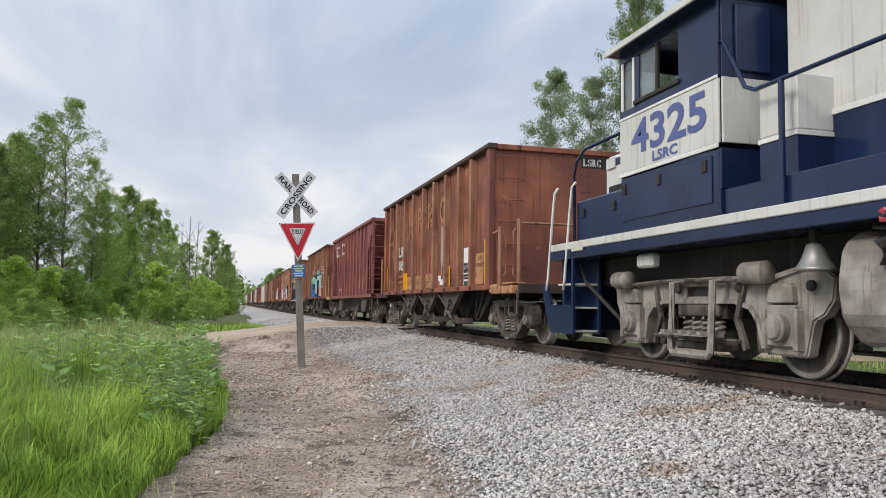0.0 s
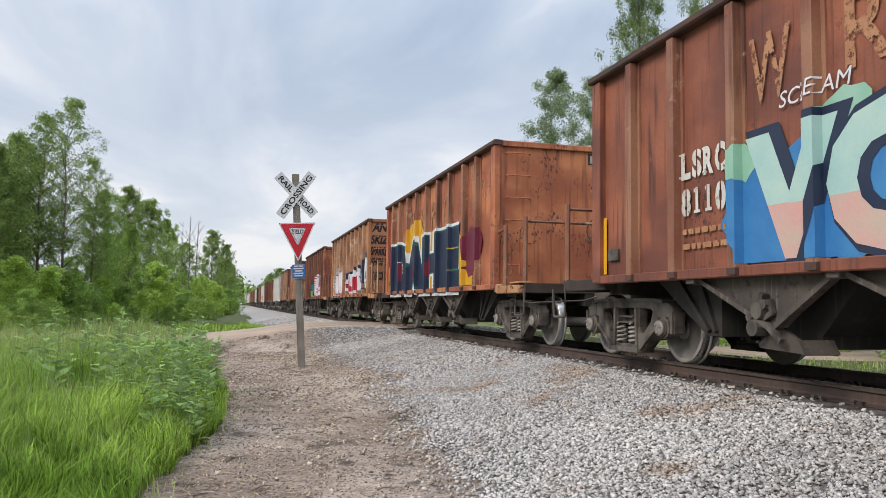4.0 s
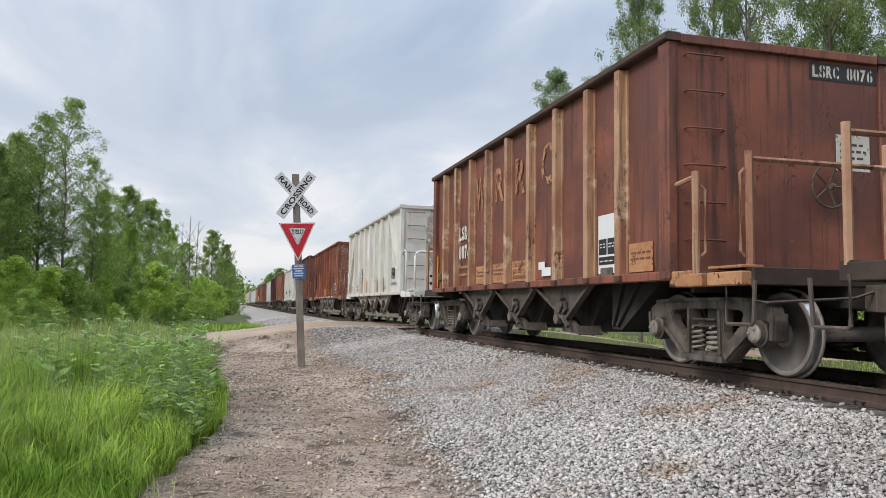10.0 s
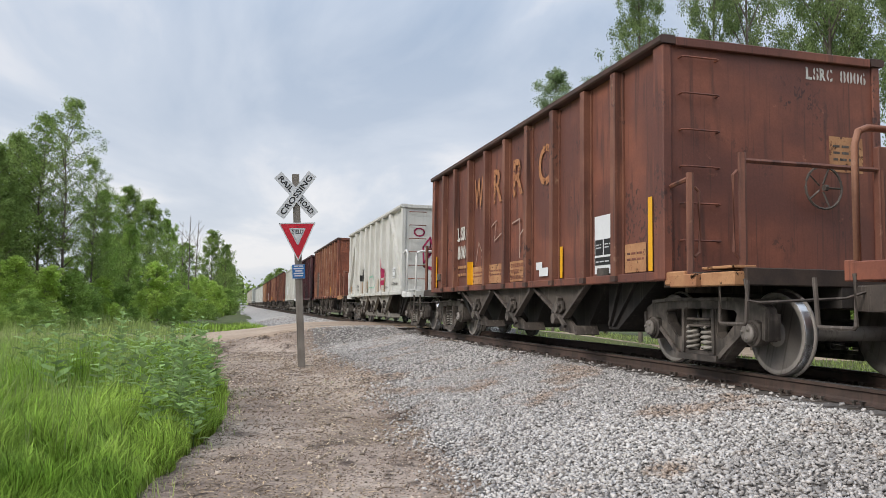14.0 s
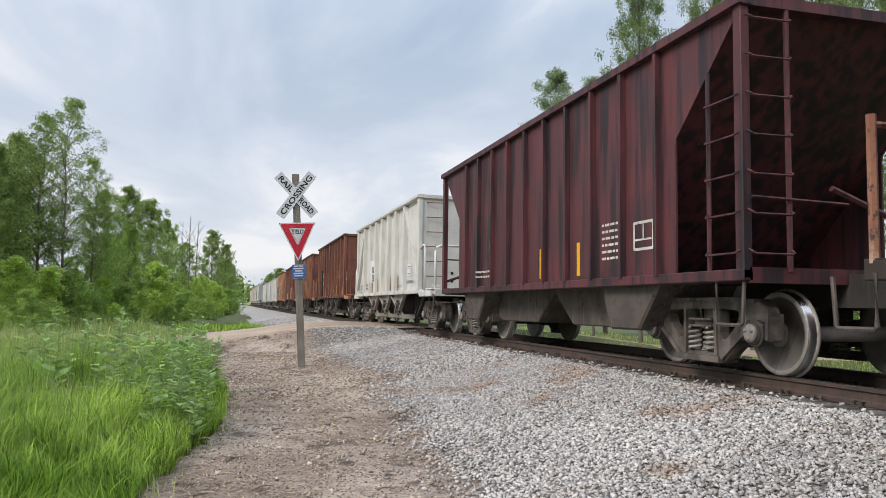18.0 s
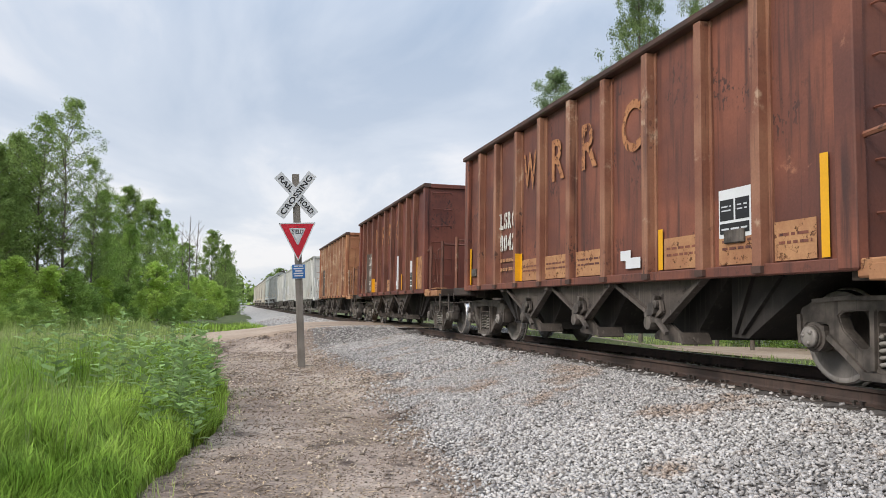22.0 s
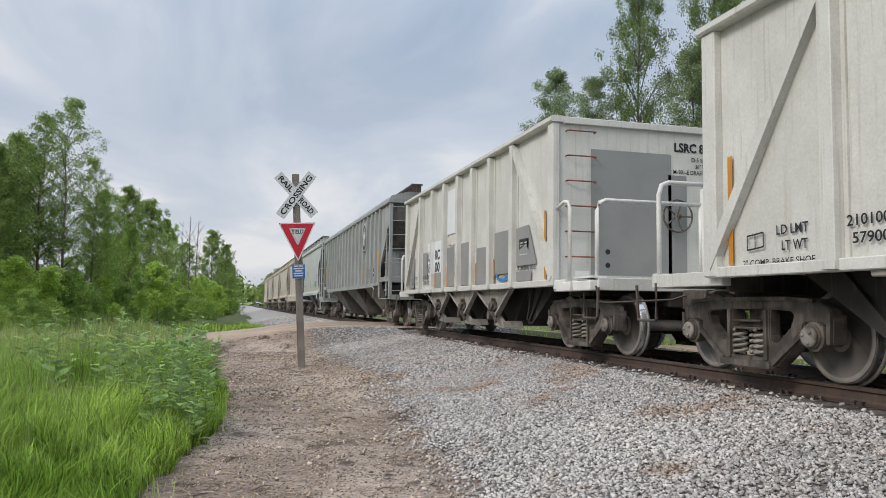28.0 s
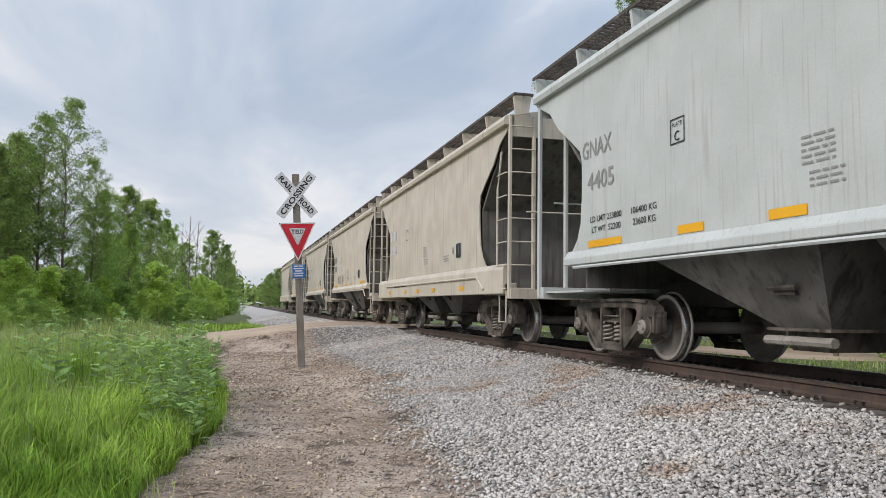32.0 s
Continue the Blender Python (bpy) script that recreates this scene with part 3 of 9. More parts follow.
yld.matrix_basis = Matrix.Translation((0, 0, 3.28)) @ Matrix.Diagonal((1.1, 1, 1.17, 1)) @ Matrix.Translation((0, 0, -3.30))
flat("rim", [t for a, b in (((-0.385, 3.30), (0.385, 3.30)), ((0.385, 3.30), (0.0, 2.53)), ((0.0, 2.53), (-0.385, 3.30))) for t in stroke([a, b], 0.024)], SIGN_WHITE, yld, -0.1075)
flat("centre", polygon([(-0.165, 3.19), (0.165, 3.19), (0.0, 2.85)]) + stroke([(-0.16, 3.185), (0.16, 3.185), (0.0, 2.86), (-0.16, 3.185)], 0.03), SIGN_WHITE, yld, -0.1085)
flat("lettering", place_text("YIELD", -0.125, 3.085, 0.115, 0.25, 0.002), BLACK, yld, -0.1105)
bm = bmesh.new()
box(bm, -0.15, 0.15, -0.105, -0.099, 2.16, 2.50)
pl = part("notice_plate", bm, SIGN_BLUE, sign, "blue emergency notice plate with white lines")
pl.location = (0, 0, -0.22)
bars = []
for r, (a, b) in enumerate(((-0.11, 0.11), (-0.12, 0.12), (-0.08, 0.09), (-0.12, 0.11), (-0.10, 0.10))):
    bars += quad(a, b, 2.445 - r * 0.058, 2.462 - r * 0.058 + 0.012)
flat("writing", bars + [t for q in (quad(-0.14, 0.14, 2.165, 2.17), quad(-0.14, 0.14, 2.49, 2.495)) for t in q], SIGN_WHITE, pl, -0.1075)
for z in (3.97, 3.20, 2.50, 2.23, 1.98):
    bm = bmesh.new()
    tube(bm, [(0, -0.09, z), (0, -0.13 if z > 3.9 else -0.115, z)], 0.014, 6)
    part("bolt", bm, CAST, sign)

# ---- loose stone ----
def stones(n, place, lo, hi, seed):
    """Angular crushed stones as arrays: n boxes with jittered corners."""
    r = np.random.RandomState(seed)
    pos = place(r, n)
    n = len(pos)
    cube = np.array([(x, y, z) for x in (-1, 1) for y in (-1, 1) for z in (-1, 1)], float)
    v = cube[None] * (0.75 + 0.5 * r.rand(n, 8, 1)) * 0.62 + r.uniform(-0.22, 0.22, (n, 8, 3))
    s = r.uniform(lo, hi, (n, 1, 1)) * np.stack([np.ones(n), r.uniform(0.55, 0.95, n), r.uniform(0.35, 0.7, n)], 1)[:, None, :] / 2
    v = v * s
    a, b, c = (r.uniform(0, 2 * np.pi, n), r.uniform(-0.6, 0.6, n), r.uniform(-0.6, 0.6, n))
    ca, sa = np.cos(a)[:, None], np.sin(a)[:, None]
    cb, sb = np.cos(b)[:, None], np.sin(b)[:, None]
    cc, sc = np.cos(c)[:, None], np.sin(c)[:, None]
    x, y, z = v[..., 0], v[..., 1], v[..., 2]
    y, z = y * cb - z * sb, y * sb + z * cb
    x, z = x * cc - z * sc, x * sc + z * cc
    x, y = x * ca - y * sa, x * sa + y * ca
    v = np.stack([x, y, z], -1) + pos[:, None, :]
    q = np.array([(0, 1, 3, 2), (4, 6, 7, 5), (0, 4, 5, 1), (2, 3, 7, 6), (0, 2, 6, 4), (1, 5, 7, 3)])
    return v.reshape(-1, 3), (np.arange(n)[:, None, None] * 8 + q[None]).reshape(-1, 4)


def bed_z(p):
    d = np.abs(p[:, 0] - TRACK)
    z = np.where(d < 1.4, -0.20, np.where(d < 4.5, -0.20 - 0.2 * (d - 1.4), -0.82))
    m = p[:, 0] + (p[:, 1] - 30.6) / 0.42
    k = np.abs(p[:, 1] - (30.6 - 0.42 * p[:, 0]))
    t = np.clip((k - 3.6) / 1.6, 0, 1)
    k = 1 - t * t * (3 - 2 * t)
    u = np.clip((d - 2.2) / 7.3, 0, 1)
    r = -0.03 - 0.72 * u * u * (3 - 2 * u)
    return z + (np.maximum(r, z) - z) * k


def bed_place(x0, x1, y0, y1, lift=0.022, ragged=0.0):
    def f(r, n):
        p = np.stack([r.uniform(x0, x1, n), r.uniform(y0, y1, n), np.zeros(n)], 1)
        edge = np.array([ballast_edge(v) for v in p[:, 1]]) + r.normal(0, 0.26, n)
        p = p[p[:, 0] > edge]
        d = p[:, 0] - TRACK
        onrail = np.minimum(np.abs(d - 0.755), np.abs(d + 0.755)) < 0.11
        p = p[~onrail]
        if ragged:
            # the shoulder ends unevenly along the tie ends
            p = p[p[:, 0] < x1 - np.abs(r.normal(0, ragged, len(p))) + 0.05 * np.sin(p[:, 1] * 11.6)]
        p[:, 2] = bed_z(p) + lift + r.uniform(-0.012, 0.016, len(p))
        return p
    return f


def gather(name, sets, material, label, category):
    co, fa, base = [], [], 0
    for v, f in sets:
        co.append(v); fa.append(f + base); base += len(v)
    return tagged(new(name, fast_mesh(name, np.concatenate(co), np.concatenate(fa), material)), label, category, kind="stuff")


gather("ballast_stones", [
    stones(64000, bed_place(1.5, 5.30, 3.0, 13, 0.022, 0.07), 0.026, 0.058, 1),
    stones(9000, bed_place(1.5, 5.35, -8, 3.1), 0.045, 0.075, 6),
    stones(20000, bed_place(1.6, 5.30, 13, 26, 0.022, 0.07), 0.040, 0.075, 2),
    stones(3000, bed_place(5.35, 7.8, 4, 25), 0.04, 0.08, 3),
    stones(2400, bed_place(7.7, 8.6, 4, 26), 0.05, 0.085, 4),
    stones(16000, bed_place(0.9, 5.3, 33, 66), 0.07, 0.12, 5),
], STONE, "loose pale grey crushed limestone ballast", "gravel")


def verge_place(x1, y0, y1, lift):
    def f(r, n):
        p = np.stack([r.uniform(-1.6, x1, n), r.uniform(y0, y1, n), np.zeros(n)], 1)
        e = np.array([grass_edge(v) for v in p[:, 1]])
        p = p[(p[:, 0] > e - 0.15) & (p[:, 0] < 3.2)]
        p[:, 2] = [ground_height(a, b) + lift for a, b in p[:, :2]]
        return p
    return f


gather("verge_pebbles", [stones(6500, verge_place(2.6, 3.5, 11, 0.004), 0.008, 0.030, 11), stones(6000, verge_place(2.8, 11, 27, 0.006), 0.02, 0.05, 12), stones(500, verge_place(2.6, 3.5, 14, 0.008), 0.04, 0.075, 13)],
       PEBBLE, "small brown and grey pebbles scattered on packed dirt", "gravel")


gather("dirt_clods", [stones(16000, verge_place(2.7, 3.5, 12, 0.001), 0.008, 0.026, 14), stones(7000, verge_place(2.8, 12, 27, 0.002), 0.02, 0.06, 15)], CLOD, "brown crumbs of earth and litter on the verge", "dirt")
# dry straw and leaf litter lying flat
r_ = np.random.RandomState(16)
p = verge_place(2.7, 3.5, 24, 0.012)(r_, 20000)
p = p[np.array([noise.noise((a[0] * 0.9, a[1] * 0.5, 21.0)) for a in p]) > -0.12]
a_ = r_.uniform(0, 2 * np.pi, len(p))
d_ = np.stack([np.cos(a_), np.sin(a_), r_.uniform(-0.12, 0.2, len(p))], 1) * r_.uniform(0.010, 0.062, (len(p), 1)) * r_.uniform(0.4, 1.0, (len(p), 1))
s_ = np.stack([-np.sin(a_), np.cos(a_), np.zeros(len(p))], 1) * r_.uniform(0.002, 0.006, (len(p), 1))
v_ = np.stack([p - d_ - s_, p - d_ + s_, p + d_ + s_, p + d_ - s_], 1)
tagged(new("straw_litter", fast_mesh("straw_litter", v_.reshape(-1, 3), np.arange(len(p) * 4).reshape(-1, 4), STRAW)), "dry straw and leaf scraps on the dirt", "litter", kind="stuff")


def twig(k, x, y, l):
    r = random.Random(k)
    bm = bmesh.new()
    tube(bm, [(0, 0, 0.012), (l * 0.4, r.uniform(-0.03, 0.03), 0.03), (l, r.uniform(-0.06, 0.06), 0.012)], 0.008, 5, 0.003)
    tube(bm, [(l * 0.4, 0, 0.025), (l * 0.6, r.uniform(0.05, 0.12), 0.04)], 0.005, 4, 0.002)
    ob = tagged(new("twig", mesh_from("twig", bm, TWIG)), "small dry twig lying on the dirt verge", "twig", "twigs on the verge")
    ob.matrix_basis = pose(x, y, ground_height(x, y), 0, 0, r.uniform(0, 360))


for k, (x, y, l) in enumerate(((1.35, 8.4, 0.32), (0.9, 7.4, 0.2), (0.2, 6.6, 0.25), (1.6, 10.5, 0.3), (0.5, 9.5, 0.18), (-0.3, 6.0, 0.3), (0.9, 12.5, 0.3), (1.2, 6.4, 0.15), (0.3, 11.5, 0.2), (1.9, 8.9, 0.22), (0.0, 7.8, 0.2), (1.5, 14.5, 0.3), (0.6, 5.6, 0.18), (1.0, 9.2, 0.14))):
    twig(k, x, y, l)
for k, (x, y, l) in enumerate(((0.3, 38.6, 2.2), (1.2, 39.2, 1.8), (0.8, 38.3, 1.5), (1.6, 40.2, 1.4))):
    bm = bmesh.new()
    tube(bm, [(0, 0, 0.06), (l * 0.5, 0.1, 0.12), (l, -0.1, 0.05)], 0.05, 6, 0.02)
    ob = tagged(new("fallen_branch", mesh_from("fallen_branch", bm, TWIG)), "grey fallen branch lying beyond the road", "branch", "branches by the road")
    ob.matrix_basis = pose(x, y, ground_height(x, y), 0, 0, -8 + 9 * k)

# ---- grass ----
def blades(pos, height, width, seed, lean=0.35):
    r = np.random.RandomState(seed)
    n = len(pos)
    sweep = np.array([9.0 * noise.noise((p[0] * 0.9, p[1] * 0.7, 31.0)) for p in pos])
    a = sweep + r.normal(0, 0.75, n)
    d = np.stack([np.cos(a), np.sin(a), np.zeros(n)], 1)
    side = np.stack([-np.sin(a), np.cos(a), np.zeros(n)], 1)
    h = height * r.uniform(0.55, 1.15, n)
    w = width * r.uniform(0.6, 1.3, n)
    k = lean * r.uniform(0.2, 1.6, n)
    up = np.array([0, 0, 1.0])
    b0 = pos
    b1 = pos + d * (k * h * 0.25)[:, None] + up * (h * 0.55)[:, None]
    b2 = pos + d * (k * h * 0.95)[:, None] + up * (h * (1 - 0.25 * k))[:, None]
    v = np.stack([b0 - side * (w / 2)[:, None], b0 + side * (w / 2)[:, None], b1 - side * (w * 0.42)[:, None], b1 + side * (w * 0.42)[:, None], b2], 1)
    i = np.arange(n)[:, None] * 5
    f = np.concatenate([i + np.array([[0, 1, 3]]), i + np.array([[0, 3, 2]]), i + np.array([[2, 3, 4]])])
    return v.reshape(-1, 3), f


def meadow_pos(n, y0, y1, seed, inset=0.0, reach=0.30, far=0.0):
    r = np.random.RandomState(seed)
    y = y0 + (y1 - y0) * np.sqrt(r.rand(n))
    e = np.array([grass_edge(v) for v in y]) - inset
    lo = -reach * y - 0.4 - far
    x = e - (e - lo) * r.rand(n) ** 1.1
    keep = x < e
    x, y = x[keep], y[keep]
    z = np.array([ground_height(a, b) for a, b in zip(x, y)]) - 0.01
    return np.stack([x, y, z], 1), np.clip((e[keep] - x) / 1.2, 0, 1)


def clumped(pos, seed, scale=0.9):
    """Height factor in soft clumps."""
    return np.array([0.8 + 0.55 * noise.noise((p[0] * scale, p[1] * scale * 0.8, seed)) for p in pos])


sets = []
p, k = meadow_pos(52000, 3.6, 10.5, 21)
sets.append(blades(p, (0.20 + 0.42 * k) * clumped(p, 1.0) * clumped(p, 7.0, 2.6) * 1.2, 0.011, 22, 0.50))
p, k = meadow_pos(7000, 3.4, 9.5, 41)
sets.append(blades(p, (0.30 + 0.50 * k) * clumped(p, 1.0) * clumped(p, 7.0, 2.6) * 1.25, 0.015, 42, 0.6))
p, k = meadow_pos(42000, 8.5, 22, 23)
sets.append(blades(p, (0.25 + 0.52 * k) * clumped(p, 2.0, 0.6) * clumped(p, 9.0, 1.9) * 1.15, 0.012, 24, 0.55))
r_ = np.random.RandomState(51)
p = np.stack([r_.uniform(-8, -1.45, 9000), r_.uniform(-8, 4.2, 9000), np.full(9000, -0.84)], 1)
sets.append(blades(p, 0.42 * clumped(p, 1.0) * clumped(p, 7.0, 2.6), 0.02, 52, 0.7))
gather("tall_grass", sets, GRASS, "lush bright green tall grass beside the verge", "grass")
sets = []
p, k = meadow_pos(9000, 7, 27, 25, 0.35)
sets.append(blades(p, (0.45 + 0.55 * k) * clumped(p, 3.0, 0.4), 0.012, 26, 0.3))
p, k = meadow_pos(16000, 20, 62, 27, 0.2, 0.34, 3)
dd = np.abs(p[:, 1] - (30.6 - 0.42 * p[:, 0]))
p, k = p[dd > 4.4], k[dd > 4.4]
sets.append(blades(p, (0.35 + 0.45 * k) * clumped(p, 4.0, 0.2), 0.035, 28, 0.35))
gather("meadow_grass", sets, GRASS_DRY, "paler seeding meadow grass", "grass")
r_ = np.random.RandomState(31)
n = 30000
p = np.stack([8.5 + 12.6 * r_.rand(n) ** 1.5, r_.uniform(3, 60, n), np.full(n, -0.85)], 1)
p = p[np.abs(p[:, 1] - (30.6 - 0.42 * p[:, 0])) > 4.2]
p[:, 2] = bed_z(p) - 0.02
gather("far_side_grass", [blades(p, np.full(len(p), 0.30) * clumped(p, 5.0, 0.3), 0.03, 32, 0.4)], GRASS_DRY, "green grass on the far side of the track", "grass")
n = 2600
p = np.stack([r_.uniform(-3.0, 1.9, n), r_.uniform(37, 50, n), np.full(n, -0.8)], 1)
p[:, 2] = [ground_height(a, b) - 0.02 for a, b in p[:, :2]]
gather("roadside_grass", [blades(p, np.full(len(p), 0.40) * clumped(p, 6.0, 0.5), 0.03, 35, 0.5)], GRASS, "green grass beyond the road", "grass")
n = 5200
p = np.stack([r_.uniform(-1.3, 2.2, n), r_.uniform(4.5, 20, n), np.full(n, -0.83)], 1)
e_ = np.array([grass_edge(v) for v in p[:, 1]])
wgt = np.array([noise.noise((a[0] * 1.1, a[1] * 0.7, 8.0)) for a in p])
p = p[((p[:, 0] - e_ < 0.22 + 0.3 * wgt) | (wgt > 0.52)) & (p[:, 0] > e_)]
gather("verge_tufts", [blades(p, 0.16 * clumped(p, 3.0, 2.2), 0.006, 33, 0.9)], GRASS_DRY, "sparse grass tufts in the dirt", "grass")


# ---- weeds with broad leaves ----
def weed(seed, h):
    r = random.Random(seed)
    ob = tagged(new("milkweed_plant"), "tall leafy weed with paired oblong leaves in the grass", "weed", "weeds in the grass")
    bm = bmesh.new()
    lean = (r.uniform(-0.06, 0.06), r.uniform(-0.06, 0.06))
    pts = [(lean[0] * t * h, lean[1] * t * h, t * h) for t in (0, 0.35, 0.7, 1.0)]
    tube(bm, pts, 0.006, 5, 0.003)
    part("stem", bm, WEED, ob)
    bm = bmesh.new()
    n = int(h / 0.06)
    for i in range(2, n):
        t = i / n
        base = Vector((lean[0] * t * h, lean[1] * t * h, t * h))
        a0 = i * 1.571 + r.uniform(-0.3, 0.3)
        for a in (a0, a0 + math.pi):
            L_ = (0.25 - 0.14 * t) * r.uniform(0.8, 1.15)
            w = L_ * 0.30
            d = Vector((math.cos(a), math.sin(a), 0))
            s = Vector((-math.sin(a), math.cos(a), 0))
            rise = r.uniform(0.15, 0.6)
            droop = r.uniform(-0.05, 0.25)
            q = [base, base + d * L_ * 0.45 + s * w + Vector((0, 0, L_ * rise * 0.6)), base + d * L_ + Vector((0, 0, L_ * (rise - droop))), base + d * L_ * 0.45 - s * w + Vector((0, 0, L_ * rise * 0.6)), base + d * L_ * 0.5 + Vector((0, 0, L_ * rise * 0.45))]
            vs = [bm.verts.new(v) for v in q]
            for f in ((0, 1, 4), (1, 2, 4), (2, 3, 4), (3, 0, 4)):
                bm.faces.new([vs[k] for k in f])
    part("leaves", bm, WEED, ob, smooth=True)
    return ob


protos = [weed(40 + k, h) for k, h in enumerate((0.85, 1.0, 0.75))]
spots_ = [(-0.75, 9.2, 1.0), (-0.45, 9.6, 0.95), (-0.62, 9.9, 1.05), (-0.5, 8.9, 0.85), (-0.95, 9.6, 1.0), (-2.45, 12.2, 1.2), (-2.2, 12.9, 1.15), (-1.65, 12.6, 1.1), (-1.4, 13.3, 1.2), (-0.8, 13.0, 1.1),
          (-0.5, 13.8, 1.0), (-3.0, 14.0, 1.2), (-1.1, 12.0, 1.0), (-0.85, 11.3, 1.0), (-3.6, 15.5, 1.3), (-1.0, 15.5, 1.1), (-2.0, 16.0, 1.2), (-0.35, 8.6, 0.6), (-0.3, 10.2, 0.75), (-0.7, 10.6, 0.9), (-2.9, 17.5, 1.2), (-1.3, 18.5, 1.1), (-0.55, 9.35, 0.9), (-0.8, 8.8, 0.8), (-0.4, 9.1, 0.7), (-1.25, 11.0, 0.95)]
rw = random.Random(8)
for k in range(24):
    y = rw.uniform(10.0, 24.0)
    x = grass_edge(y) - 0.15 - rw.random() ** 1.3 * (0.22 * y)
    spots_.append((x, y, rw.uniform(0.75, 1.25)))
for k, (x, y, s) in enumerate(spots_):
    s *= 1.1
    m = pose(x, y, ground_height(x, y), 0, 0, rw.uniform(0, 360)) @ Matrix.Diagonal((s, s, s * rw.uniform(0.9, 1.1), 1))
    if k < 3:
        protos[k].matrix_basis = m
    else:
        copy_thing(protos[k % 3], m)


# ---- trees ----
def tree(name, label, seed, h, spread, base, leaves, leaf, leafmat, clumps, trunk_r=0.12, airy=0.0, droop=0.0, tight=0.32):
    """A tapered trunk with limbs and a crown of leaf clumps round the limb ends, foot at the origin."""
    r = random.Random(seed)
    nr = np.random.RandomState(seed)
    ob = tagged(new(name), label, "tree" if "tree" in name else "bush")
    bm = bmesh.new()
    bend = [Vector((r.uniform(-0.25, 0.25) * k * 0.25, r.uniform(-0.25, 0.25) * k * 0.25, h * 0.95 * k / 5)) for k in range(6)]
    tube(bm, bend, trunk_r, 7, trunk_r * 0.12)
    ends = []
    for i in range(clumps):
        t = base + (1 - base) * (i + r.random()) / clumps
        z = h * t
        ang = i * 2.4 + r.uniform(-0.5, 0.5)
        u = (t - base) / (1 - base)
        prof = math.sin(math.pi * min(1, 0.18 + 0.82 * u) ** 0.8) ** 0.7
        reach = spread * prof * r.uniform(0.45, 1.0)
        k = min(4, int(z / (h * 0.95) * 5))
        f = z / (h * 0.95) * 5 - k
        o = bend[k].lerp(bend[k + 1], min(1, f))
        low = o - Vector((0, 0, reach * 0.55))
        tip = o + Vector((math.cos(ang) * reach, math.sin(ang) * reach, reach * 0.18))
        if low.z > 0.3:
            tube(bm, [low, low.lerp(tip, 0.5) + Vector((0, 0, reach * 0.1)), tip], trunk_r * 0.30, 4, trunk_r * 0.05)
        ends.append((tip, reach))
        ends.append((low.lerp(tip, 0.62), reach * 0.8))
    part("trunk", bm, BARK, ob)
    c = np.array([e[0][:] for e in ends])
    sz = np.array([0.30 + 0.30 * e[1] / spread for e in ends]) * spread * 0.62 * (1 - 0.45 * airy)
    pick = nr.randint(0, len(c), leaves)
    # each clump is itself a cluster of tufts
    tufts = np.clip(nr.normal(0, 1, (len(c), 9, 3)), -1.3, 1.3) * 0.6
    tf = nr.randint(0, 9, leaves)
    tf = np.where(nr.rand(leaves) < 0.5, tf % 4, tf)
    off = (tufts[pick, tf] + np.clip(nr.normal(0, tight, (leaves, 3)), -2 * tight, 2 * tight)) * sz[pick][:, None]
    off[:, 2] *= 0.72
    pos = c[pick] + off
    pos[:, 2] = np.maximum(pos[:, 2], h * base * 0.35)
    a = nr.uniform(0, 2 * np.pi, leaves)
    e1 = np.stack([np.cos(a), np.sin(a), nr.uniform(-0.7, 0.5, leaves) - droop], 1)
    e1 /= np.linalg.norm(e1, axis=1)[:, None]
    rnd = nr.normal(0, 1, (leaves, 3))
    e2 = np.cross(e1, rnd)
    e2 /= np.linalg.norm(e2, axis=1)[:, None]
    s = leaf * nr.uniform(0.6, 1.3, leaves)[:, None]
    v = np.stack([pos, pos + e1 * s * 0.5 + e2 * s * 0.32, pos + e1 * s, pos + e1 * s * 0.5 - e2 * s * 0.32], 1)
    part("crown", fast_mesh("crown", v.reshape(-1, 3), np.arange(leaves * 4).reshape(-1, 4), leafmat), None, ob)
    return ob


T_TALL = tree("aspen_tree", "tall airy aspen with small fluttering leaves", 1, 13.5, 2.5, 0.30, 17000, 0.095, LEAF_DARK, 46, 0.11, 0.75, 0.0, 0.30)
T_BROAD = tree("maple_tree", "broad dense dark green deciduous tree", 2, 11.0, 3.6, 0.12, 46000, 0.125, LEAF_DARK, 40, 0.18, 0.15, 0.0, 0.20)
T_MID = tree("ash_tree", "mid-green rounded deciduous tree at the wood's edge", 3, 9.0, 2.5, 0.10, 36000, 0.115, LEAF_MID, 36, 0.12, 0.15, 0.0, 0.20)
T_NEAR = tree("cottonwood_tree", "tall cottonwood with fine clumped leaves and sky gaps", 14, 16.0, 3.4, 0.20, 80000, 0.095, LEAF_DEEP, 52, 0.17, 0.45, 0.0, 0.22)
T_SLIM = tree("birch_tree", "slim young tree with a small rounded crown", 15, 13.0, 1.9, 0.42, 34000, 0.085, LEAF_SILVER, 30, 0.10, 0.10, 0.0, 0.30)
T_BUSH = tree("willow_bush", "bright green bushy shrub in front of the trees", 5, 4.2, 1.7, 0.04, 26000, 0.095, LEAF_LIGHT, 30, 0.05, 0.2, 0.0, 0.20)
T_BUSH2 = tree("sumac_bush", "low dark green shrub at the edge of the wood", 6, 3.4, 2.0, 0.04, 24000, 0.095, LEAF_MID, 28, 0.05, 0.2, 0.0, 0.20)


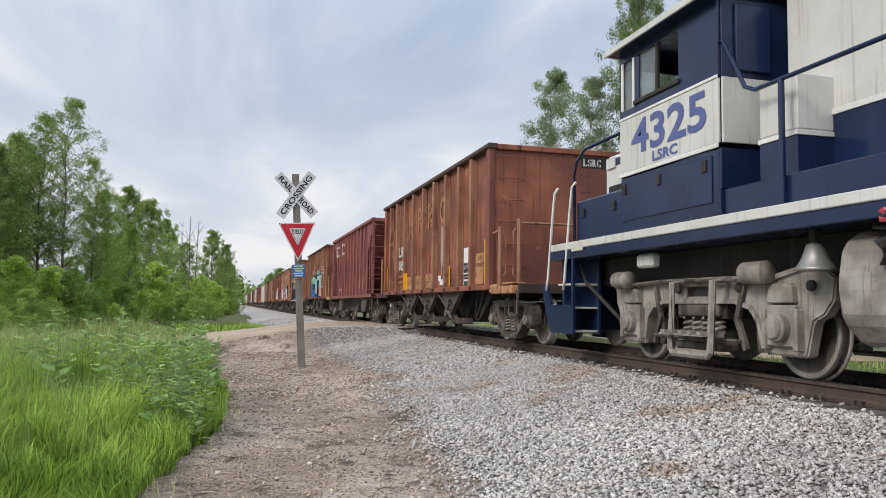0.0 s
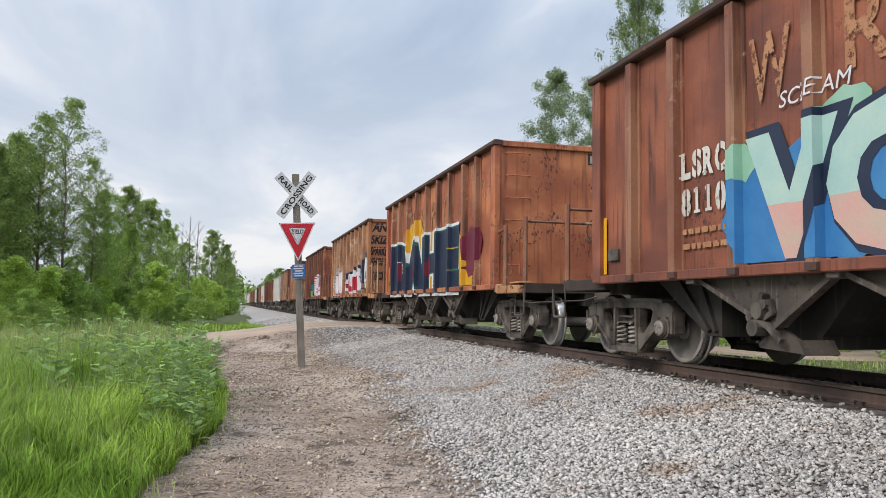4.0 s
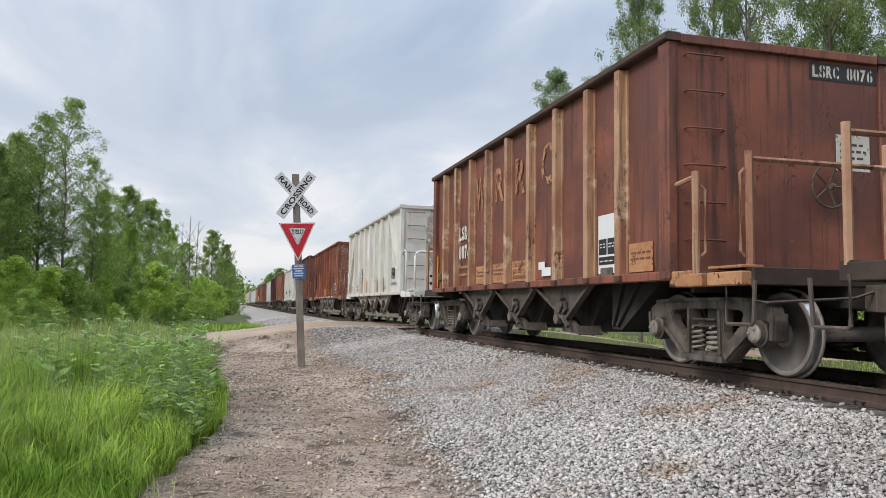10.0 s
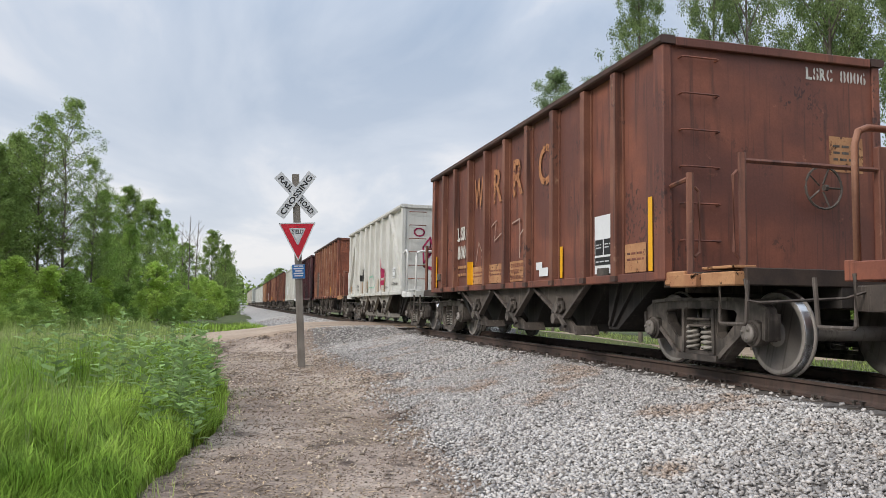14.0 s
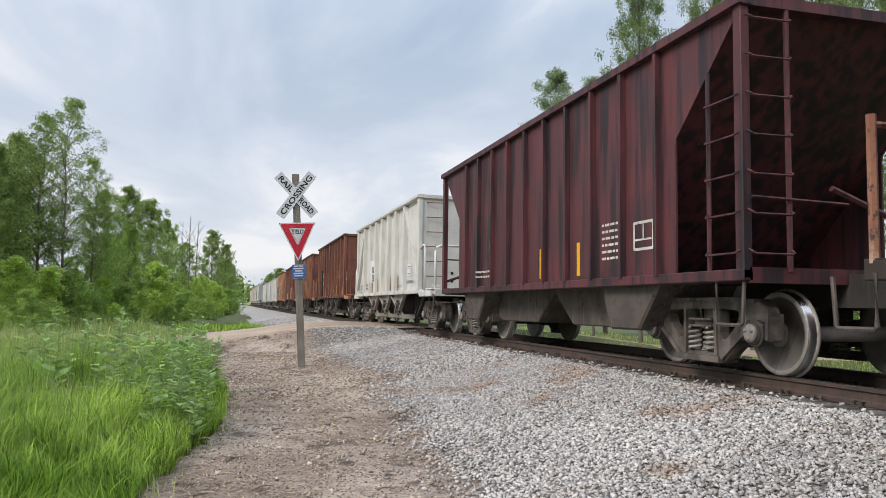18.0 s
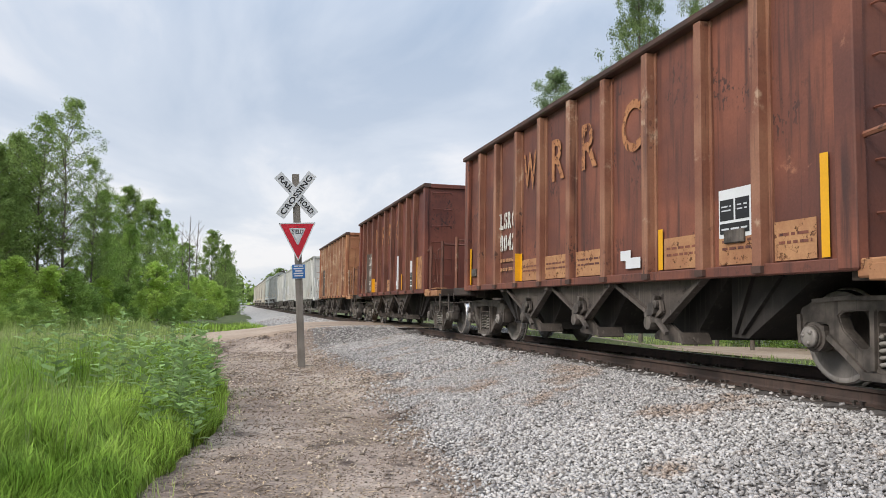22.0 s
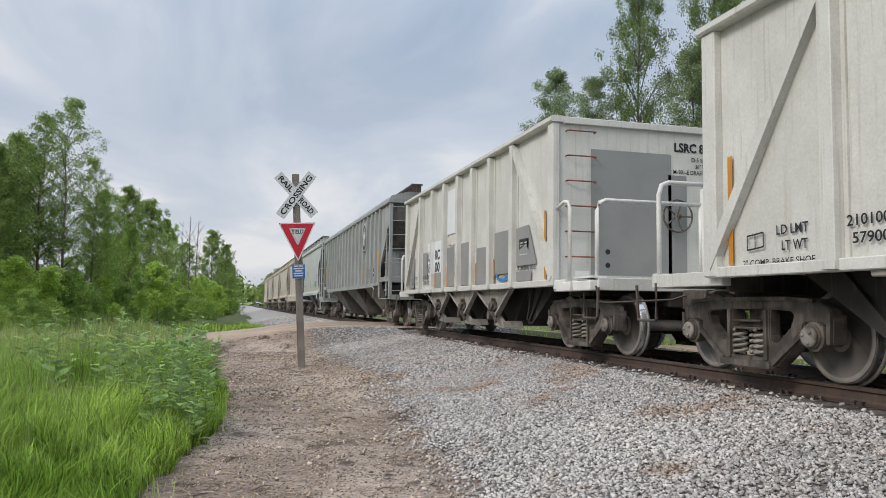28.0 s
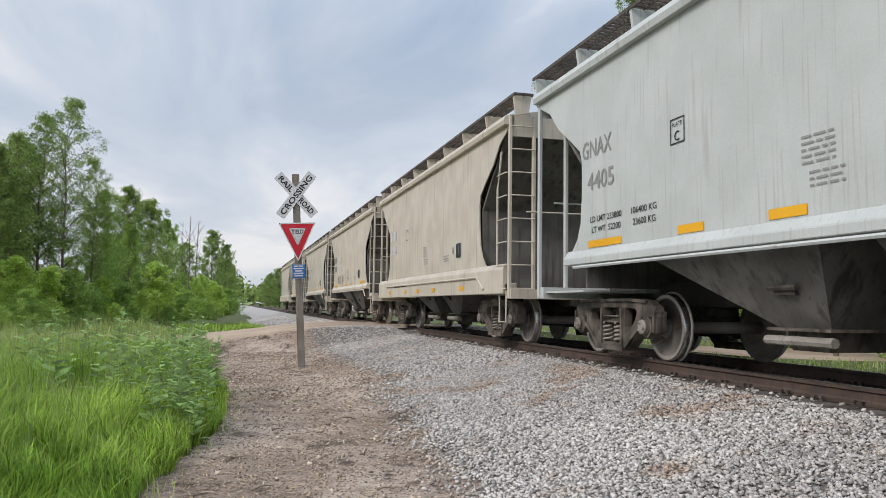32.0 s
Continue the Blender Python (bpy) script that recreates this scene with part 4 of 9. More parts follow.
def dead_tree(seed, h):
    r = random.Random(seed)
    ob = tagged(new("dead_tree"), "thin leafless dead tree among green ones", "tree")
    bm = bmesh.new()
    tube(bm, [(0, 0, 0), (0.1, 0, h * 0.5), (0.0, 0.1, h)], 0.09, 6, 0.015)
    for i in range(14):
        z = h * (0.35 + 0.6 * r.random())
        a = r.uniform(0, 6.28)
        l = (h - z) * 0.35 + 0.4
        tube(bm, [(0.05, 0, z), (0.05 + math.cos(a) * l * 0.5, math.sin(a) * l * 0.5, z + l * 0.5), (0.05 + math.cos(a) * l * 0.8, math.sin(a) * l * 0.8, z + l * 1.1)], 0.025, 4, 0.006)
    part("trunk", bm, BARK, ob)
    return ob


T_DEAD = dead_tree(3, 10.0)
used = set()


def plant(proto, x, y, h, turn=0.0, wide=1.0):
    base = {"aspen": 13.5, "maple": 11.0, "ash_t": 9.0, "popla": 15.0, "willo": 4.2, "sumac": 3.4, "dead_": 10.0, "cotto": 16.0, "birch": 13.0}[proto.name[:5]]
    s = h / base
    m = pose(x, y, -0.9, 0, 0, turn) @ Matrix.Diagonal((s * wide, s * wide, s, 1))
    if proto.name not in used:
        used.add(proto.name)
        proto.matrix_basis = m
        return proto
    return copy_thing(proto, m)


for row in (
    # left of the track: the wood's edge, from the near corner along the line; kind, x, y, height, turn, width
    (T_BROAD, -14.2, 47, 10.7, 0, 1.0), (T_BROAD, -12.2, 44, 10.0, 130, 0.75), (T_BROAD, -13.0, 52, 11.8, 60, 0.8), (T_TALL, -10.8, 48, 12.7, 80, 1.0), (T_TALL, -9.3, 47, 14.3, 20, 0.9), (T_TALL, -8.4, 51, 11.4, 200, 0.8), (T_TALL, -12.2, 49, 12.4, 160, 1.0),
    (T_MID, -8.7, 55, 9.1, 40, 0.75), (T_BROAD, -9.0, 70, 11.8, 60, 0.62), (T_BROAD, -7.6, 76, 11.5, 250, 0.72), (T_MID, -6.9, 86, 10.4, 150, 0.85), (T_MID, -7.4, 60, 7.2, 300, 0.8),
    (T_DEAD, -5.8, 92, 10.8, 0, 1.0), (T_DEAD, -5.1, 95, 10.9, 100, 1.0), (T_DEAD, -4.4, 98, 10.8, 220, 1.0), (T_MID, -6.6, 112, 9.9, 90, 1.1), (T_BROAD, -2.9, 105, 11.5, 20, 0.62), (T_BROAD, -1.2, 117, 10.6, 140, 0.6), (T_MID, -0.4, 132, 7.6, 10, 0.8),
    (T_BROAD, -17, 60, 10.5, 10, 1.1), (T_BROAD, -12.6, 40, 7.2, 210, 0.8), (T_BROAD, -13, 92, 9.5, 120, 1.2), (T_MID, -9.6, 66, 5.6, 10, 1.1), (T_MID, -10.9, 58, 4.6, 190, 1.2),
    (T_BUSH, -10.3, 41, 3.7, 0, 0.9), (T_BUSH, -9.3, 43.5, 3.9, 70, 1.05), (T_BUSH, -7.6, 50, 3.5, 140, 0.9), (T_BUSH, -5.3, 60, 5.2, 200, 0.95), (T_BUSH, -3.2, 75, 4.7, 20, 0.95), (T_BUSH, -1.9, 82, 4.4, 250, 1.0), (T_BUSH2, -8.3, 45, 3.0, 10, 0.9), (T_BUSH2, -9.1, 39, 2.3, 40, 1.0), (T_BUSH, -10.6, 39, 3.2, 120, 0.9),
    (T_BUSH2, -7.8, 47, 2.7, 100, 0.9), (T_BUSH2, -6.8, 52, 2.9, 220, 1.0), (T_BUSH, -5.5, 50, 2.6, 75, 0.9), (T_BUSH2, -4.3, 63, 3.0, 30, 1.0), (T_BUSH2, -3.8, 70, 2.8, 80, 1.1), (T_BUSH2, -0.9, 95, 3.7, 190, 1.2),
    (T_BUSH2, -9.0, 37, 1.5, 20, 1.2), (T_BUSH2, -8.0, 38.5, 1.4, 140, 1.2), (T_BUSH2, -7.2, 42, 1.5, 60, 1.2), (T_BUSH, -6.0, 44, 1.7, 300, 1.1), (T_BUSH2, -5.3, 46, 1.4, 10, 1.2), (T_BUSH2, -4.0, 53, 1.5, 160, 1.2), (T_BUSH, -3.1, 60, 1.9, 90, 1.1), (T_BUSH2, -2.0, 68, 1.7, 240, 1.2),
    # behind the train
    (T_SLIM, 15.9, 36.8, 14.4, 140, 0.8), (T_SLIM, 15.6, 31.6, 11.2, 60, 0.9), (T_NEAR, 17.4, 30.6, 18.8, 120, 0.50), (T_NEAR, 18.9, 27.2, 17.5, 200, 0.85), (T_NEAR, 18.0, 23.8, 16.5, 40, 0.8),
    (T_NEAR, 18.6, 20.5, 17.0, 300, 0.85), (T_NEAR, 19.2, 17.6, 16.0, 150, 0.8), (T_NEAR, 22.5, 25, 18.5, 30, 0.9), (T_NEAR, 22.0, 20.0, 18.0, 250, 0.9), (T_SLIM, 17.4, 26.4, 11.0, 0, 1.1),
    (T_NEAR, 17.8, 15.0, 16.0, 90, 0.85), (T_BROAD, 24, 14, 13, 0, 0.9), (T_BUSH2, 21.4, 24, 3.4, 0, 1.2), (T_BUSH2, 21.2, 19, 3.6, 50, 1.3), (T_BUSH2, 21.6, 14, 3.4, 90, 1.2), (T_BUSH2, 21.5, 28, 3.2, 10, 1.3), (T_BROAD, 20.5, 40, 10.0, 20, 0.9),
    (T_BROAD, 22, 60, 9.0, 20, 1.0), (T_MID, 19, 75, 8.5, 20, 1.0), (T_BROAD, 18, 100, 10.0, 90, 1.0), (T_BROAD, 15, 150, 10.5, 10, 1.0), (T_BROAD, 14, 185, 11, 100, 1.0), (T_MID, 13, 170, 9.0, 0, 1.1), (T_BROAD, 12.5, 220, 12, 200, 1.0),
    (T_BROAD, -2.0, 175, 11.5, 40, 0.9), (T_BROAD, -1.5, 215, 12, 140, 0.9), (T_BROAD, -1.0, 255, 11, 240, 0.9), (T_BROAD, -2.5, 300, 11, 10, 0.9), (T_BROAD, 12, 265, 12, 20, 1.0), (T_BROAD, 13, 310, 13, 70, 1.0),
):
    plant(*row)

# far woods that close the view
r_ = np.random.RandomState(77)
cl = []
for k in range(150):
    ang = r_.uniform(0, 2 * np.pi) if k > 60 else r_.uniform(1.2, 2.0)
    d = r_.uniform(330, 420) if k <= 60 else r_.uniform(120, 200)
    x, y = d * math.cos(ang), d * math.sin(ang)
    if k > 60 and y > -20 and abs(x) < 60:
        continue
    cl.append((x, y, r_.uniform(8, 14)))
n = 420
co = []
for x, y, hh in cl:
    a = r_.normal(0, 1, (n, 3)) * (3.2, 3.2, hh * 0.22) + (x, y, hh * 0.5)
    a[:, 2] = np.clip(a[:, 2], -0.8, hh)
    co.append(a)
co = np.concatenate(co)
m_ = len(co)
e1, e2 = r_.normal(0, 0.6, (m_, 3)), r_.normal(0, 0.6, (m_, 3))
v = np.stack([co - e1, co - e2, co + e1, co + e2], 1)
tagged(new("far_woods", fast_mesh("far_woods", v.reshape(-1, 3), np.arange(m_ * 4).reshape(-1, 4), LEAF_DARK)), "distant line of dark green woods", "woods", kind="stuff")

# ---- the train ----
# Vehicle axes: x across (the verge side is -x), y along with 0 at the leading body corner, z up from the rail.
def travelled(t):
    """Metres that the train has rolled after t seconds: it is still gathering a little speed."""
    return 10.80 * t + 0.013 * t * t


WHEEL_R = 0.457
TRAIN = []        # (root, leading corner's y at the start)
WHEELSETS = []

bm = bmesh.new()
for s in (-1, 1):
    lathe(bm, [(s * x, r) for x, r in ((0.68, 0.10), (0.70, 0.13), (0.735, 0.20), (0.745, 0.36), (0.69, 0.395), (0.69, 0.475), (0.715, 0.487), (0.730, 0.462))], 32)
    lathe(bm, [(s * x, r) for x, r in ((0.8155, 0.447), (0.822, 0.438), (0.822, 0.395), (0.79, 0.375), (0.768, 0.22), (0.80, 0.16), (0.835, 0.125), (0.835, 0.085))], 32)
    lathe(bm, [(s * 0.83, 0.075), (s * 1.16, 0.075)], 10)
    for k in range(3):
        a = k * 2.094
        tube(bm, [(s * 1.19, 0.06 * math.cos(a), 0.06 * math.sin(a)), (s * 1.215, 0.06 * math.cos(a), 0.06 * math.sin(a))], 0.02, 6)
    lathe(bm, [(s * 1.15, 0.10), (s * 1.19, 0.10), (s * 1.20, 0.07)], 14)
lathe(bm, [(-0.69, 0.085), (0.69, 0.085)], 12)
n_dark = len(bm.faces)
for s in (-1, 1):
    rings = []
    for x, r in ((0.730, 0.462), (0.808, 0.453), (0.8155, 0.447)):
        rings.append([bm.verts.new((s * x, r * math.cos(2 * math.pi * k / 32), r * math.sin(2 * math.pi * k / 32))) for k in range(32)])
    for ra, rb in zip(rings, rings[1:]):
        for k in range(32):
            f = bm.faces.new((ra[k], ra[(k + 1) % 32], rb[(k + 1) % 32], rb[k]))
            f.material_index = 1
WHEELSET = mesh_from("wheelset", bm, [WHEEL, TREAD], True)

# cast side frame: arched top member, slanting tension legs, spring pocket, pedestal jaws
bm = bmesh.new()


def bar2(bm, pts, w, x0, x1):
    """A flat bar of width w through points of the (y, z) plane, with thickness from x0 to x1."""
    for i, ((a, b), (c, d)) in enumerate(zip(pts, pts[1:])):
        l = math.hypot(c - a, d - b)
        e = 0.003 * (i % 2)
        nx, ny = -(d - b) / l * w / 2, (c - a) / l * w / 2
        ex, ey = (c - a) / l * w * 0.18, (d - b) / l * w * 0.18
        prism(bm, [(a + nx - ex, b + ny - ey), (a - nx - ex, b - ny - ey), (c - nx + ex, d - ny + ey), (c + nx + ex, d + ny + ey)], 0, x0 - e, x1 + e)


def holed(bm, outer, holes, x0, x1, bevel=0.0):
    """A plate in the (y, z) plane with openings cut through it, from x0 to x1 thick."""
    edges = []
    for loop in [outer] + holes:
        vs = [bm.verts.new((x0, a, b)) for a, b in loop]
        edges += [bm.edges.new((vs[i], vs[(i + 1) % len(vs)])) for i in range(len(vs))]
    res = bmesh.ops.triangle_fill(bm, edges=edges, use_beauty=True)
    faces = [g for g in res["geom"] if isinstance(g, bmesh.types.BMFace)]
    ext = bmesh.ops.extrude_face_region(bm, geom=faces)
    for g in ext["geom"]:
        if isinstance(g, bmesh.types.BMVert):
            g.co.x = x1
    bmesh.ops.recalc_face_normals(bm, faces=bm.faces)
    if bevel:
        sharp = [e for e in bm.edges if len(e.link_faces) == 2 and e.calc_face_angle(0) > 0.6]
        bmesh.ops.bevel(bm, geom=sharp, offset=bevel, segments=2, affect="EDGES", clamp_overlap=True)


def mirrored(half):
    """Closed outline from its half with y >= 0, given from the top middle to the bottom middle."""
    return half + [(-a, b) for a, b in reversed(half) if a > 1e-6]


AXLE = 1.0
holed(bm, mirrored([(0.0, 0.845), (0.70, 0.84), (1.02, 0.805), (1.20, 0.73), (1.235, 0.60), (1.225, 0.38), (1.15, 0.37), (1.14, 0.56), (1.11, 0.585), (0.86, 0.585), (0.84, 0.56), (0.83, 0.39), (0.74, 0.37), (0.62, 0.27), (0.46, 0.135), (0.38, 0.11), (0.0, 0.11)]),
      [[(0.36, 0.715), (0.66, 0.70), (0.71, 0.66), (0.66, 0.54), (0.46, 0.37), (0.38, 0.38), (0.35, 0.45)][::s] if s > 0 else [(-a, b) for a, b in [(0.36, 0.715), (0.66, 0.70), (0.71, 0.66), (0.66, 0.54), (0.46, 0.37), (0.38, 0.38), (0.35, 0.45)]] for s in (1, -1)]
      + [[(-0.27, 0.715), (0.27, 0.715), (0.27, 0.215), (-0.27, 0.215)]], -0.07, 0.07, 0.012)
# raised flanges along the casting's edges
for s in (-1, 1):
    bar2(bm, [(s * 0.82, 0.46), (s * 0.58, 0.29), (s * 0.42, 0.165)], 0.055, -0.10, 0.10)
    bar2(bm, [(s * 0.30, 0.70), (s * 0.31, 0.20)], 0.05, -0.095, 0.095)
    bar2(bm, [(s * 1.20, 0.66), (s * 1.19, 0.40)], 0.05, -0.095, 0.095)
bar2(bm, [(-1.0, 0.80), (-0.6, 0.825), (0.6, 0.825), (1.0, 0.80)], 0.04, -0.105, 0.105)
bar2(bm, [(-0.40, 0.14), (0.40, 0.14)], 0.07, -0.13, 0.13)
SIDE_FRAME = mesh_from("side_frame", bm, CAST)
bm = bmesh.new()
pts = []
for k in range(46):
    a = k / 45 * 2 * math.pi * 4.5
    pts.append((0.070 * math.cos(a), 0.070 * math.sin(a), 0.225 + 0.27 * k / 45))
tube(bm, pts, 0.0185, 5)
SPRING = mesh_from("spring", bm, CAST_LIGHT, True)
bm = bmesh.new()
box(bm, -1.13, 1.13, -0.23, 0.23, 0.495, 0.525)
box(bm, -1.13, 1.13, -0.23, 0.23, 0.575, 0.605)
box(bm, -1.07, 1.07, -0.19, 0.19, 0.52, 0.58)
box(bm, -0.95, 0.95, -0.17, 0.17, 0.585, 0.72)
box(bm, -0.30, 0.30, -0.24, 0.24, 0.60, 0.80)
BOLSTER = mesh_from("truck", bm, CAST, bevel=0.012)
bm = bmesh.new()
lathe(bm, [(-0.09, 0.135), (0.02, 0.145), (0.06, 0.145), (0.07, 0.12), (0.09, 0.115), (0.095, 0.06)], 18)
box(bm, -0.06, 0.06, -0.13, 0.13, 0.06, 0.105)
BEARING = mesh_from("axle_box", bm, CAST)
bm = bmesh.new()
box(bm, -0.95, 0.95, -0.06, 0.06, 0.33, 0.45)
for s in (-1, 1):
    box(bm, s * 0.76 - 0.06, s * 0.76 + 0.06, -0.07, 0.09, 0.28, 0.56)
BRAKE_BEAM = mesh_from("brake_beam", bm, UNDER)


def truck(root, y):
    tr = part("truck", BOLSTER, None, root, "dusty cast-steel freight truck", at=(0, y, 0))
    for s in (-1, 1):
        part("side_frame", SIDE_FRAME, None, tr, at=(s * 1.03, 0, 0))
        for dy in (-0.175, 0.0, 0.175):
            part("spring", SPRING, None, tr, at=(s * (1.06 if dy else 0.98), dy, 0))
    for dy in (-AXLE, AXLE):
        w = part("wheelset", WHEELSET, None, tr, at=(0, dy, WHEEL_R))
        for s in (-1, 1):
            b_ = part("axle_box", BEARING, None, tr, at=(s * 1.06, dy, WHEEL_R))
            if s < 0:
                b_.rotation_euler = (0, 0, math.pi)
        part("brake_beam", BRAKE_BEAM, None, tr, at=(0, dy * 0.42, 0))
    return tr


def turned(ob, L):
    """Puts a part at the other end of its car, turned half round."""
    ob.matrix_basis = pose(0, L, 0, 0, 0, 180) @ ob.matrix_basis
    return ob


bm = bmesh.new()
box(bm, -0.09, 0.09, -1.35, -0.9, 0.72, 0.95)
prism(bm, [(-0.11, -1.35), (0.11, -1.35), (0.15, -1.75), (0.17, -1.92), (0.06, -1.95), (0.02, -1.80), (-0.04, -1.80), (-0.09, -1.94), (-0.16, -1.90), (-0.15, -1.6)], 2, 0.70, 0.98)
COUPLER = mesh_from("coupler", bm, GRIME, bevel=0.015)
bm = bmesh.new()
tube(bm, [(0.33, -1.25, 0.82), (0.36, -1.6, 0.72), (0.30, -1.8, 0.50), (0.12, -1.92, 0.52)], 0.024, 6)
HOSE = mesh_from("air_hose", bm, UNDER, True)
bm = bmesh.new()
tube(bm, [(0.27 * math.cos(a), 0.0, 0.27 * math.sin(a)) for a in (2 * math.pi * k / 20 for k in range(21))], 0.016, 5)
for k in range(5):
    a = k * 2 * math.pi / 5
    tube(bm, [(0.27 * math.cos(a), 0, 0.27 * math.sin(a)), (0.05 * math.cos(a), 0.03, 0.05 * math.sin(a))], 0.013, 4)
lathe(bm, [(0, 0.04), (0.05, 0.04)], 8)
BRAKE_WHEEL = mesh_from("brake_wheel", bm, GRIME)
bm = bmesh.new()
tube(bm, [(0, 0.02, 0), (0, -0.075, 0.0), (0.04, -0.085, 0), (0.46, -0.085, 0), (0.50, -0.075, 0), (0.50, 0.02, 0)], 0.013, 5)
RUNG = mesh_from("rung", bm, RUST)
bm = bmesh.new()
tube(bm, [(-0.25, 0, 0.44), (-0.215, 0, 0.02), (-0.19, 0, 0), (0.19, 0, 0), (0.215, 0, 0.02), (0.215, 0, 0.46)], 0.022, 6)
SILL_STEP = mesh_from("sill_step", bm, GRIME)


def hopper_bottoms(root, L, cut, ridges, steel, low=0.36):
    """Sloping hopper chutes between ridges of the sill, each with its side plates and gate gear."""
    for a, b in zip(ridges, ridges[1:]):
        m = a + (b - a) * 0.36
        bm = bmesh.new()
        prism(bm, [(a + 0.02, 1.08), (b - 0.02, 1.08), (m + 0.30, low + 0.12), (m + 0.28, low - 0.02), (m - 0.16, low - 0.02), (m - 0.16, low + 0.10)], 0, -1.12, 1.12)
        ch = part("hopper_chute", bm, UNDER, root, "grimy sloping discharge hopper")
        for s in (-1, 1):
            bm = bmesh.new()
            prism(bm, [(a - 0.01, 1.10), (b + 0.01, 1.10), (m + 0.17, 0.54), (m + 0.0, 0.54)], 0, s * 1.40 - 0.02, s * 1.40 + 0.02)
            part("chute_side", bm, steel, ch)
            bm = bmesh.new()
            bar2(bm, [(a, 1.06), (m + 0.05, 0.55)], 0.05, s * 1.44 - 0.05, s * 1.44 + 0.05)
            part("chute_rib", bm, steel, ch)
            bm = bmesh.new()
            bar2(bm, [(b, 1.06), (m + 0.15, 0.55)], 0.05, s * 1.44 - 0.05, s * 1.44 + 0.05)
            part("chute_rib", bm, steel, ch)
            bm = bmesh.new()
            prism(bm, [(b - 0.10, 1.09), (b + 0.10, 1.09), (b + 0.07, 0.985), (b - 0.07, 0.985)], 0, s * 1.46 - 0.09, s * 1.46 + 0.09)
            part("sill_bracket", bm, steel, ch, bevel=0.008)
            bm = bmesh.new()
            lathe(bm, [(-0.06, 0.085), (0.07, 0.085), (0.085, 0.05)], 10, (s * 1.47, m + 0.26, 0.70))
            part("latch_cam", bm, CAST, ch)
            bm = bmesh.new()
            lathe(bm, [(-0.05, 0.05), (0.10, 0.05), (0.11, 0.03)], 8, (s * 1.47, m + 0.18, 0.76))
            part("latch_pin", bm, CAST, ch)
            bm = bmesh.new()
            bar2(bm, [(m + 0.42, 0.62), (m + 0.26, 0.70), (m + 0.20, 0.86)], 0.06, s * 1.48 - 0.035, s * 1.48 + 0.035)
            part("latch_arm", bm, CAST, ch)
            bm = bmesh.new()
            lathe(bm, [(-0.10, 0.085), (0.09, 0.085), (0.09, 0.05), (0.06, 0.045)], 10, (s * 1.45, m + 0.30, 0.53))
            part("gate_shaft", bm, CAST, ch)
            bm = bmesh.new()
            bar2(bm, [(m + 0.30, 0.60), (m + 0.12, 0.55), (m - 0.06, 0.42)], 0.05, s * 1.50 - 0.022, s * 1.50 + 0.022)
            part("gate_lever", bm, CAST, ch)
            bm = bmesh.new()
            bar2(bm, [(m + 0.14, 0.80), (m + 0.10, 0.68), (m + 0.22, 0.62)], 0.05, s * 1.46 - 0.02, s * 1.46 + 0.02)
            part("latch_hook", bm, CAST, ch)
            bm = bmesh.new()
            prism(bm, [(m + 0.40, 0.33), (m + 0.42, 0.37), (m + 0.24, 0.50), (m + 0.10, 0.56), (m - 0.08, 0.46), (m - 0.17, 0.42), (m - 0.21, 0.31), (m - 0.23, 0.30)], 0, s * 1.36 - 0.02, s * 1.36 + 0.02)
            prism(bm, [(m - 0.17, 0.43), (m - 0.16, 0.40), (m - 0.22, 0.29), (m - 0.25, 0.30)], 0, s * 1.2 - 0.2, s * 1.2 + 0.2)
            part("gate_lip", bm, steel, ch)


def car_frame(root, L, rail_mat, inset=0.03, reach=1.33, deck=True):
    """Trucks, centre sill, couplers, end platforms with their railings."""
    truck(root, inset)
    truck(root, L - inset)
    bm = bmesh.new()
    box(bm, -0.28, 0.28, -reach, L + reach, 0.74, 1.09)
    part("centre_sill", bm, UNDER, root)
    for flip in (False, True):
        def put(name, bm, material, label="", **kw):
            ob = part(name, bm, material, root, label, **kw)
            return turned(ob, L) if flip else ob
        put("coupler", COUPLER, None, "rusty knuckle coupler", at=(0, 1.33 - reach, 0))
        put("air_hose", HOSE, None, at=(0, 1.33 - reach, 0))
        if not deck:
            continue
        bm = bmesh.new()
        box(bm, -1.45, 1.45, -1.34, -1.20, 0.96, 1.14)
        box(bm, -1.50, -1.38, -1.20, 0.15, 0.96, 1.12)
        box(bm, 1.38, 1.50, -1.20, 0.15, 0.96, 1.12)
        box(bm, -1.38, 1.38, -1.20, -0.02, 1.095, 1.125)
        put("end_platform", bm, rail_mat, bevel=0.008)
        for s in (-1, 1):
            for yy in ((-1.38 if flip else -1.17),):
                ob = part("sill_step", SILL_STEP, None, root)
                ob.matrix_basis = Matrix.Translation((s * 1.50, yy, 0.56)) @ Matrix.Rotation(math.pi / 2, 4, "Z")
                if flip:
                    turned(ob, L)


RIBS_A = (1.20, 2.15, 3.29, 4.42, 5.56, 6.73, 7.84, 8.96, 9.95)


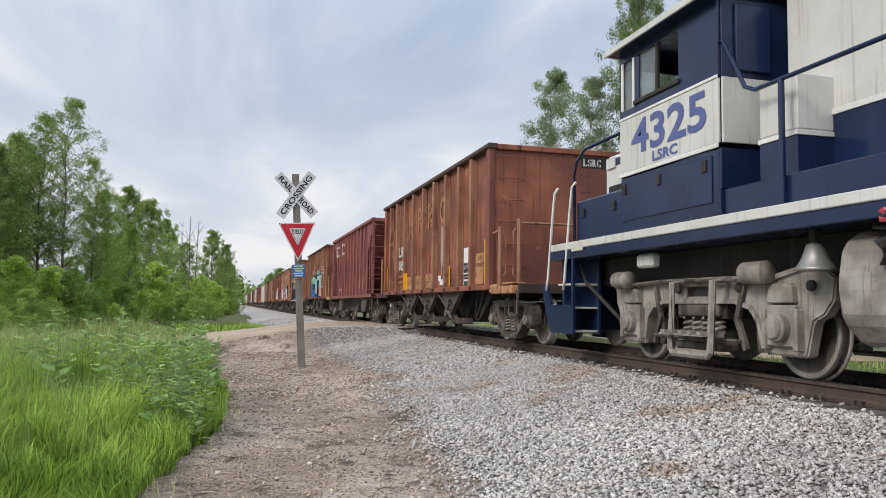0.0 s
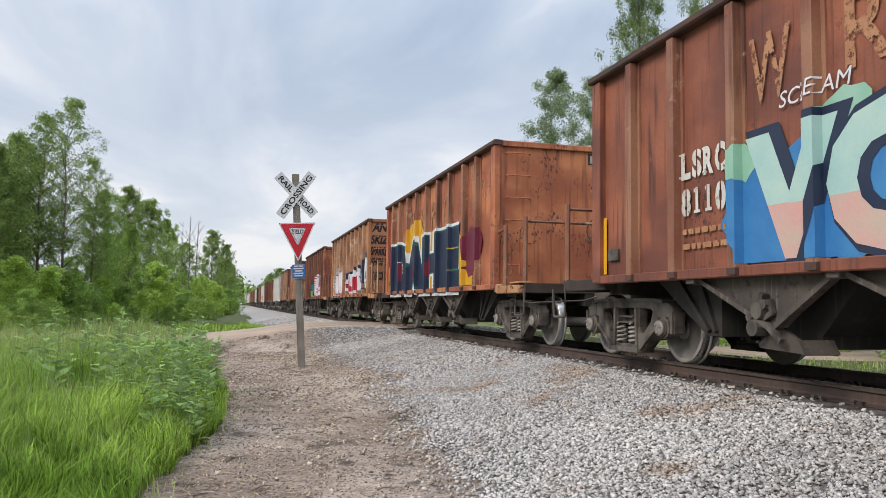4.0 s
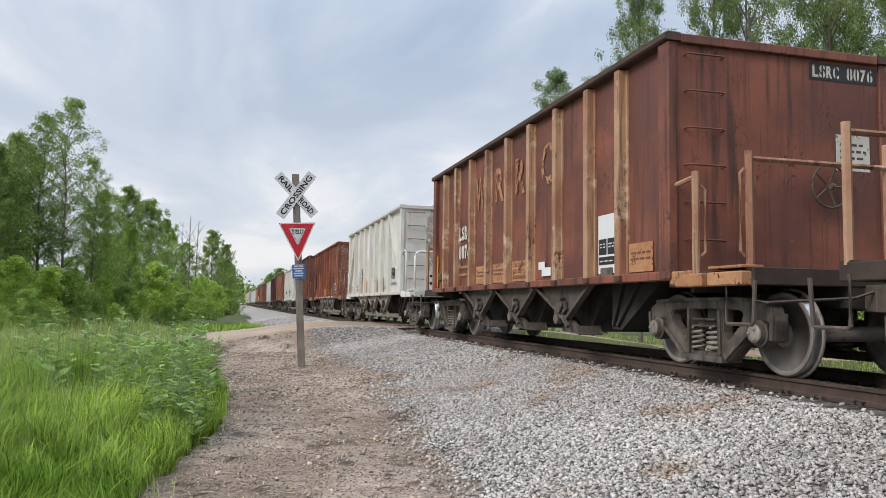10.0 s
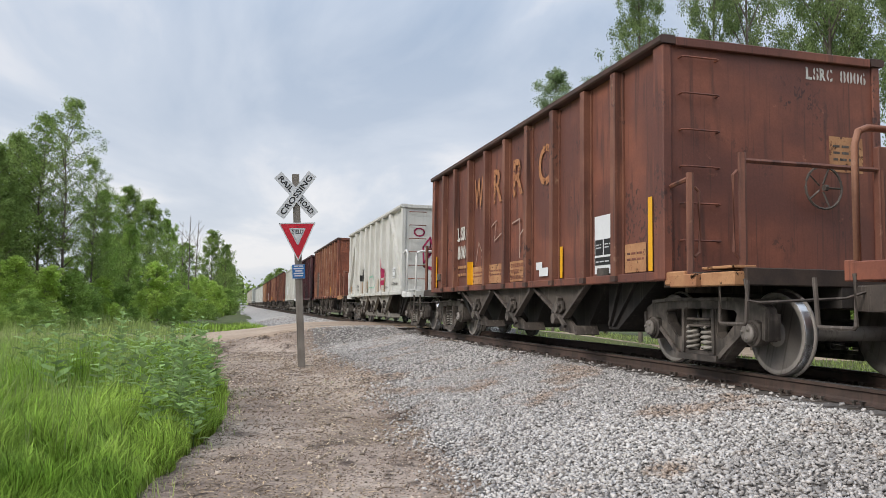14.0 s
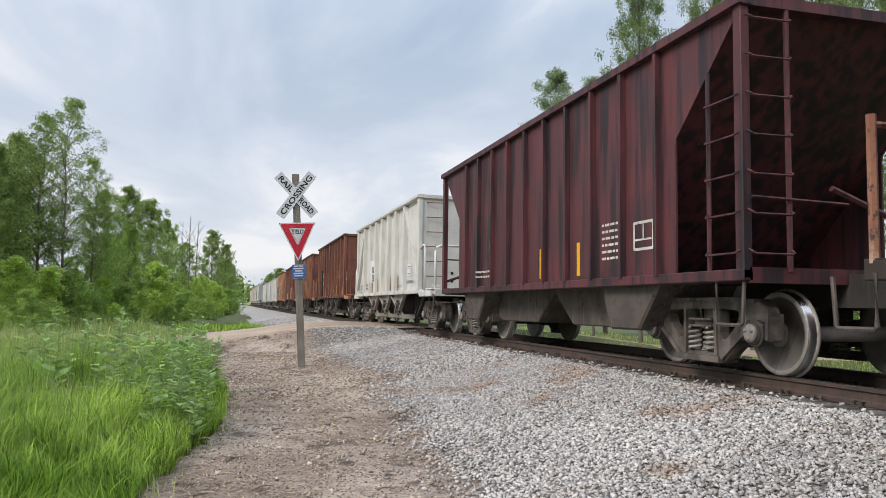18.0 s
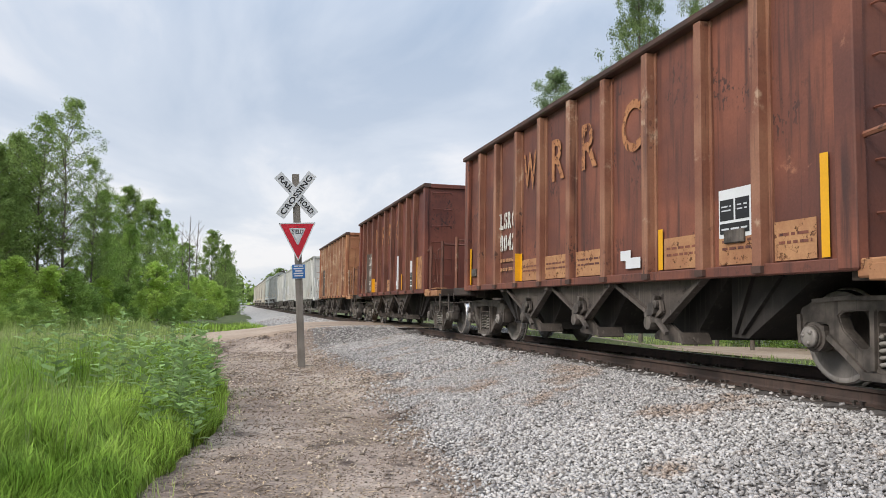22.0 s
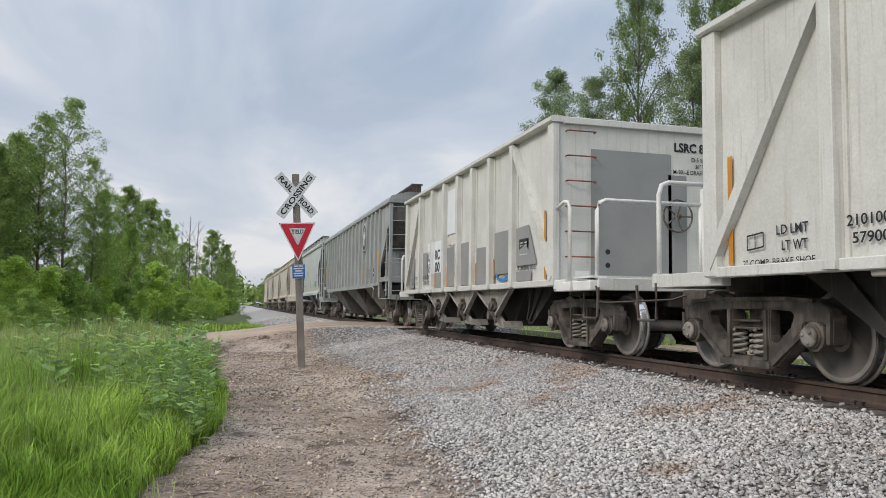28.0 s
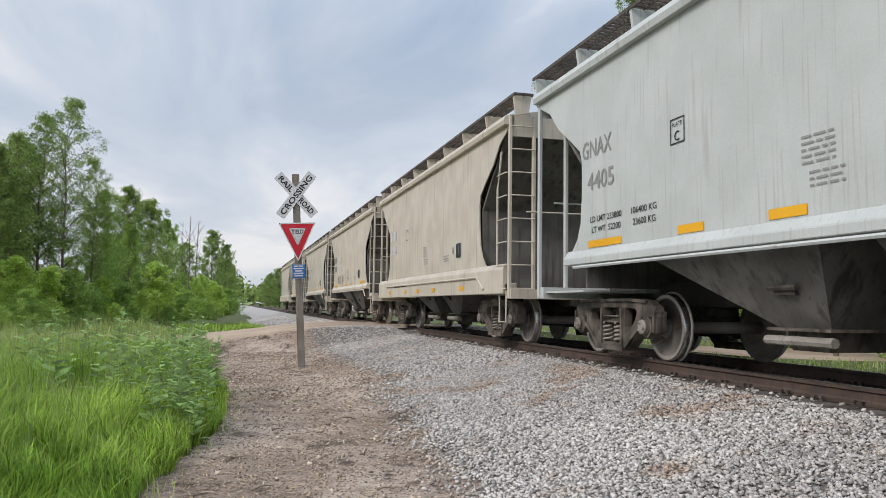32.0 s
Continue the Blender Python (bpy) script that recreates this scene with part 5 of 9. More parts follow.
def dented(bm, x, y0, y1, z0, z1, ribs, amount, seed):
    """A thin sheet whose fields between the posts bulge and dent a little."""
    edges = sorted({y0, y1, *ribs})
    ys = []
    for a, b in zip(edges, edges[1:]):
        ys += [a + (b - a) * k / 5 for k in range(5)]
    ys.append(y1)
    zs = [z0 + (z1 - z0) * k / 9 for k in range(10)]
    s = -1 if x < 0 else 1
    grid = []
    for y in ys:
        near = min(abs(y - e) for e in edges)
        row = []
        for z in zs:
            inner = min(1, near / 0.3) * (1 if z0 < z < z1 else 0)
            row.append(bm.verts.new((x + s * inner * (amount * (0.35 + noise.noise((y * 1.1, z * 0.8, seed))) ), y, z)))
        grid.append(row)
    for i in range(len(ys) - 1):
        for j in range(len(zs) - 1):
            f = bm.faces.new((grid[i][j], grid[i + 1][j], grid[i + 1][j + 1], grid[i][j + 1]))
            f.smooth = True


def gondola(name, L, top, ribs, rib_w, brace, sheet_mat, post_mat, label, seed, plain_ends=True, narrow_rib=False):
    """An open-top hopper car with straight ends and outside side posts."""
    root = new(name)
    for s in (-1, 1):
        bm = bmesh.new()
        dented(bm, s * 1.50, 0, L, 1.12, top - 0.1, ribs, 0.018, seed + s)
        box(bm, s * 1.455 - 0.01, s * 1.455 + 0.01, 0.02, L - 0.02, 1.12, top - 0.1)
        part("side_sheet", bm, sheet_mat, root)
        bm = bmesh.new()
        prism(bm, [(s * 1.44, top - 0.10), (s * 1.63, top - 0.10), (s * 1.65, top - 0.08), (s * 1.65, top - 0.02), (s * 1.62, top), (s * 1.44, top)], 1, -0.06, L + 0.06)
        part("top_chord", bm, sheet_mat, root)
        bm = bmesh.new()
        box(bm, s * 1.52 - 0.07, s * 1.52 + 0.07, -0.02, L + 0.02, 1.04, 1.15)
        part("side_sill", bm, sheet_mat, root, bevel=0.01)
        for y in ribs:
            bm = bmesh.new()
            prism(bm, [(s * 1.495, y - rib_w * 0.60), (s * 1.618, y - rib_w * 0.54), (s * 1.625, y - rib_w * 0.48), (s * 1.625, y + rib_w * 0.48), (s * 1.618, y + rib_w * 0.54), (s * 1.495, y + rib_w * 0.60)], 2, 1.10, top - 0.12)
            for e in (-1, 1):
                ya, yb = sorted((y + e * rib_w * 0.595, y + e * (rib_w * 0.595 + 0.05)))
                box(bm, s * 1.512 - 0.014, s * 1.512 + 0.014, ya, yb, 1.14, top - 0.13)
            post = part("side_post", bm, post_mat, root)
            bm = bmesh.new()
            prism(bm, [(s * 1.50, y - rib_w * 0.66), (s * 1.632, y - rib_w * 0.58), (s * 1.632, y + rib_w * 0.58), (s * 1.50, y + rib_w * 0.66)], 2, 1.06, 1.13)
            part("post_foot", bm, CHORD if post_mat is not WHITE_CAR else post_mat, post)
        for y in (0.0, L):
            e = 1 if y == 0 else -1
            bm = bmesh.new()
            a, b = sorted((y - 0.03 * e, y + 0.20 * e))
            box(bm, s * 1.54 - 0.06, s * 1.54 + 0.06, a, b, 1.05, top - 0.1)
            part("corner_post", bm, post_mat if not plain_ends else sheet_mat, root, bevel=0.012)
        if brace:
            for y0, y1 in ((0.06, ribs[0] - 0.02), (L - 0.06, ribs[-1] + 0.02)):
                bm = bmesh.new()
                bar2(bm, [(y0, 1.18), (y1, top - 0.15)], 0.13, s * 1.56 - 0.05, s * 1.56 + 0.05)
                part("diagonal_brace", bm, post_mat, root)
    for y in (0.0, L):
        e = 1 if y == 0 else -1
        bm = bmesh.new()
        a, b = sorted((y, y + 0.03 * e))
        box(bm, -1.50, 1.50, a, b, 1.12, top - 0.1)
        part("end_sheet", bm, sheet_mat, root)
        bm = bmesh.new()
        a, b = sorted((y - 0.06 * e, y + 0.10 * e))
        box(bm, -1.435, 1.435, a, b, top - 0.12, top - 0.008)
        part("end_chord", bm, sheet_mat, root, bevel=0.01)
    bm = bmesh.new()
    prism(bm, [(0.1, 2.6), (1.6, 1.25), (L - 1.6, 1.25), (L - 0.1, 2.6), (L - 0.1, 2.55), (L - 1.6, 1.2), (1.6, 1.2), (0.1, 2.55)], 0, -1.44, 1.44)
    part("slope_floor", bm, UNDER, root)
    for flip in (False, True):
        for k in range(6):
            ob = part("rung", RUNG, None, root, at=(-1.36, 0, 1.52 + 0.445 * k * (top - 1.55) / 2.45))
            if flip:
                turned(ob, L)
    return root


def rails_rust(root, L, m):
    """Straight angle-iron end railings."""
    for flip in (False, True):
        for bits in (
            [[(-1.50, 0.0, 2.16), (-1.50, -0.42, 2.20)], [(-1.50, -0.42, 2.26), (-1.50, -0.42, 1.10)], [(-1.44, -0.42, 2.1), (-1.38, -0.42, 2.05), (-1.38, -0.42, 1.35), (-1.44, -0.42, 1.3)]],
            [[(-1.42, -1.25, 2.34), (-1.42, -1.25, 0.98)], [(-1.42, -1.25, 2.26), (1.42, -1.25, 2.26)], [(-1.48, -1.25, 2.15), (-1.53, -1.25, 2.1), (-1.53, -1.25, 1.3), (-1.48, -1.25, 1.25)]],
            [[(1.42, -1.25, 2.34), (1.42, -1.25, 1.10)], [(0.35, -1.25, 2.26), (0.35, -1.25, 1.1)]],
        ):
            bm = bmesh.new()
            for k, b in enumerate(bits):
                tube(bm, b, 0.042 if len(b) == 2 and b[0][2] - b[-1][2] > 1 else (0.028 if len(b) == 2 else 0.018), 6)
            ob = part("end_railing", bm, m, root)
            if flip:
                turned(ob, L)
    ob = part("brake_wheel", BRAKE_WHEEL, None, root, "spoked hand brake wheel", at=(0.62, -0.10, 2.25))


def rails_pipe(root, L, m):
    """Bent white pipe railings."""
    for flip in (False, True):
        for b in ([(-1.52, 0.0, 2.28), (-1.52, -0.30, 2.36), (-1.52, -0.46, 2.34), (-1.52, -0.50, 2.24), (-1.52, -0.50, 1.10)],
                  [(-1.42, -1.22, 0.98), (-1.42, -1.22, 2.12), (-1.38, -1.22, 2.24), (-1.28, -1.22, 2.28), (0.3, -1.22, 2.28)],
                  [(1.42, -1.22, 0.98), (1.42, -1.22, 2.12), (1.38, -1.22, 2.24), (1.28, -1.22, 2.28), (0.3, -1.22, 2.28)],
                  [(0.3, -1.22, 2.28), (0.3, -1.22, 1.1)]):
            bm = bmesh.new()
            tube(bm, b, 0.032, 7)
            ob = part("end_railing", bm, m, root, smooth=True)
            if flip:
                turned(ob, L)
    part("brake_wheel", BRAKE_WHEEL, None, root, "spoked hand brake wheel", at=(0.62, -0.10, 2.25))


def end_extras(root, L, m, pale):
    """Cast corner piece, tread boards, uncoupling lever and centre stand of each end."""
    for flip in (False, True):
        def put(name, bm, material, label="", **kw):
            ob = part(name, bm, material, root, label, **kw)
            return turned(ob, L) if flip else ob
        bm = bmesh.new()
        box(bm, -1.57, -1.43, -0.40, 0.02, 0.98, 1.14)
        put("corner_casting", bm, pale, "pale worn corner casting", bevel=0.015)
        bm = bmesh.new()
        box(bm, -1.56, -1.30, -1.30, -0.72, 1.135, 1.165)
        put("tread_board", bm, pale, bevel=0.006)
        bm = bmesh.new()
        tube(bm, [(-1.52, -1.40, 1.02), (-1.50, -1.42, 0.80), (-1.40, -1.44, 0.78), (-0.35, -1.46, 0.84), (-0.10, -1.50, 0.92)], 0.016, 5)
        put("uncoupling_lever", bm, GRIME)
        bm = bmesh.new()
        box(bm, 0.30, 0.44, -1.28, -1.20, 1.12, 2.52)
        put("brake_stand", bm, m, bevel=0.01)
        for y0, y1 in ((-0.62, -0.10), (-1.30, -0.72)):
            bm = bmesh.new()
            box(bm, -1.575, -1.40, y0, y1, 0.955, 1.10)
            put("platform_bracket", bm, pale, bevel=0.012)
        bm = bmesh.new()
        box(bm, -1.30, 1.30, -0.06, 0.0, 0.90, 1.10)
        for q in (-0.9, -0.3, 0.3, 0.9):
            box(bm, q - 0.03, q + 0.03, -0.12, -0.06, 0.90, 1.09)
        put("end_beam", bm, GRIME)


LA = 11.0
A0 = gondola("hopper_car", LA, 4.0, RIBS_A, 0.125, False, RUST, RIB_RUST, "", 1)
car_frame(A0, LA, DECK)
rails_rust(A0, LA, RIB_RUST)
for ob in A0.children:
    if ob.name.startswith("top_chord"):
        ob.data.materials[0] = CHORD
end_extras(A0, LA, RIB_RUST, PAINT_TAN)
hopper_bottoms(A0, LA, 1.1, (2.30, 4.43, 6.57, 8.70), GRIME)
for y0, y1, y2 in ((0.9, 2.28, 2.0), (LA - 0.9, 8.72, LA - 2.0)):
    bm = bmesh.new()
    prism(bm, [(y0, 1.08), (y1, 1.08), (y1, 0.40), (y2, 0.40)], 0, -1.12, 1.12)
    # the shade under the end is part of this near-black
    sl = part("end_slope", bm, UNDER, A0, "grimy sloping end floor, blackened for the shade under the car")
    e = 1 if y0 < LA / 2 else -1
    for q in (0.55, 1.0):
        bm = bmesh.new()
        bar2(bm, [(y0 + e * q, 1.06), (y2 + (y1 - y2) * (q - 0.3), 0.46)], 0.05, -1.17, -1.12)
        part("stiffener", bm, UNDER, sl)

RIBS_C = (1.88, 3.18, 4.35, 5.46, 6.63, 7.78, 9.10)
LC = 10.9
C0 = gondola("hopper_car", LC, 3.80, RIBS_C, 0.15, True, WHITE_CAR, WHITE_CAR, "", 7)
car_frame(C0, LC, WHITE_CAR)
rails_pipe(C0, LC, PIPE_WHITE)
end_extras(C0, LC, PIPE_WHITE, PIPE_WHITE)
hopper_bottoms(C0, LC, 1.1, (2.25, 4.38, 6.52, 8.65), CHUTE_PALE)
for y0, y1, y2 in ((0.9, 2.23, 2.0), (LC - 0.9, 8.67, LC - 2.0)):
    bm = bmesh.new()
    prism(bm, [(y0, 1.08), (y1, 1.08), (y1, 0.40), (y2, 0.40)], 0, -1.12, 1.12)
    # near-black again, with the shade under the end in it
    sl = part("end_slope", bm, UNDER, C0, "grimy sloping end floor, blackened for the shade under the car")
    e = 1 if y0 < LC / 2 else -1
    for q in (0.55, 1.0):
        bm = bmesh.new()
        bar2(bm, [(y0 + e * q, 1.06), (y2 + (y1 - y2) * (q - 0.3), 0.46)], 0.05, -1.17, -1.12)
        part("stiffener", bm, UNDER, sl)


def repaint(root, swaps):
    """Other paint on a copy that shares its meshes."""
    for ob in root.children:
        for sl in ob.material_slots:
            if sl.material in swaps:
                m = swaps[sl.material]
                sl.link = "OBJECT"
                sl.material = m


USED_CARS = set()


def car(proto, start, label, swaps=None):
    if proto.name not in USED_CARS:
        USED_CARS.add(proto.name)
        root = proto
    else:
        root = copy_thing(proto, pose(TRACK, start, 0))
    root.matrix_basis = pose(TRACK, start, 0)
    tagged(root, label, "hopper car", "freight cars of the train")
    if swaps:
        repaint(root, swaps)
    TRAIN.append((root, start))
    return root


def grating(bm, x0, x1, y0, y1, z):
    """An open walkway: edge bars, a middle bar and many cross bars."""
    for x in (x0, (x0 + x1) / 2, x1):
        box(bm, x - 0.012, x + 0.012, y0, y1, z - 0.03, z + 0.02)
    n = int((y1 - y0) / 0.11)
    for k in range(n + 1):
        y = y0 + (y1 - y0) * k / n
        box(bm, x0, x1, y - 0.016, y + 0.016, z - 0.018, z + 0.012)


# open hopper with slope ends: the side sheet is cut away under the slope, with an open ladder corner
def slope_end_car(L, top, cut, sill, ribs, rib_w, sheet_mat, inset, reach, label, closed=False, dark=None, deck_z=1.10):
    """cut: outline (y, z) of the near end's cut-away from the top down, mirrored at the far end."""
    root = new("hopper_car" if not closed else "covered_hopper_car")
    outline = [(0, top)] + list(cut) + [(L - y, z) for y, z in reversed(cut)] + [(L, top)]
    for s in (-1, 1):
        bm = bmesh.new()
        prism(bm, outline, 0, s * 1.49 - 0.012, s * 1.49 + 0.012)
        part("side_sheet", bm, sheet_mat, root)
        bm = bmesh.new()
        prism(bm, [(s * 1.44, top - 0.12), (s * 1.60, top - 0.12), (s * 1.60, top - 0.02), (s * 1.57, top), (s * 1.44, top)], 1, -0.06, L + 0.06)
        part("top_chord", bm, sheet_mat, root)
        bm = bmesh.new()
        e = cut[-1][0] - 0.12 if closed else -0.02
        box(bm, s * 1.50 - 0.06, s * 1.50 + 0.06, e, L - e, sill - 0.1, sill + 0.02)
        part("side_sill", bm, sheet_mat, root, bevel=0.01)
        for y in (0.0, L) if closed else ():
            d = 1 if y == 0 else -1
            bm = bmesh.new()
            a, b = sorted((y + 0.05 * d, y + cut[-1][0] * d))
            box(bm, s * 1.52 - 0.02, s * 1.52 + 0.02, a, b, sill + 0.02, sill + 0.17)
            for q in range(4):
                tube(bm, [(s * 1.53, y + d * (1.25 + 0.14 * q), sill + 0.10), (s * 1.555, y + d * (1.25 + 0.14 * q), sill + 0.10)], 0.016, 6)
            part("sill_plate", bm, sheet_mat, root, "riveted plate between body and ladder")
            bm = bmesh.new()
            c = cut[-1][0]
            prism(bm, [(y + d * (c - 0.02), sill - 0.08), (y + d * (c + 0.32), sill - 0.08), (y + d * (c + 0.22), 0.98), (y + d * (c + 0.04), 0.98)], 0, s * 1.50 - 0.02, s * 1.50 + 0.02)
            part("jacking_bracket", bm, sheet_mat, root)
        for y in ribs:
            bm = bmesh.new()
            z0 = sill
            pts = [(s * 1.50, y - rib_w * 0.60), (s * 1.585, y - rib_w * 0.51), (s * 1.585, y + rib_w * 0.51), (s * 1.50, y + rib_w * 0.60)]
            prism(bm, pts, 2, z0, top - 0.11)
            part("side_post", bm, sheet_mat, root)
        for y in (0.0, L):
            e = 1 if y == 0 else -1
            bm = bmesh.new()
            a, b = sorted((y - 0.02 * e, y + 0.11 * e))
            box(bm, s * 1.50 - 0.055, s * 1.50 + 0.055, a, b, deck_z - 0.08, top - 0.05)
            part("corner_post", bm, sheet_mat, root, bevel=0.01)
    for flip in (False, True):
        def put(name, bm, material, label="", **kw):
            ob = part(name, bm, material, root, label, **kw)
            return turned(ob, L) if flip else ob
        lo = cut[-1][0]
        bm = bmesh.new()
        (ya, za), (yb, zb) = cut[1], cut[-3]
        g = (zb - za) / (yb - ya)
        yl = yb + (sill + 0.02 - zb) / g
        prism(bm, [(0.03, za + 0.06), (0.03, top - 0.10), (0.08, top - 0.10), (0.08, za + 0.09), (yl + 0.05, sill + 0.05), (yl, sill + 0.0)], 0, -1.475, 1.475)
        # dark: a paint that already holds the shade under the slope
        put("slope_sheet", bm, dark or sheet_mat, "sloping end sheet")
        bm = bmesh.new()
        box(bm, -1.55, 1.55, -0.05, 0.09, top - 0.13, top - 0.01)
        put("end_chord", bm, sheet_mat)
        bm = bmesh.new()
        box(bm, -1.48, 1.48, -0.02, 0.10, deck_z - 0.12, deck_z + 0.04)
        box(bm, -1.46, 1.46, 0.10, lo + 0.4, deck_z - 0.10, deck_z - 0.07)
        put("end_platform", bm, sheet_mat)
        if not closed and flip:
            for z0, z1 in ((1.95, 2.15), (1.50, 1.62)):
                bm = bmesh.new()
                tube(bm, [(-1.52, 0.0, z0), (-1.53, 0.05, z0 + 0.01), (-1.53, 1.20, z1), (-1.51, 1.28, z1)], 0.02, 6)
                put("hand_grab", bm, sheet_mat)
            bm = bmesh.new()
            prism(bm, [(1.28, 1.10), (0.85, 1.10), (1.05, 1.24), (1.28, 1.45)], 0, -1.52, -1.49)
            put("gusset", bm, sheet_mat)
        # ladder: rungs on the side between the corner post and a thin bar, and on the end
        if closed or not flip:
            bm = bmesh.new()
            tube(bm, [(-1.52, 0.60, deck_z), (-1.52, 0.60, 3.30)], 0.026, 6)
            put("ladder_rail", bm, sheet_mat)
        bm = bmesh.new()
        tube(bm, [(-1.00, -0.02, deck_z), (-1.00, -0.02, top - 0.1)], 0.03, 6)
        put("ladder_rail", bm, sheet_mat)
        n = 7
        for k in range(n):
            z = deck_z + 0.22 + k * (top - deck_z - 0.45) / (n - 1)
            bm = bmesh.new()
            tube(bm, [(-1.50, -0.03, z), (-1.49, -0.09, z - 0.03), (-1.46, -0.10, z - 0.05), (-1.04, -0.10, z - 0.05), (-1.0, -0.09, z - 0.03), (-1.0, -0.03, z)], 0.013, 5)
            put("rung", bm, sheet_mat)
            if z < 3.3 and (closed or not flip):
                bm = bmesh.new()
                tube(bm, [(-1.54, 0.03, z), (-1.60, 0.05, z - 0.04), (-1.60, 0.55, z - 0.04), (-1.54, 0.60, z)], 0.013, 5)
                put("rung", bm, sheet_mat)
        for x in (0.35, 0.75) if closed else ():
            bm = bmesh.new()
            box(bm, x - 0.05, x + 0.05, 0.0, 0.10, deck_z, top - 0.12)
            put("end_strut", bm, sheet_mat)
        bm = bmesh.new()
        tube(bm, [(1.45, 0.02, deck_z + 0.2), (-0.4, 0.06, 2.0)], 0.035, 6)
        put("diagonal_strut", bm, sheet_mat)
        ob = part("sill_step", SILL_STEP, None, root)
        ob.matrix_basis = Matrix.Translation((-1.50, 0.30, deck_z - 0.55)) @ Matrix.Rotation(math.pi / 2, 4, "Z")
        if flip:
            turned(ob, L)
        for x in (-1.47, 1.47):
            bm = bmesh.new()
            tube(bm, [(x, -0.05, sill + 0.75), (x * 0.2, -0.05, sill + 0.72)], 0.018, 5)
            put("grab_rail", bm, sheet_mat)
    car_frame(root, L, sheet_mat, inset, reach, deck=False)
    return root


LB = 11.55
RIBS_B = [1.62 + 0.885 * k for k in range(10)]
B0 = slope_end_car(LB, 3.97, [(0.0, 3.90), (0.03, 3.87), (1.27, 2.70), (1.28, 2.62), (1.28, 1.10)], 1.10, RIBS_B, 0.065, MAROON, 1.4, 0.62, "")
for y0 in (3.0, 6.85):
    bm = bmesh.new()
    prism(bm, [(y0 - 1.0, 1.06), (y0 + 3.1, 1.06), (y0 + 2.2, 0.42), (y0 + 0.15, 0.42)] if y0 < 5 else [(y0 - 1.0, 1.06), (y0 + 3.1, 1.06), (y0 + 1.9, 0.42), (y0 - 0.1, 0.42)], 0, -1.0, 1.0)
    part("hopper_chute", bm, GRIME, B0, "grimy sloping discharge hopper", bevel=0.02)
for y0 in (2.2, 9.0):
    bm = bmesh.new()
    prism(bm, [(y0 - 0.4, 1.04), (y0 + 1.2, 1.04), (y0 + 0.95, 0.42), (y0 + 0.15, 0.42)], 0, -1.40, 1.40)
    part("hopper_chute", bm, GRIME, B0, "grimy sloping discharge hopper", bevel=0.03)

LD = 19.05
RIBS_D = (1.78, 2.59, 3.44, 4.35, 5.26, 6.14, 7.10, 8.14, 9.19, 10.20, 11.19, 12.17, 13.14, 14.09, 15.07, 15.93, 16.70, 17.46)
# its slope sheets take the grey with shade in its colour
D0 = slope_end_car(LD, 4.25, [(0.0, 3.75), (0.35, 3.46), (1.75, 2.15), (1.88, 2.0), (1.88, 1.52)], 1.50, RIBS_D, 0.13, GREY_CAR, 1.75, 0.55, "", closed=True, dark=SHADED_GREY, deck_z=1.02)
bm = bmesh.new()
prism(bm, [(-1.58, 4.22), (1.58, 4.22), (1.50, 4.36), (1.0, 4.50), (0.0, 4.56), (-1.0, 4.50), (-1.50, 4.36)], 1, 0.0, LD)
part("roof", bm, GREY_CAR, D0, "curved grey roof")
for x in (-0.95, 0.63):
    bm = bmesh.new()
    grating(bm, x, x + 0.32, -0.7, LD + 0.7, 4.66)
    for k in range(13):
        box(bm, x + 0.02, x + 0.30, -0.6 + k * (LD + 1.2) / 12.0 - 0.02, -0.6 + k * (LD + 1.2) / 12.0 + 0.02, 4.42, 4.66)
    part("running_board", bm, GRIME, D0, "open steel roof walkway")
for k in range(8):
    bm = bmesh.new()
    lathe(bm, [(0, 0.34), (0.10, 0.34), (0.13, 0.28)], 14)
    ob = part("hatch", bm, GREY_CAR, D0)
    ob.matrix_basis = pose(0, 1.6 + k * 2.26, 4.54) @ Matrix.Rotation(-math.pi / 2, 4, "Y")
for flip in (False, True):
    bm = bmesh.new()
    box(bm, -1.44, 1.44, 1.15, 1.20, 1.5, 2.66)
    ob = part("end_sheet", bm, GREY_CAR, D0)
    if flip:
        turned(ob, LD)
for y0, y1, b0, b1 in ((2.2, 6.0, 3.2, 4.6), (8.05, 11.25, 8.1, 9.15), (13.3, 16.45, 13.35, 14.4)):
    bm = bmesh.new()
    va = [bm.verts.new((x, y, 1.44)) for x, y in ((-1.40, y0), (1.40, y0), (1.40, y1), (-1.40, y1))]
    vb = [bm.verts.new((x, y, 0.36)) for x, y in ((-0.75, b0), (0.75, b0), (0.75, b1), (-0.75, b1))]
    bm.faces.new(va); bm.faces.new(vb[::-1])
    for k in range(4):
        bm.faces.new((va[k], va[(k + 1) % 4], vb[(k + 1) % 4], vb[k]))
    hc = part("hopper_chute", bm, SHADED_GREY, D0, "grey pyramid hopper with a bottom gate")
    bm = bmesh.new()
    box(bm, -0.85, 0.85, b0 - 0.12, b1 + 0.12, 0.28, 0.36)
    tube(bm, [(-1.05, (b0 + b1) / 2, 0.32), (1.05, (b0 + b1) / 2, 0.32)], 0.05, 8)
    part("gate", bm, CAST, hc)
bm = bmesh.new()
tube(bm, [(-1.52, 3.2, 0.98), (-1.58, 2.75, 1.10), (-1.60, 2.55, 1.26), (-1.60, 2.70, 1.36), (-1.60, 3.1, 1.37), (-1.60, LD - 2.6, 1.37)], 0.028, 6)
part("train_pipe", bm, GREY_CAR, D0)

# smooth-sided covered hopper with rounded cut-away ends
LE = 12.95


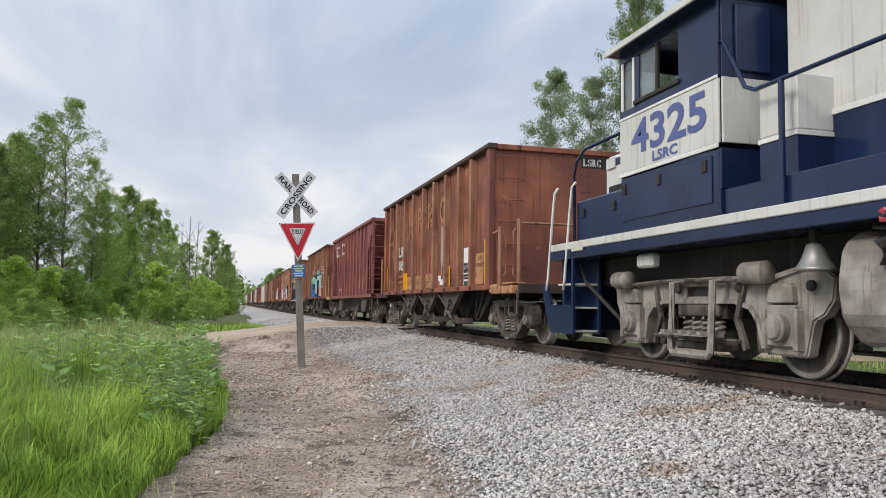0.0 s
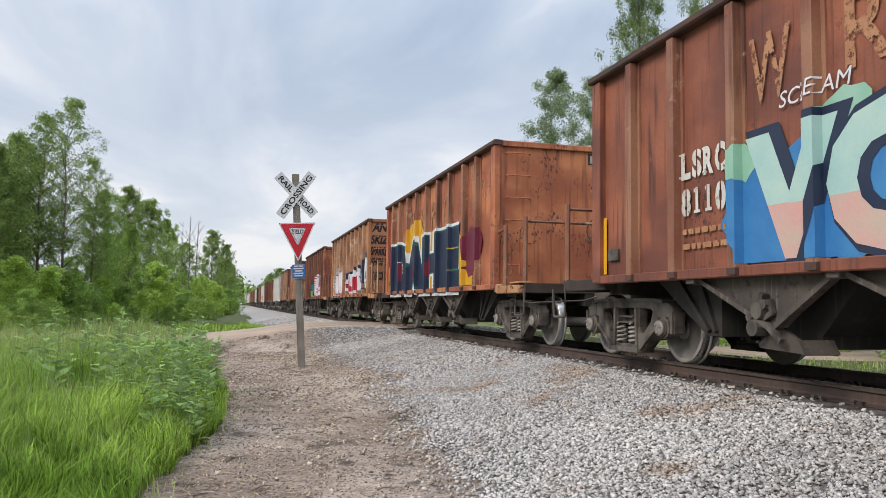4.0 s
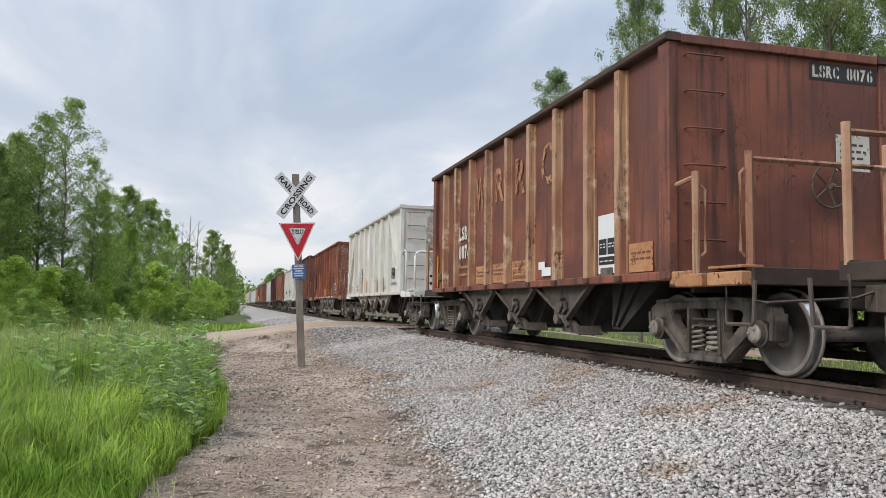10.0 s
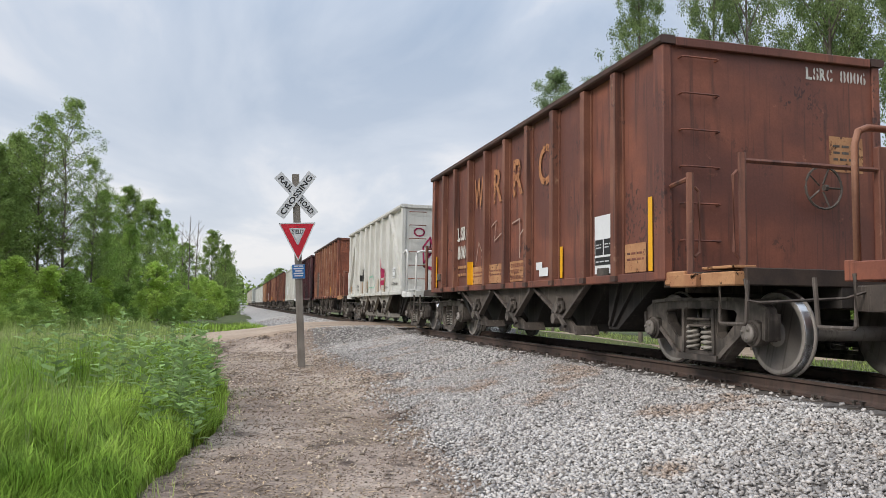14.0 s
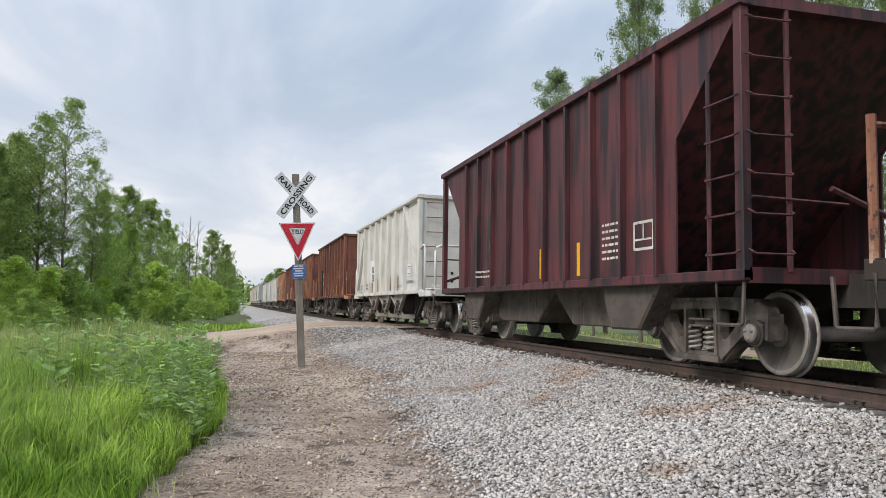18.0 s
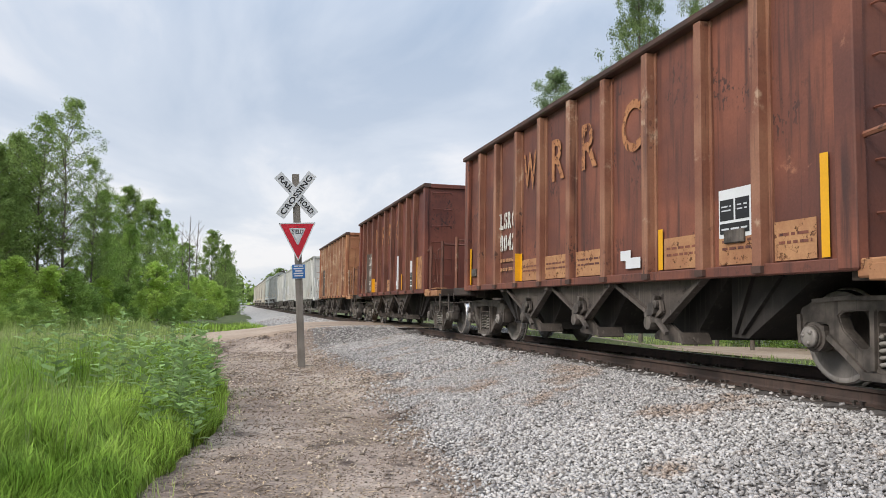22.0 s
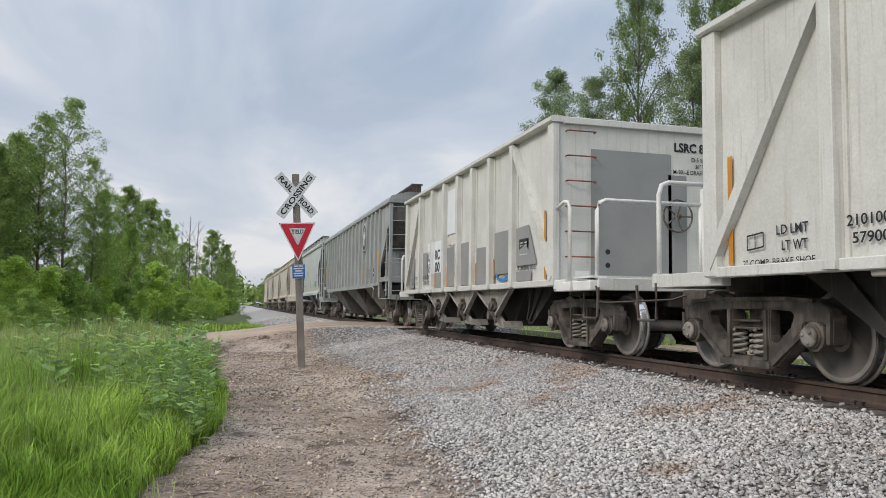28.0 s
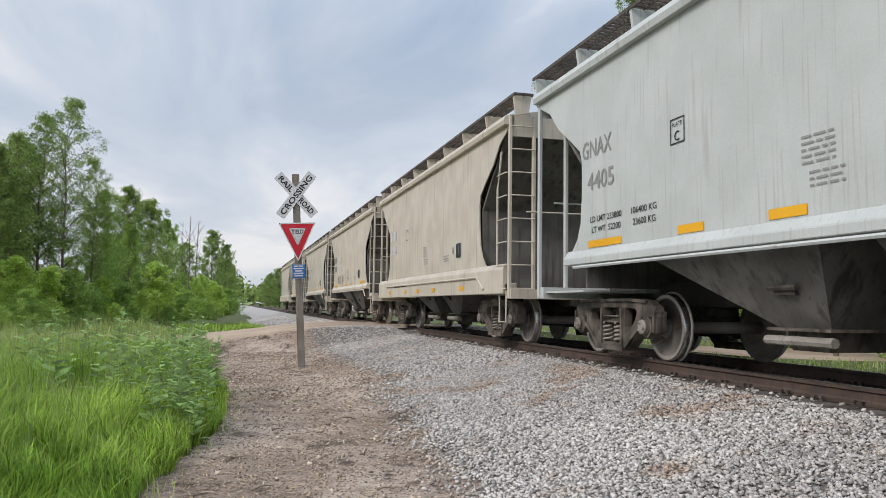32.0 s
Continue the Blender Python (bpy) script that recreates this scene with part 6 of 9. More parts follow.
def curved_hopper(sill, deep):
    root = new("covered_hopper_car")
    cut = ((4.31, 0.0), (4.08, 0.06), (3.88, 0.50), (3.54, 0.86), (3.26, 1.32), (3.03, 1.66), (2.86, 1.72), (2.42, 1.72), (1.95, 1.66), (1.72, 1.54), (1.58, 1.38), (1.44, 1.20))
    for s in (-1, 1):
        bm = bmesh.new()
        cols = 10
        skins = []
        for back in (0.0, 0.025):
            rows = []
            for z, y0 in cut:
                x = s * (1.52 + 0.025 * math.sin(math.pi * (z - 1.2) / 3.4) - back)
                rows.append([bm.verts.new((x, y0 + (LE - 2 * y0) * k / cols, z)) for k in range(cols + 1)])
            skins.append(rows)
            for a, b in zip(rows, rows[1:]):
                for k in range(cols):
                    bm.faces.new((a[k], a[k + 1], b[k + 1], b[k]))
        for k in (0, cols):
            for (a, b), (c, d) in zip(zip(skins[0], skins[0][1:]), zip(skins[1], skins[1][1:])):
                bm.faces.new((a[k], b[k], d[k], c[k]))
        part("side_sheet", bm, PALE_CAR, root)
        bm = bmesh.new()
        prism(bm, [(s * 1.44, 4.17), (s * 1.62, 4.17), (s * 1.64, 4.25), (s * 1.60, 4.34), (s * 1.44, 4.34)], 1, -0.02, LE + 0.02)
        part("eave", bm, PALE_CAR, root)
        bm = bmesh.new()
        if deep:
            prism(bm, [(s * 1.45, 0.95), (s * 1.60, 0.95), (s * 1.60, 1.42), (s * 1.55, 1.52), (s * 1.45, 1.52)], 1, 0.1, LE - 0.1)
        else:
            prism(bm, [(s * 1.40, 1.34), (s * 1.60, 1.34), (s * 1.60, 1.44), (s * 1.52, 1.56), (s * 1.45, 1.56)], 1, 1.18, LE - 1.18)
        part("side_sill", bm, PALE_CAR, root, bevel=0.01)
        bm = bmesh.new()
        tube(bm, [(s * 1.62, 1.2, 1.05), (s * 1.62, 1.6, 1.30), (s * 1.62, LE - 1.6, 1.30)], 0.024, 6)
        part("train_pipe", bm, PALE_CAR, root)
    bm = bmesh.new()
    prism(bm, [(-1.60, 4.29), (1.60, 4.29), (1.45, 4.38), (0.9, 4.47), (0, 4.51), (-0.9, 4.47), (-1.45, 4.38)], 1, 0.0, LE)
    part("roof", bm, PALE_CAR, root)
    for x in (-1.52, 1.16):
        bm = bmesh.new()
        grating(bm, x, x + 0.36, -0.30, LE + 0.30, 4.70)
        part("running_board", bm, GRIME, root, "steel grating roof walkway")
        for k in range(9):
            bm = bmesh.new()
            y = -0.2 + k * (LE + 0.4) / 8
            prism(bm, [(x + 0.05, 4.30), (x + 0.31, 4.36), (x + 0.36, 4.68), (x, 4.68)], 1, y - 0.03, y + 0.03)
            part("bracket", bm, PALE_CAR, root)
    bm = bmesh.new()
    box(bm, -0.30, 0.30, 0.6, LE - 0.6, 4.49, 4.61)
    part("trough_hatch", bm, PALE_CAR, root, bevel=0.03)
    for flip in (False, True):
        def put(name, bm, material, label="", **kw):
            ob = part(name, bm, material, root, label, **kw)
            return turned(ob, LE) if flip else ob
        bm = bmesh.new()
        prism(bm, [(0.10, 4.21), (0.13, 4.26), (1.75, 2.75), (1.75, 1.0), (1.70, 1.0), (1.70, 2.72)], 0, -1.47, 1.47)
        # grime plus the shade below the slope, both in the colour
        put("end_sheet", bm, SHADED_GREY)
        bm = bmesh.new()
        box(bm, -1.50, 1.50, -0.02, 0.02, 3.95, 4.34)
        put("end_panel", bm, PALE_CAR)
        for x in (-1.50, -1.02, 1.02, 1.50):
            bm = bmesh.new()
            box(bm, x - 0.03, x + 0.03, -0.05, 0.03, 0.86, 4.36)
            put("end_post", bm, PALE_CAR, bevel=0.008)
        for k in range(8):
            z = 1.05 + 0.44 * k
            bm = bmesh.new()
            tube(bm, [(-1.50, -0.08, z), (-1.02, -0.08, z)], 0.014, 5)
            put("rung", bm, PALE_CAR)
            if z < 3.4:
                bm = bmesh.new()
                tube(bm, [(-1.55, 0.0, z), (-1.58, 0.02, z), (-1.58, 0.50, z), (-1.55, 0.52, z)], 0.013, 5)
                put("rung", bm, PALE_CAR)
        bm = bmesh.new()
        tube(bm, [(-1.56, 0.52, 0.95), (-1.56, 0.52, 3.0), (-1.56, 0.40, 3.35), (-1.56, 0.30, 3.7)], 0.022, 6)
        put("ladder_rail", bm, PALE_CAR)
        bm = bmesh.new()
        tube(bm, [(-1.52, 0.10, 1.0), (-1.52, 0.10, 0.42), (-1.52, 0.48, 0.42), (-1.52, 0.48, 1.0)], 0.018, 5)
        put("sill_step", bm, PALE_CAR)
        bm = bmesh.new()
        box(bm, -1.50, 1.50, -0.10, 0.16, 0.86, 1.04)
        box(bm, -1.46, 1.46, 0.16, 1.6, 0.94, 0.97)
        put("end_platform", bm, PALE_CAR)
        bm = bmesh.new()
        box(bm, -1.56, -1.30, 0.10, 0.46, 1.0, 1.16)
        put("sill_casting", bm, PALE_CAR, bevel=0.02)
        bm = bmesh.new()
        tube(bm, [(-1.2, -0.10, 2.5), (1.2, -0.10, 2.5)], 0.016, 5)
        put("grab_rail", bm, PALE_CAR)
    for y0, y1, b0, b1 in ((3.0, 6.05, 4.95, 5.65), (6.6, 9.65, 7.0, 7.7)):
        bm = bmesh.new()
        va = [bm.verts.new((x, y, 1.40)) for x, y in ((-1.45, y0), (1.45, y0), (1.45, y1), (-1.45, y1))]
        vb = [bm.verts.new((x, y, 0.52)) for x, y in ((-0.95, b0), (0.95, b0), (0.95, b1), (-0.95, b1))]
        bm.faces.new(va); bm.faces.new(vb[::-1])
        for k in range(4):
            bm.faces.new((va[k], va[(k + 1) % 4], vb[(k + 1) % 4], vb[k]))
        # colour includes the shade beneath the body
        hc = part("hopper_chute", bm, SHADED_GREY, root, "grey pyramid hopper with an outlet gate")
        bm = bmesh.new()
        box(bm, -1.05, 1.05, b0 - 0.1, b1 + 0.1, 0.50, 0.53)
        prism(bm, [(b0 + 0.02, 0.5), (b1 - 0.02, 0.5), (b1 - 0.1, 0.30), (b0 + 0.1, 0.30)], 0, -0.9, 0.9)
        part("gate", bm, CAST, hc)
        for s in (-1, 1):
            bm = bmesh.new()
            tube(bm, [(s * 1.05, b0 - 0.15, 0.40), (s * 1.05, b1 + 0.1, 0.40)], 0.05, 8)
            part("gate_shaft", bm, CAST_LIGHT, hc)
            bm = bmesh.new()
            box(bm, s * 1.17 - 0.03, s * 1.17 + 0.03, (b0 + b1) / 2 - 0.15, (b0 + b1) / 2 + 0.15, 0.86, 1.02)
            tube(bm, [(s * 1.22, (b0 + b1) / 2 - 0.2, 0.93), (s * 1.22, (b0 + b1) / 2 + 0.2, 0.93)], 0.03, 6)
            part("hatch_latch", bm, CAST, hc)
    car_frame(root, LE, PALE_CAR, 1.8, 0.1, deck=False)
    return root


E0 = curved_hopper(1.4, False)
E1 = curved_hopper(1.0, True)


# ---- locomotive ----
# Its own y runs from 0 at the trailing end platform to -17 ahead, past the camera.
def locomotive():
    ob = tagged(new("locomotive"), "blue and white diesel road-switcher locomotive with side number", "locomotive")

    def add(name, boxes, material, label="", bevel=0.02, **kw):
        bm = bmesh.new()
        for b in boxes:
            box(bm, *b)
        return part(name, bm, material, ob, label, bevel=bevel, **kw)
    add("frame", [(-1.50, 1.50, -17.0, -0.10, 1.46, 1.60)], LOCO_BLUE, "blue underframe sill", 0.01)
    add("sill_stripe", [(-1.515, 1.515, -17.0, -0.15, 1.60, 1.71)], LOCO_WHITE, "grimy white stripe along the walkway edge", 0.01)
    add("underframe", [(-0.9, 0.9, -16.5, -0.5, 1.05, 1.46)], UNDER, "", 0.01)
    # pilot and steps
    add("pilot", [(-1.35, 1.35, -0.30, -0.22, 0.35, 1.46)], LOCO_BLUE, "blue end pilot plate", 0.01)
    for s in (-1, 1):
        bm = bmesh.new()
        prism(bm, [(-0.95, 0.30), (-0.10, 0.30), (0.10, 0.60), (0.28, 1.10), (0.05, 1.05), (-0.1, 0.75), (-0.88, 0.75), (-0.88, 1.55), (-0.95, 1.55)], 0, s * 1.47 - 0.02, s * 1.47 + 0.02)
        part("step_side", bm, LOCO_BLUE, ob, "blue step well side")
        for k in range(3):
            add("step", [(min(s * 1.05, s * 1.47), max(s * 1.05, s * 1.47), -0.90, -0.35 + 0.08 * (2 - k), 0.33 + 0.36 * k, 0.36 + 0.36 * k)], LOCO_WHITE, "", 0.005)
        add("step_riser", [(min(s * 1.0, s * 1.05), max(s * 1.0, s * 1.05), -0.92, -0.25, 0.3, 1.5)], LOCO_BLUE, "", 0.005)
        for yy, top in ((-0.22, 2.55), (-0.88, 2.55)):
            bm = bmesh.new()
            tube(bm, [(s * 1.50, yy + 0.28, 0.98), (s * 1.50, yy + 0.22, 1.15), (s * 1.50, yy + 0.02, 2.25), (s * 1.50, yy - 0.05, top), (s * 1.48, yy - 0.14, top + 0.07)], 0.022, 7)
            part("step_handrail", bm, PIPE_WHITE, ob, "white step handrail", smooth=True)
        bm = bmesh.new()
        tube(bm, [(s * 1.48, -0.98, 1.5), (s * 1.48, -0.98, 2.72), (s * 1.48, -1.05, 2.92), (s * 1.46, -1.3, 3.08), (s * 1.40, -2.4, 3.12)], 0.024, 7)
        part("handrail", bm, LOCO_BLUE, ob, smooth=True)
        bm = bmesh.new()
        tube(bm, [(s * 1.46, -4.62, 3.62), (s * 1.46, -4.70, 3.60), (s * 1.46, -5.05, 3.0), (s * 1.46, -5.2, 2.93), (s * 1.46, -16.2, 2.93)], 0.024, 7)
        part("handrail", bm, LOCO_BLUE, ob, smooth=True)
        for k in range(6):
            y = -5.6 - k * 2.1
            add("stanchion", [(s * 1.47 - 0.025, s * 1.47 + 0.025, y - 0.028, y + 0.028, 1.5, 2.95)], LOCO_BLUE, "", 0.01)
        # boxes along the walkway
        add("battery_box", [(min(s * 0.8, s * 1.45), max(s * 0.8, s * 1.45), -2.45, -1.0, 1.71, 2.32)], LOCO_BLUE, "blue battery box with latches", 0.02)
        for y in (-1.25, -2.2, -2.6, -3.45, -4.4):
            z = 2.12 if y > -2.5 else 2.28
            add("latch", [(s * (1.465 if y > -2.5 else 1.515) - 0.015, s * (1.465 if y > -2.5 else 1.515) + 0.015, y - 0.035, y + 0.035, z - 0.07, z + 0.07)], UNDER, "", 0.008)
        add("walkway_riser", [(min(s * 0.9, s * 1.44), max(s * 0.9, s * 1.44), -16.5, -4.65, 1.71, 2.0)], LOCO_BLUE, "", 0.015)
        add("equipment_box", [(min(s * 0.8, s * 1.30), max(s * 0.8, s * 1.30), -5.60, -5.05, 2.45, 3.02)], LOCO_WHITE, "white equipment box behind the cab", 0.02)
        add("equipment_box_base", [(min(s * 0.8, s * 1.30), max(s * 0.8, s * 1.30), -5.60, -5.05, 2.0, 2.40)], LOCO_BLUE, "", 0.01)
        add("box_stripe", [(min(s * 0.8, s * 1.31), max(s * 0.8, s * 1.31), -5.61, -5.04, 2.40, 2.45)], PIPE_WHITE, "", 0.004)
    # cab
    add("cab_base", [(-1.49, 1.49, -4.64, -2.46, 1.71, 2.45)], LOCO_BLUE, "blue lower cab side with access door", 0.02)
    for s in (-1, 1):
        add("access_door", [(s * 1.495 - 0.012, s * 1.495 + 0.012, -4.52, -2.55, 1.86, 2.38)], LOCO_BLUE, "", 0.006)
        add("cab_stripe_low", [(s * 1.50 - 0.012, s * 1.50 + 0.012, -4.64, -2.46, 2.45, 2.50)], PIPE_WHITE, "", 0.004)
        add("cab_side", [(s * 1.48 - 0.02, s * 1.48 + 0.02, -4.64, -2.46, 2.50, 3.22)], LOCO_WHITE, "white cab side panel", 0.01)
        add("cab_stripe", [(s * 1.50 - 0.012, s * 1.50 + 0.012, -4.64, -2.46, 3.215, 3.25)], PIPE_WHITE, "", 0.004)
        for b in ((s * 1.48 - 0.02, s * 1.48 + 0.02, -4.64, -3.88, 3.24, 4.18), (s * 1.48 - 0.02, s * 1.48 + 0.02, -2.90, -2.46, 3.24, 3.34), (s * 1.48 - 0.02, s * 1.48 + 0.02, -2.90, -2.46, 4.0, 4.18), (s * 1.48 - 0.02, s * 1.48 + 0.02, -3.88, -2.90, 3.24, 3.40), (s * 1.48 - 0.02, s * 1.48 + 0.02, -3.88, -2.9, 4.02, 4.18), (s * 1.48 - 0.02, s * 1.48 + 0.02, -2.96, -2.84, 3.34, 4.0), (s * 1.48 - 0.02, s * 1.48 + 0.02, -2.54, -2.46, 3.34, 4.0)):
            add("cab_window_wall", [b], LOCO_BLUE, "blue window wall of the cab", 0.008)
        w = add("side_window", [(s * 1.47 - 0.004, s * 1.47 + 0.004, -3.40, -2.96, 3.40, 4.02)], GLASS, "sliding side window, half open", 0.0)
        w.visible_shadow = False
        add("window_frame", [(s * 1.49 - 0.02, s * 1.49 + 0.02, -3.43, -3.38, 3.40, 4.02), (s * 1.50 - 0.03, s * 1.50 + 0.03, -3.92, -2.86, 3.36, 3.41)], UNDER, "", 0.005)
        w = add("wing_window", [(s * 1.47 - 0.004, s * 1.47 + 0.004, -2.84, -2.54, 3.34, 4.0)], GLASS, "", 0.0)
        w.visible_shadow = False
        add("wing_frame", [(s * 1.50 - 0.015, s * 1.50 + 0.015, -2.86, -2.82, 3.34, 4.0), (s * 1.50 - 0.015, s * 1.50 + 0.015, -2.56, -2.52, 3.34, 4.0)], PIPE_WHITE, "", 0.005)
    add("cab_front", [(-1.48, 1.48, -2.50, -2.44, 2.45, 3.30), (-1.48, 1.48, -2.50, -2.44, 3.95, 4.18), (-0.35, 0.35, -2.50, -2.44, 3.30, 3.95)], LOCO_BLUE, "", 0.008)
    w = add("windshield", [(-1.46, 1.46, -2.475, -2.465, 3.30, 3.95)], GLASS, "", 0.0)
    w.visible_shadow = False
    add("cab_rear", [(-1.48, -0.9, -4.66, -4.60, 2.0, 2.45), (-1.46, 1.46, -4.66, -4.60, 2.5, 4.18)], LOCO_BLUE, "dark blue rear cab wall with door", 0.008)
    add("cab_rear_panel", [(-1.47, -0.85, -4.69, -4.66, 2.50, 3.22)], LOCO_WHITE, "", 0.004)
    add("cab_door", [(-1.30, -0.86, -4.70, -4.662, 3.30, 4.05)], LOCO_BLUE, "", 0.01)
    add("cab_seat", [(-1.2, -0.7, -3.9, -3.4, 2.5, 3.3), (0.6, 1.1, -3.9, -3.4, 2.5, 3.3)], INSIDE, "", 0.05)
    bm = bmesh.new()
    prism(bm, [(-1.66, 4.14), (1.66, 4.14), (1.66, 4.19), (1.30, 4.40), (0.6, 4.52), (-0.6, 4.52), (-1.30, 4.40), (-1.66, 4.19)], 1, -4.75, -2.32)
    part("cab_roof", bm, LOCO_BLUE, ob, "curved cab roof with a pale edge", bevel=0.01)
    for s in (-1, 1):
        add("roof_gutter", [(s * 1.67 - 0.015, s * 1.67 + 0.015, -4.72, -2.34, 4.12, 4.20)], LOCO_WHITE, "", 0.004)
    # nose
    add("nose", [(-0.78, 0.78, -2.46, -0.62, 1.71, 3.12)], LOCO_WHITE, "low white nose with blue top band", 0.06)
    add("nose_band", [(-0.79, 0.79, -2.45, -0.61, 2.88, 3.10)], LOCO_BLUE, "", 0.06)
    add("nose_notice", [(-0.81, -0.79, -1.0, -0.72, 2.90, 3.07)], LOCO_WHITE, "", 0.002)
    add("nose_vent", [(-0.81, -0.78, -1.30, -0.80, 2.20, 2.62)], UNDER, "", 0.01)
    # hood
    bm = bmesh.new()
    prism(bm, [(-0.86, 2.0), (0.86, 2.0), (0.86, 4.05), (0.72, 4.24), (0.3, 4.32), (-0.3, 4.32), (-0.72, 4.24), (-0.86, 4.05)], 1, -16.0, -4.95)
    part("hood", bm, LOCO_WHITE, ob, "white long hood of the engine compartment", bevel=0.02)
    bm = bmesh.new()
    prism(bm, [(-0.875, 1.71), (0.875, 1.71), (0.875, 2.62), (-0.875, 2.62)], 1, -16.02, -4.93)
    part("hood_base", bm, LOCO_BLUE, ob, "blue lower band of the hood")
    for s in (-1, 1):
        add("hood_stripe", [(s * 0.885 - 0.005, s * 0.885 + 0.005, -16.0, -4.95, 2.62, 2.68)], PIPE_WHITE, "", 0.002)
        bm = bmesh.new()
        prism(bm, [(-4.95, 4.10), (-6.2, 4.10), (-9.5, 3.0), (-16.0, 3.0), (-16.0, 4.06), (-4.95, 4.06)] if False else [(-6.0, 4.05), (-16.0, 4.05), (-16.0, 3.1), (-9.0, 3.1)], 0, s * 0.868 - 0.008, s * 0.868 + 0.008)
        part("hood_flash", bm, LOCO_BLUE, ob, "blue flash on the hood side")
        bm = bmesh.new()
        bar2(bm, [(-5.95, 4.06), (-9.0, 3.06), (-16.0, 3.06)], 0.07, s * 0.872 - 0.01, s * 0.872 + 0.01)
        part("flash_stripe", bm, PIPE_WHITE, ob)
    # fuel tank
    bm = bmesh.new()
    prism(bm, [(-1.15, 0.40), (1.15, 0.40), (1.38, 0.62), (1.42, 0.95), (1.36, 1.28), (1.15, 1.42), (-1.15, 1.42), (-1.36, 1.28), (-1.42, 0.95), (-1.38, 0.62)], 1, -11.5, -6.15)
    part("fuel_tank", bm, CAST_LIGHT, ob, "grey dented fuel tank", bevel=0.06)
    bm = bmesh.new()
    lathe(bm, [(0, 0.20), (0.03, 0.17), (0.12, 0.12), (0.24, 0.08), (0.27, 0.03)], 18)
    b_ = part("bell", bm, BELL, ob, "dull bronze bell hung under the walkway", smooth=True)
    b_.matrix_basis = pose(-1.25, -5.75, 1.08) @ Matrix.Rotation(-math.pi / 2, 4, "Y")
    add("bell_bracket", [(-1.29, -1.21, -5.79, -5.71, 1.34, 1.47)], UNDER, "", 0.01)
    bm = bmesh.new()
    tube(bm, [(-1.42, -6.75, 1.10), (-1.43, -6.7, 1.25), (-1.40, -6.95, 1.36), (-1.36, -6.55, 1.40), (-1.30, -7.1, 1.34)], 0.07, 8)
    part("filler_cap", bm, UNDER, ob, "dark fuel filler", smooth=True)
    bm = bmesh.new()
    for k in range(7):
        a = k * 0.9
        tube(bm, [(-1.44, -6.8, 1.46), (-1.47 + 0.03 * math.cos(a), -6.8 + 0.07 * math.sin(a), 1.50 + 0.05 * math.cos(a * 2))], 0.035, 6)
    part("rag", bm, mat("pink_rag", (0.60, 0.10, 0.14), (0.5, 0.07, 0.1)), ob, "crumpled pink-red rag")
    add("number_light", [(-1.32, -1.18, -2.95, -2.55, 1.24, 1.42)], LOCO_WHITE, "", 0.03)
    # trucks
    for yc in (-3.56, -13.2):
        bm = bmesh.new()
        box(bm, -1.0, 1.0, -0.5, 0.5, 0.6, 1.0)
        tr = part("locomotive_truck", bm, UNDER, ob, "pale dusty two-axle locomotive truck", at=(0, yc, 0))
        for s in (-1, 1):
            bm = bmesh.new()
            holed(bm, [(2.08, 1.0), (1.95, 1.06), (0.76, 1.08), (-0.64, 1.08), (-1.35, 1.06), (-1.75, 1.15), (-2.05, 1.14), (-2.22, 1.02), (-2.18, 0.80), (-2.06, 0.66), (-1.92, 0.60), (-1.82, 0.24), (-1.20, 0.24), (-1.12, 0.58), (-1.0, 0.70), (-0.72, 0.78),
                       (0.72, 0.78), (1.0, 0.72), (1.14, 0.58), (1.22, 0.24), (1.84, 0.24), (1.94, 0.60), (2.05, 0.78)],
                  [[(-1.68, 0.80), (-1.36, 0.80), (-1.40, 0.96), (-1.64, 0.96)], [(1.68, 0.80), (1.36, 0.80), (1.40, 0.96), (1.64, 0.96)], [(-0.30, 0.86), (0.30, 0.86), (0.30, 0.98), (-0.30, 0.98)]], s * 0.98 - 0.07, s * 0.98 + 0.07, 0.02)
            bar2(bm, [(-1.0, 0.73), (-0.72, 0.80), (0.72, 0.80), (1.0, 0.74), (1.14, 0.60), (1.20, 0.34)], 0.05, s * 0.98 - 0.10, s * 0.98 + 0.10)
            bar2(bm, [(-1.0, 0.72), (-1.12, 0.60), (-1.20, 0.34)], 0.05, s * 0.98 - 0.10, s * 0.98 + 0.10)
            bar2(bm, [(2.0, 1.02), (0.76, 1.06), (-0.64, 1.06), (-1.35, 1.04), (-1.8, 1.13)], 0.05, s * 0.98 - 0.10, s * 0.98 + 0.10)
            part("truck_frame", bm, CAST_LIGHT, tr, "pale grey cast truck frame")
            for dy in (-1.52, 1.52):
                bm = bmesh.new()
                box(bm, s * 1.08 - 0.03, s * 1.08 + 0.03, dy - 0.21, dy + 0.21, 0.34, 0.76)
                box(bm, s * 1.09 - 0.05, s * 1.09 + 0.05, dy - 0.27, dy - 0.20, 0.30, 0.72)
                box(bm, s * 1.09 - 0.05, s * 1.09 + 0.05, dy + 0.20, dy + 0.27, 0.30, 0.72)
                lathe(bm, [(0, 0.15), (0.09 * s, 0.15), (0.10 * s, 0.12), (0.13 * s, 0.12), (0.14 * s, 0.05)], 16, (s * 1.10, dy, 0.53))
                for a in range(6):
                    tube(bm, [(s * 1.19, dy + 0.095 * math.cos(a * 1.047), 0.53 + 0.095 * math.sin(a * 1.047)), (s * 1.235, dy + 0.095 * math.cos(a * 1.047), 0.53 + 0.095 * math.sin(a * 1.047))], 0.02, 6)
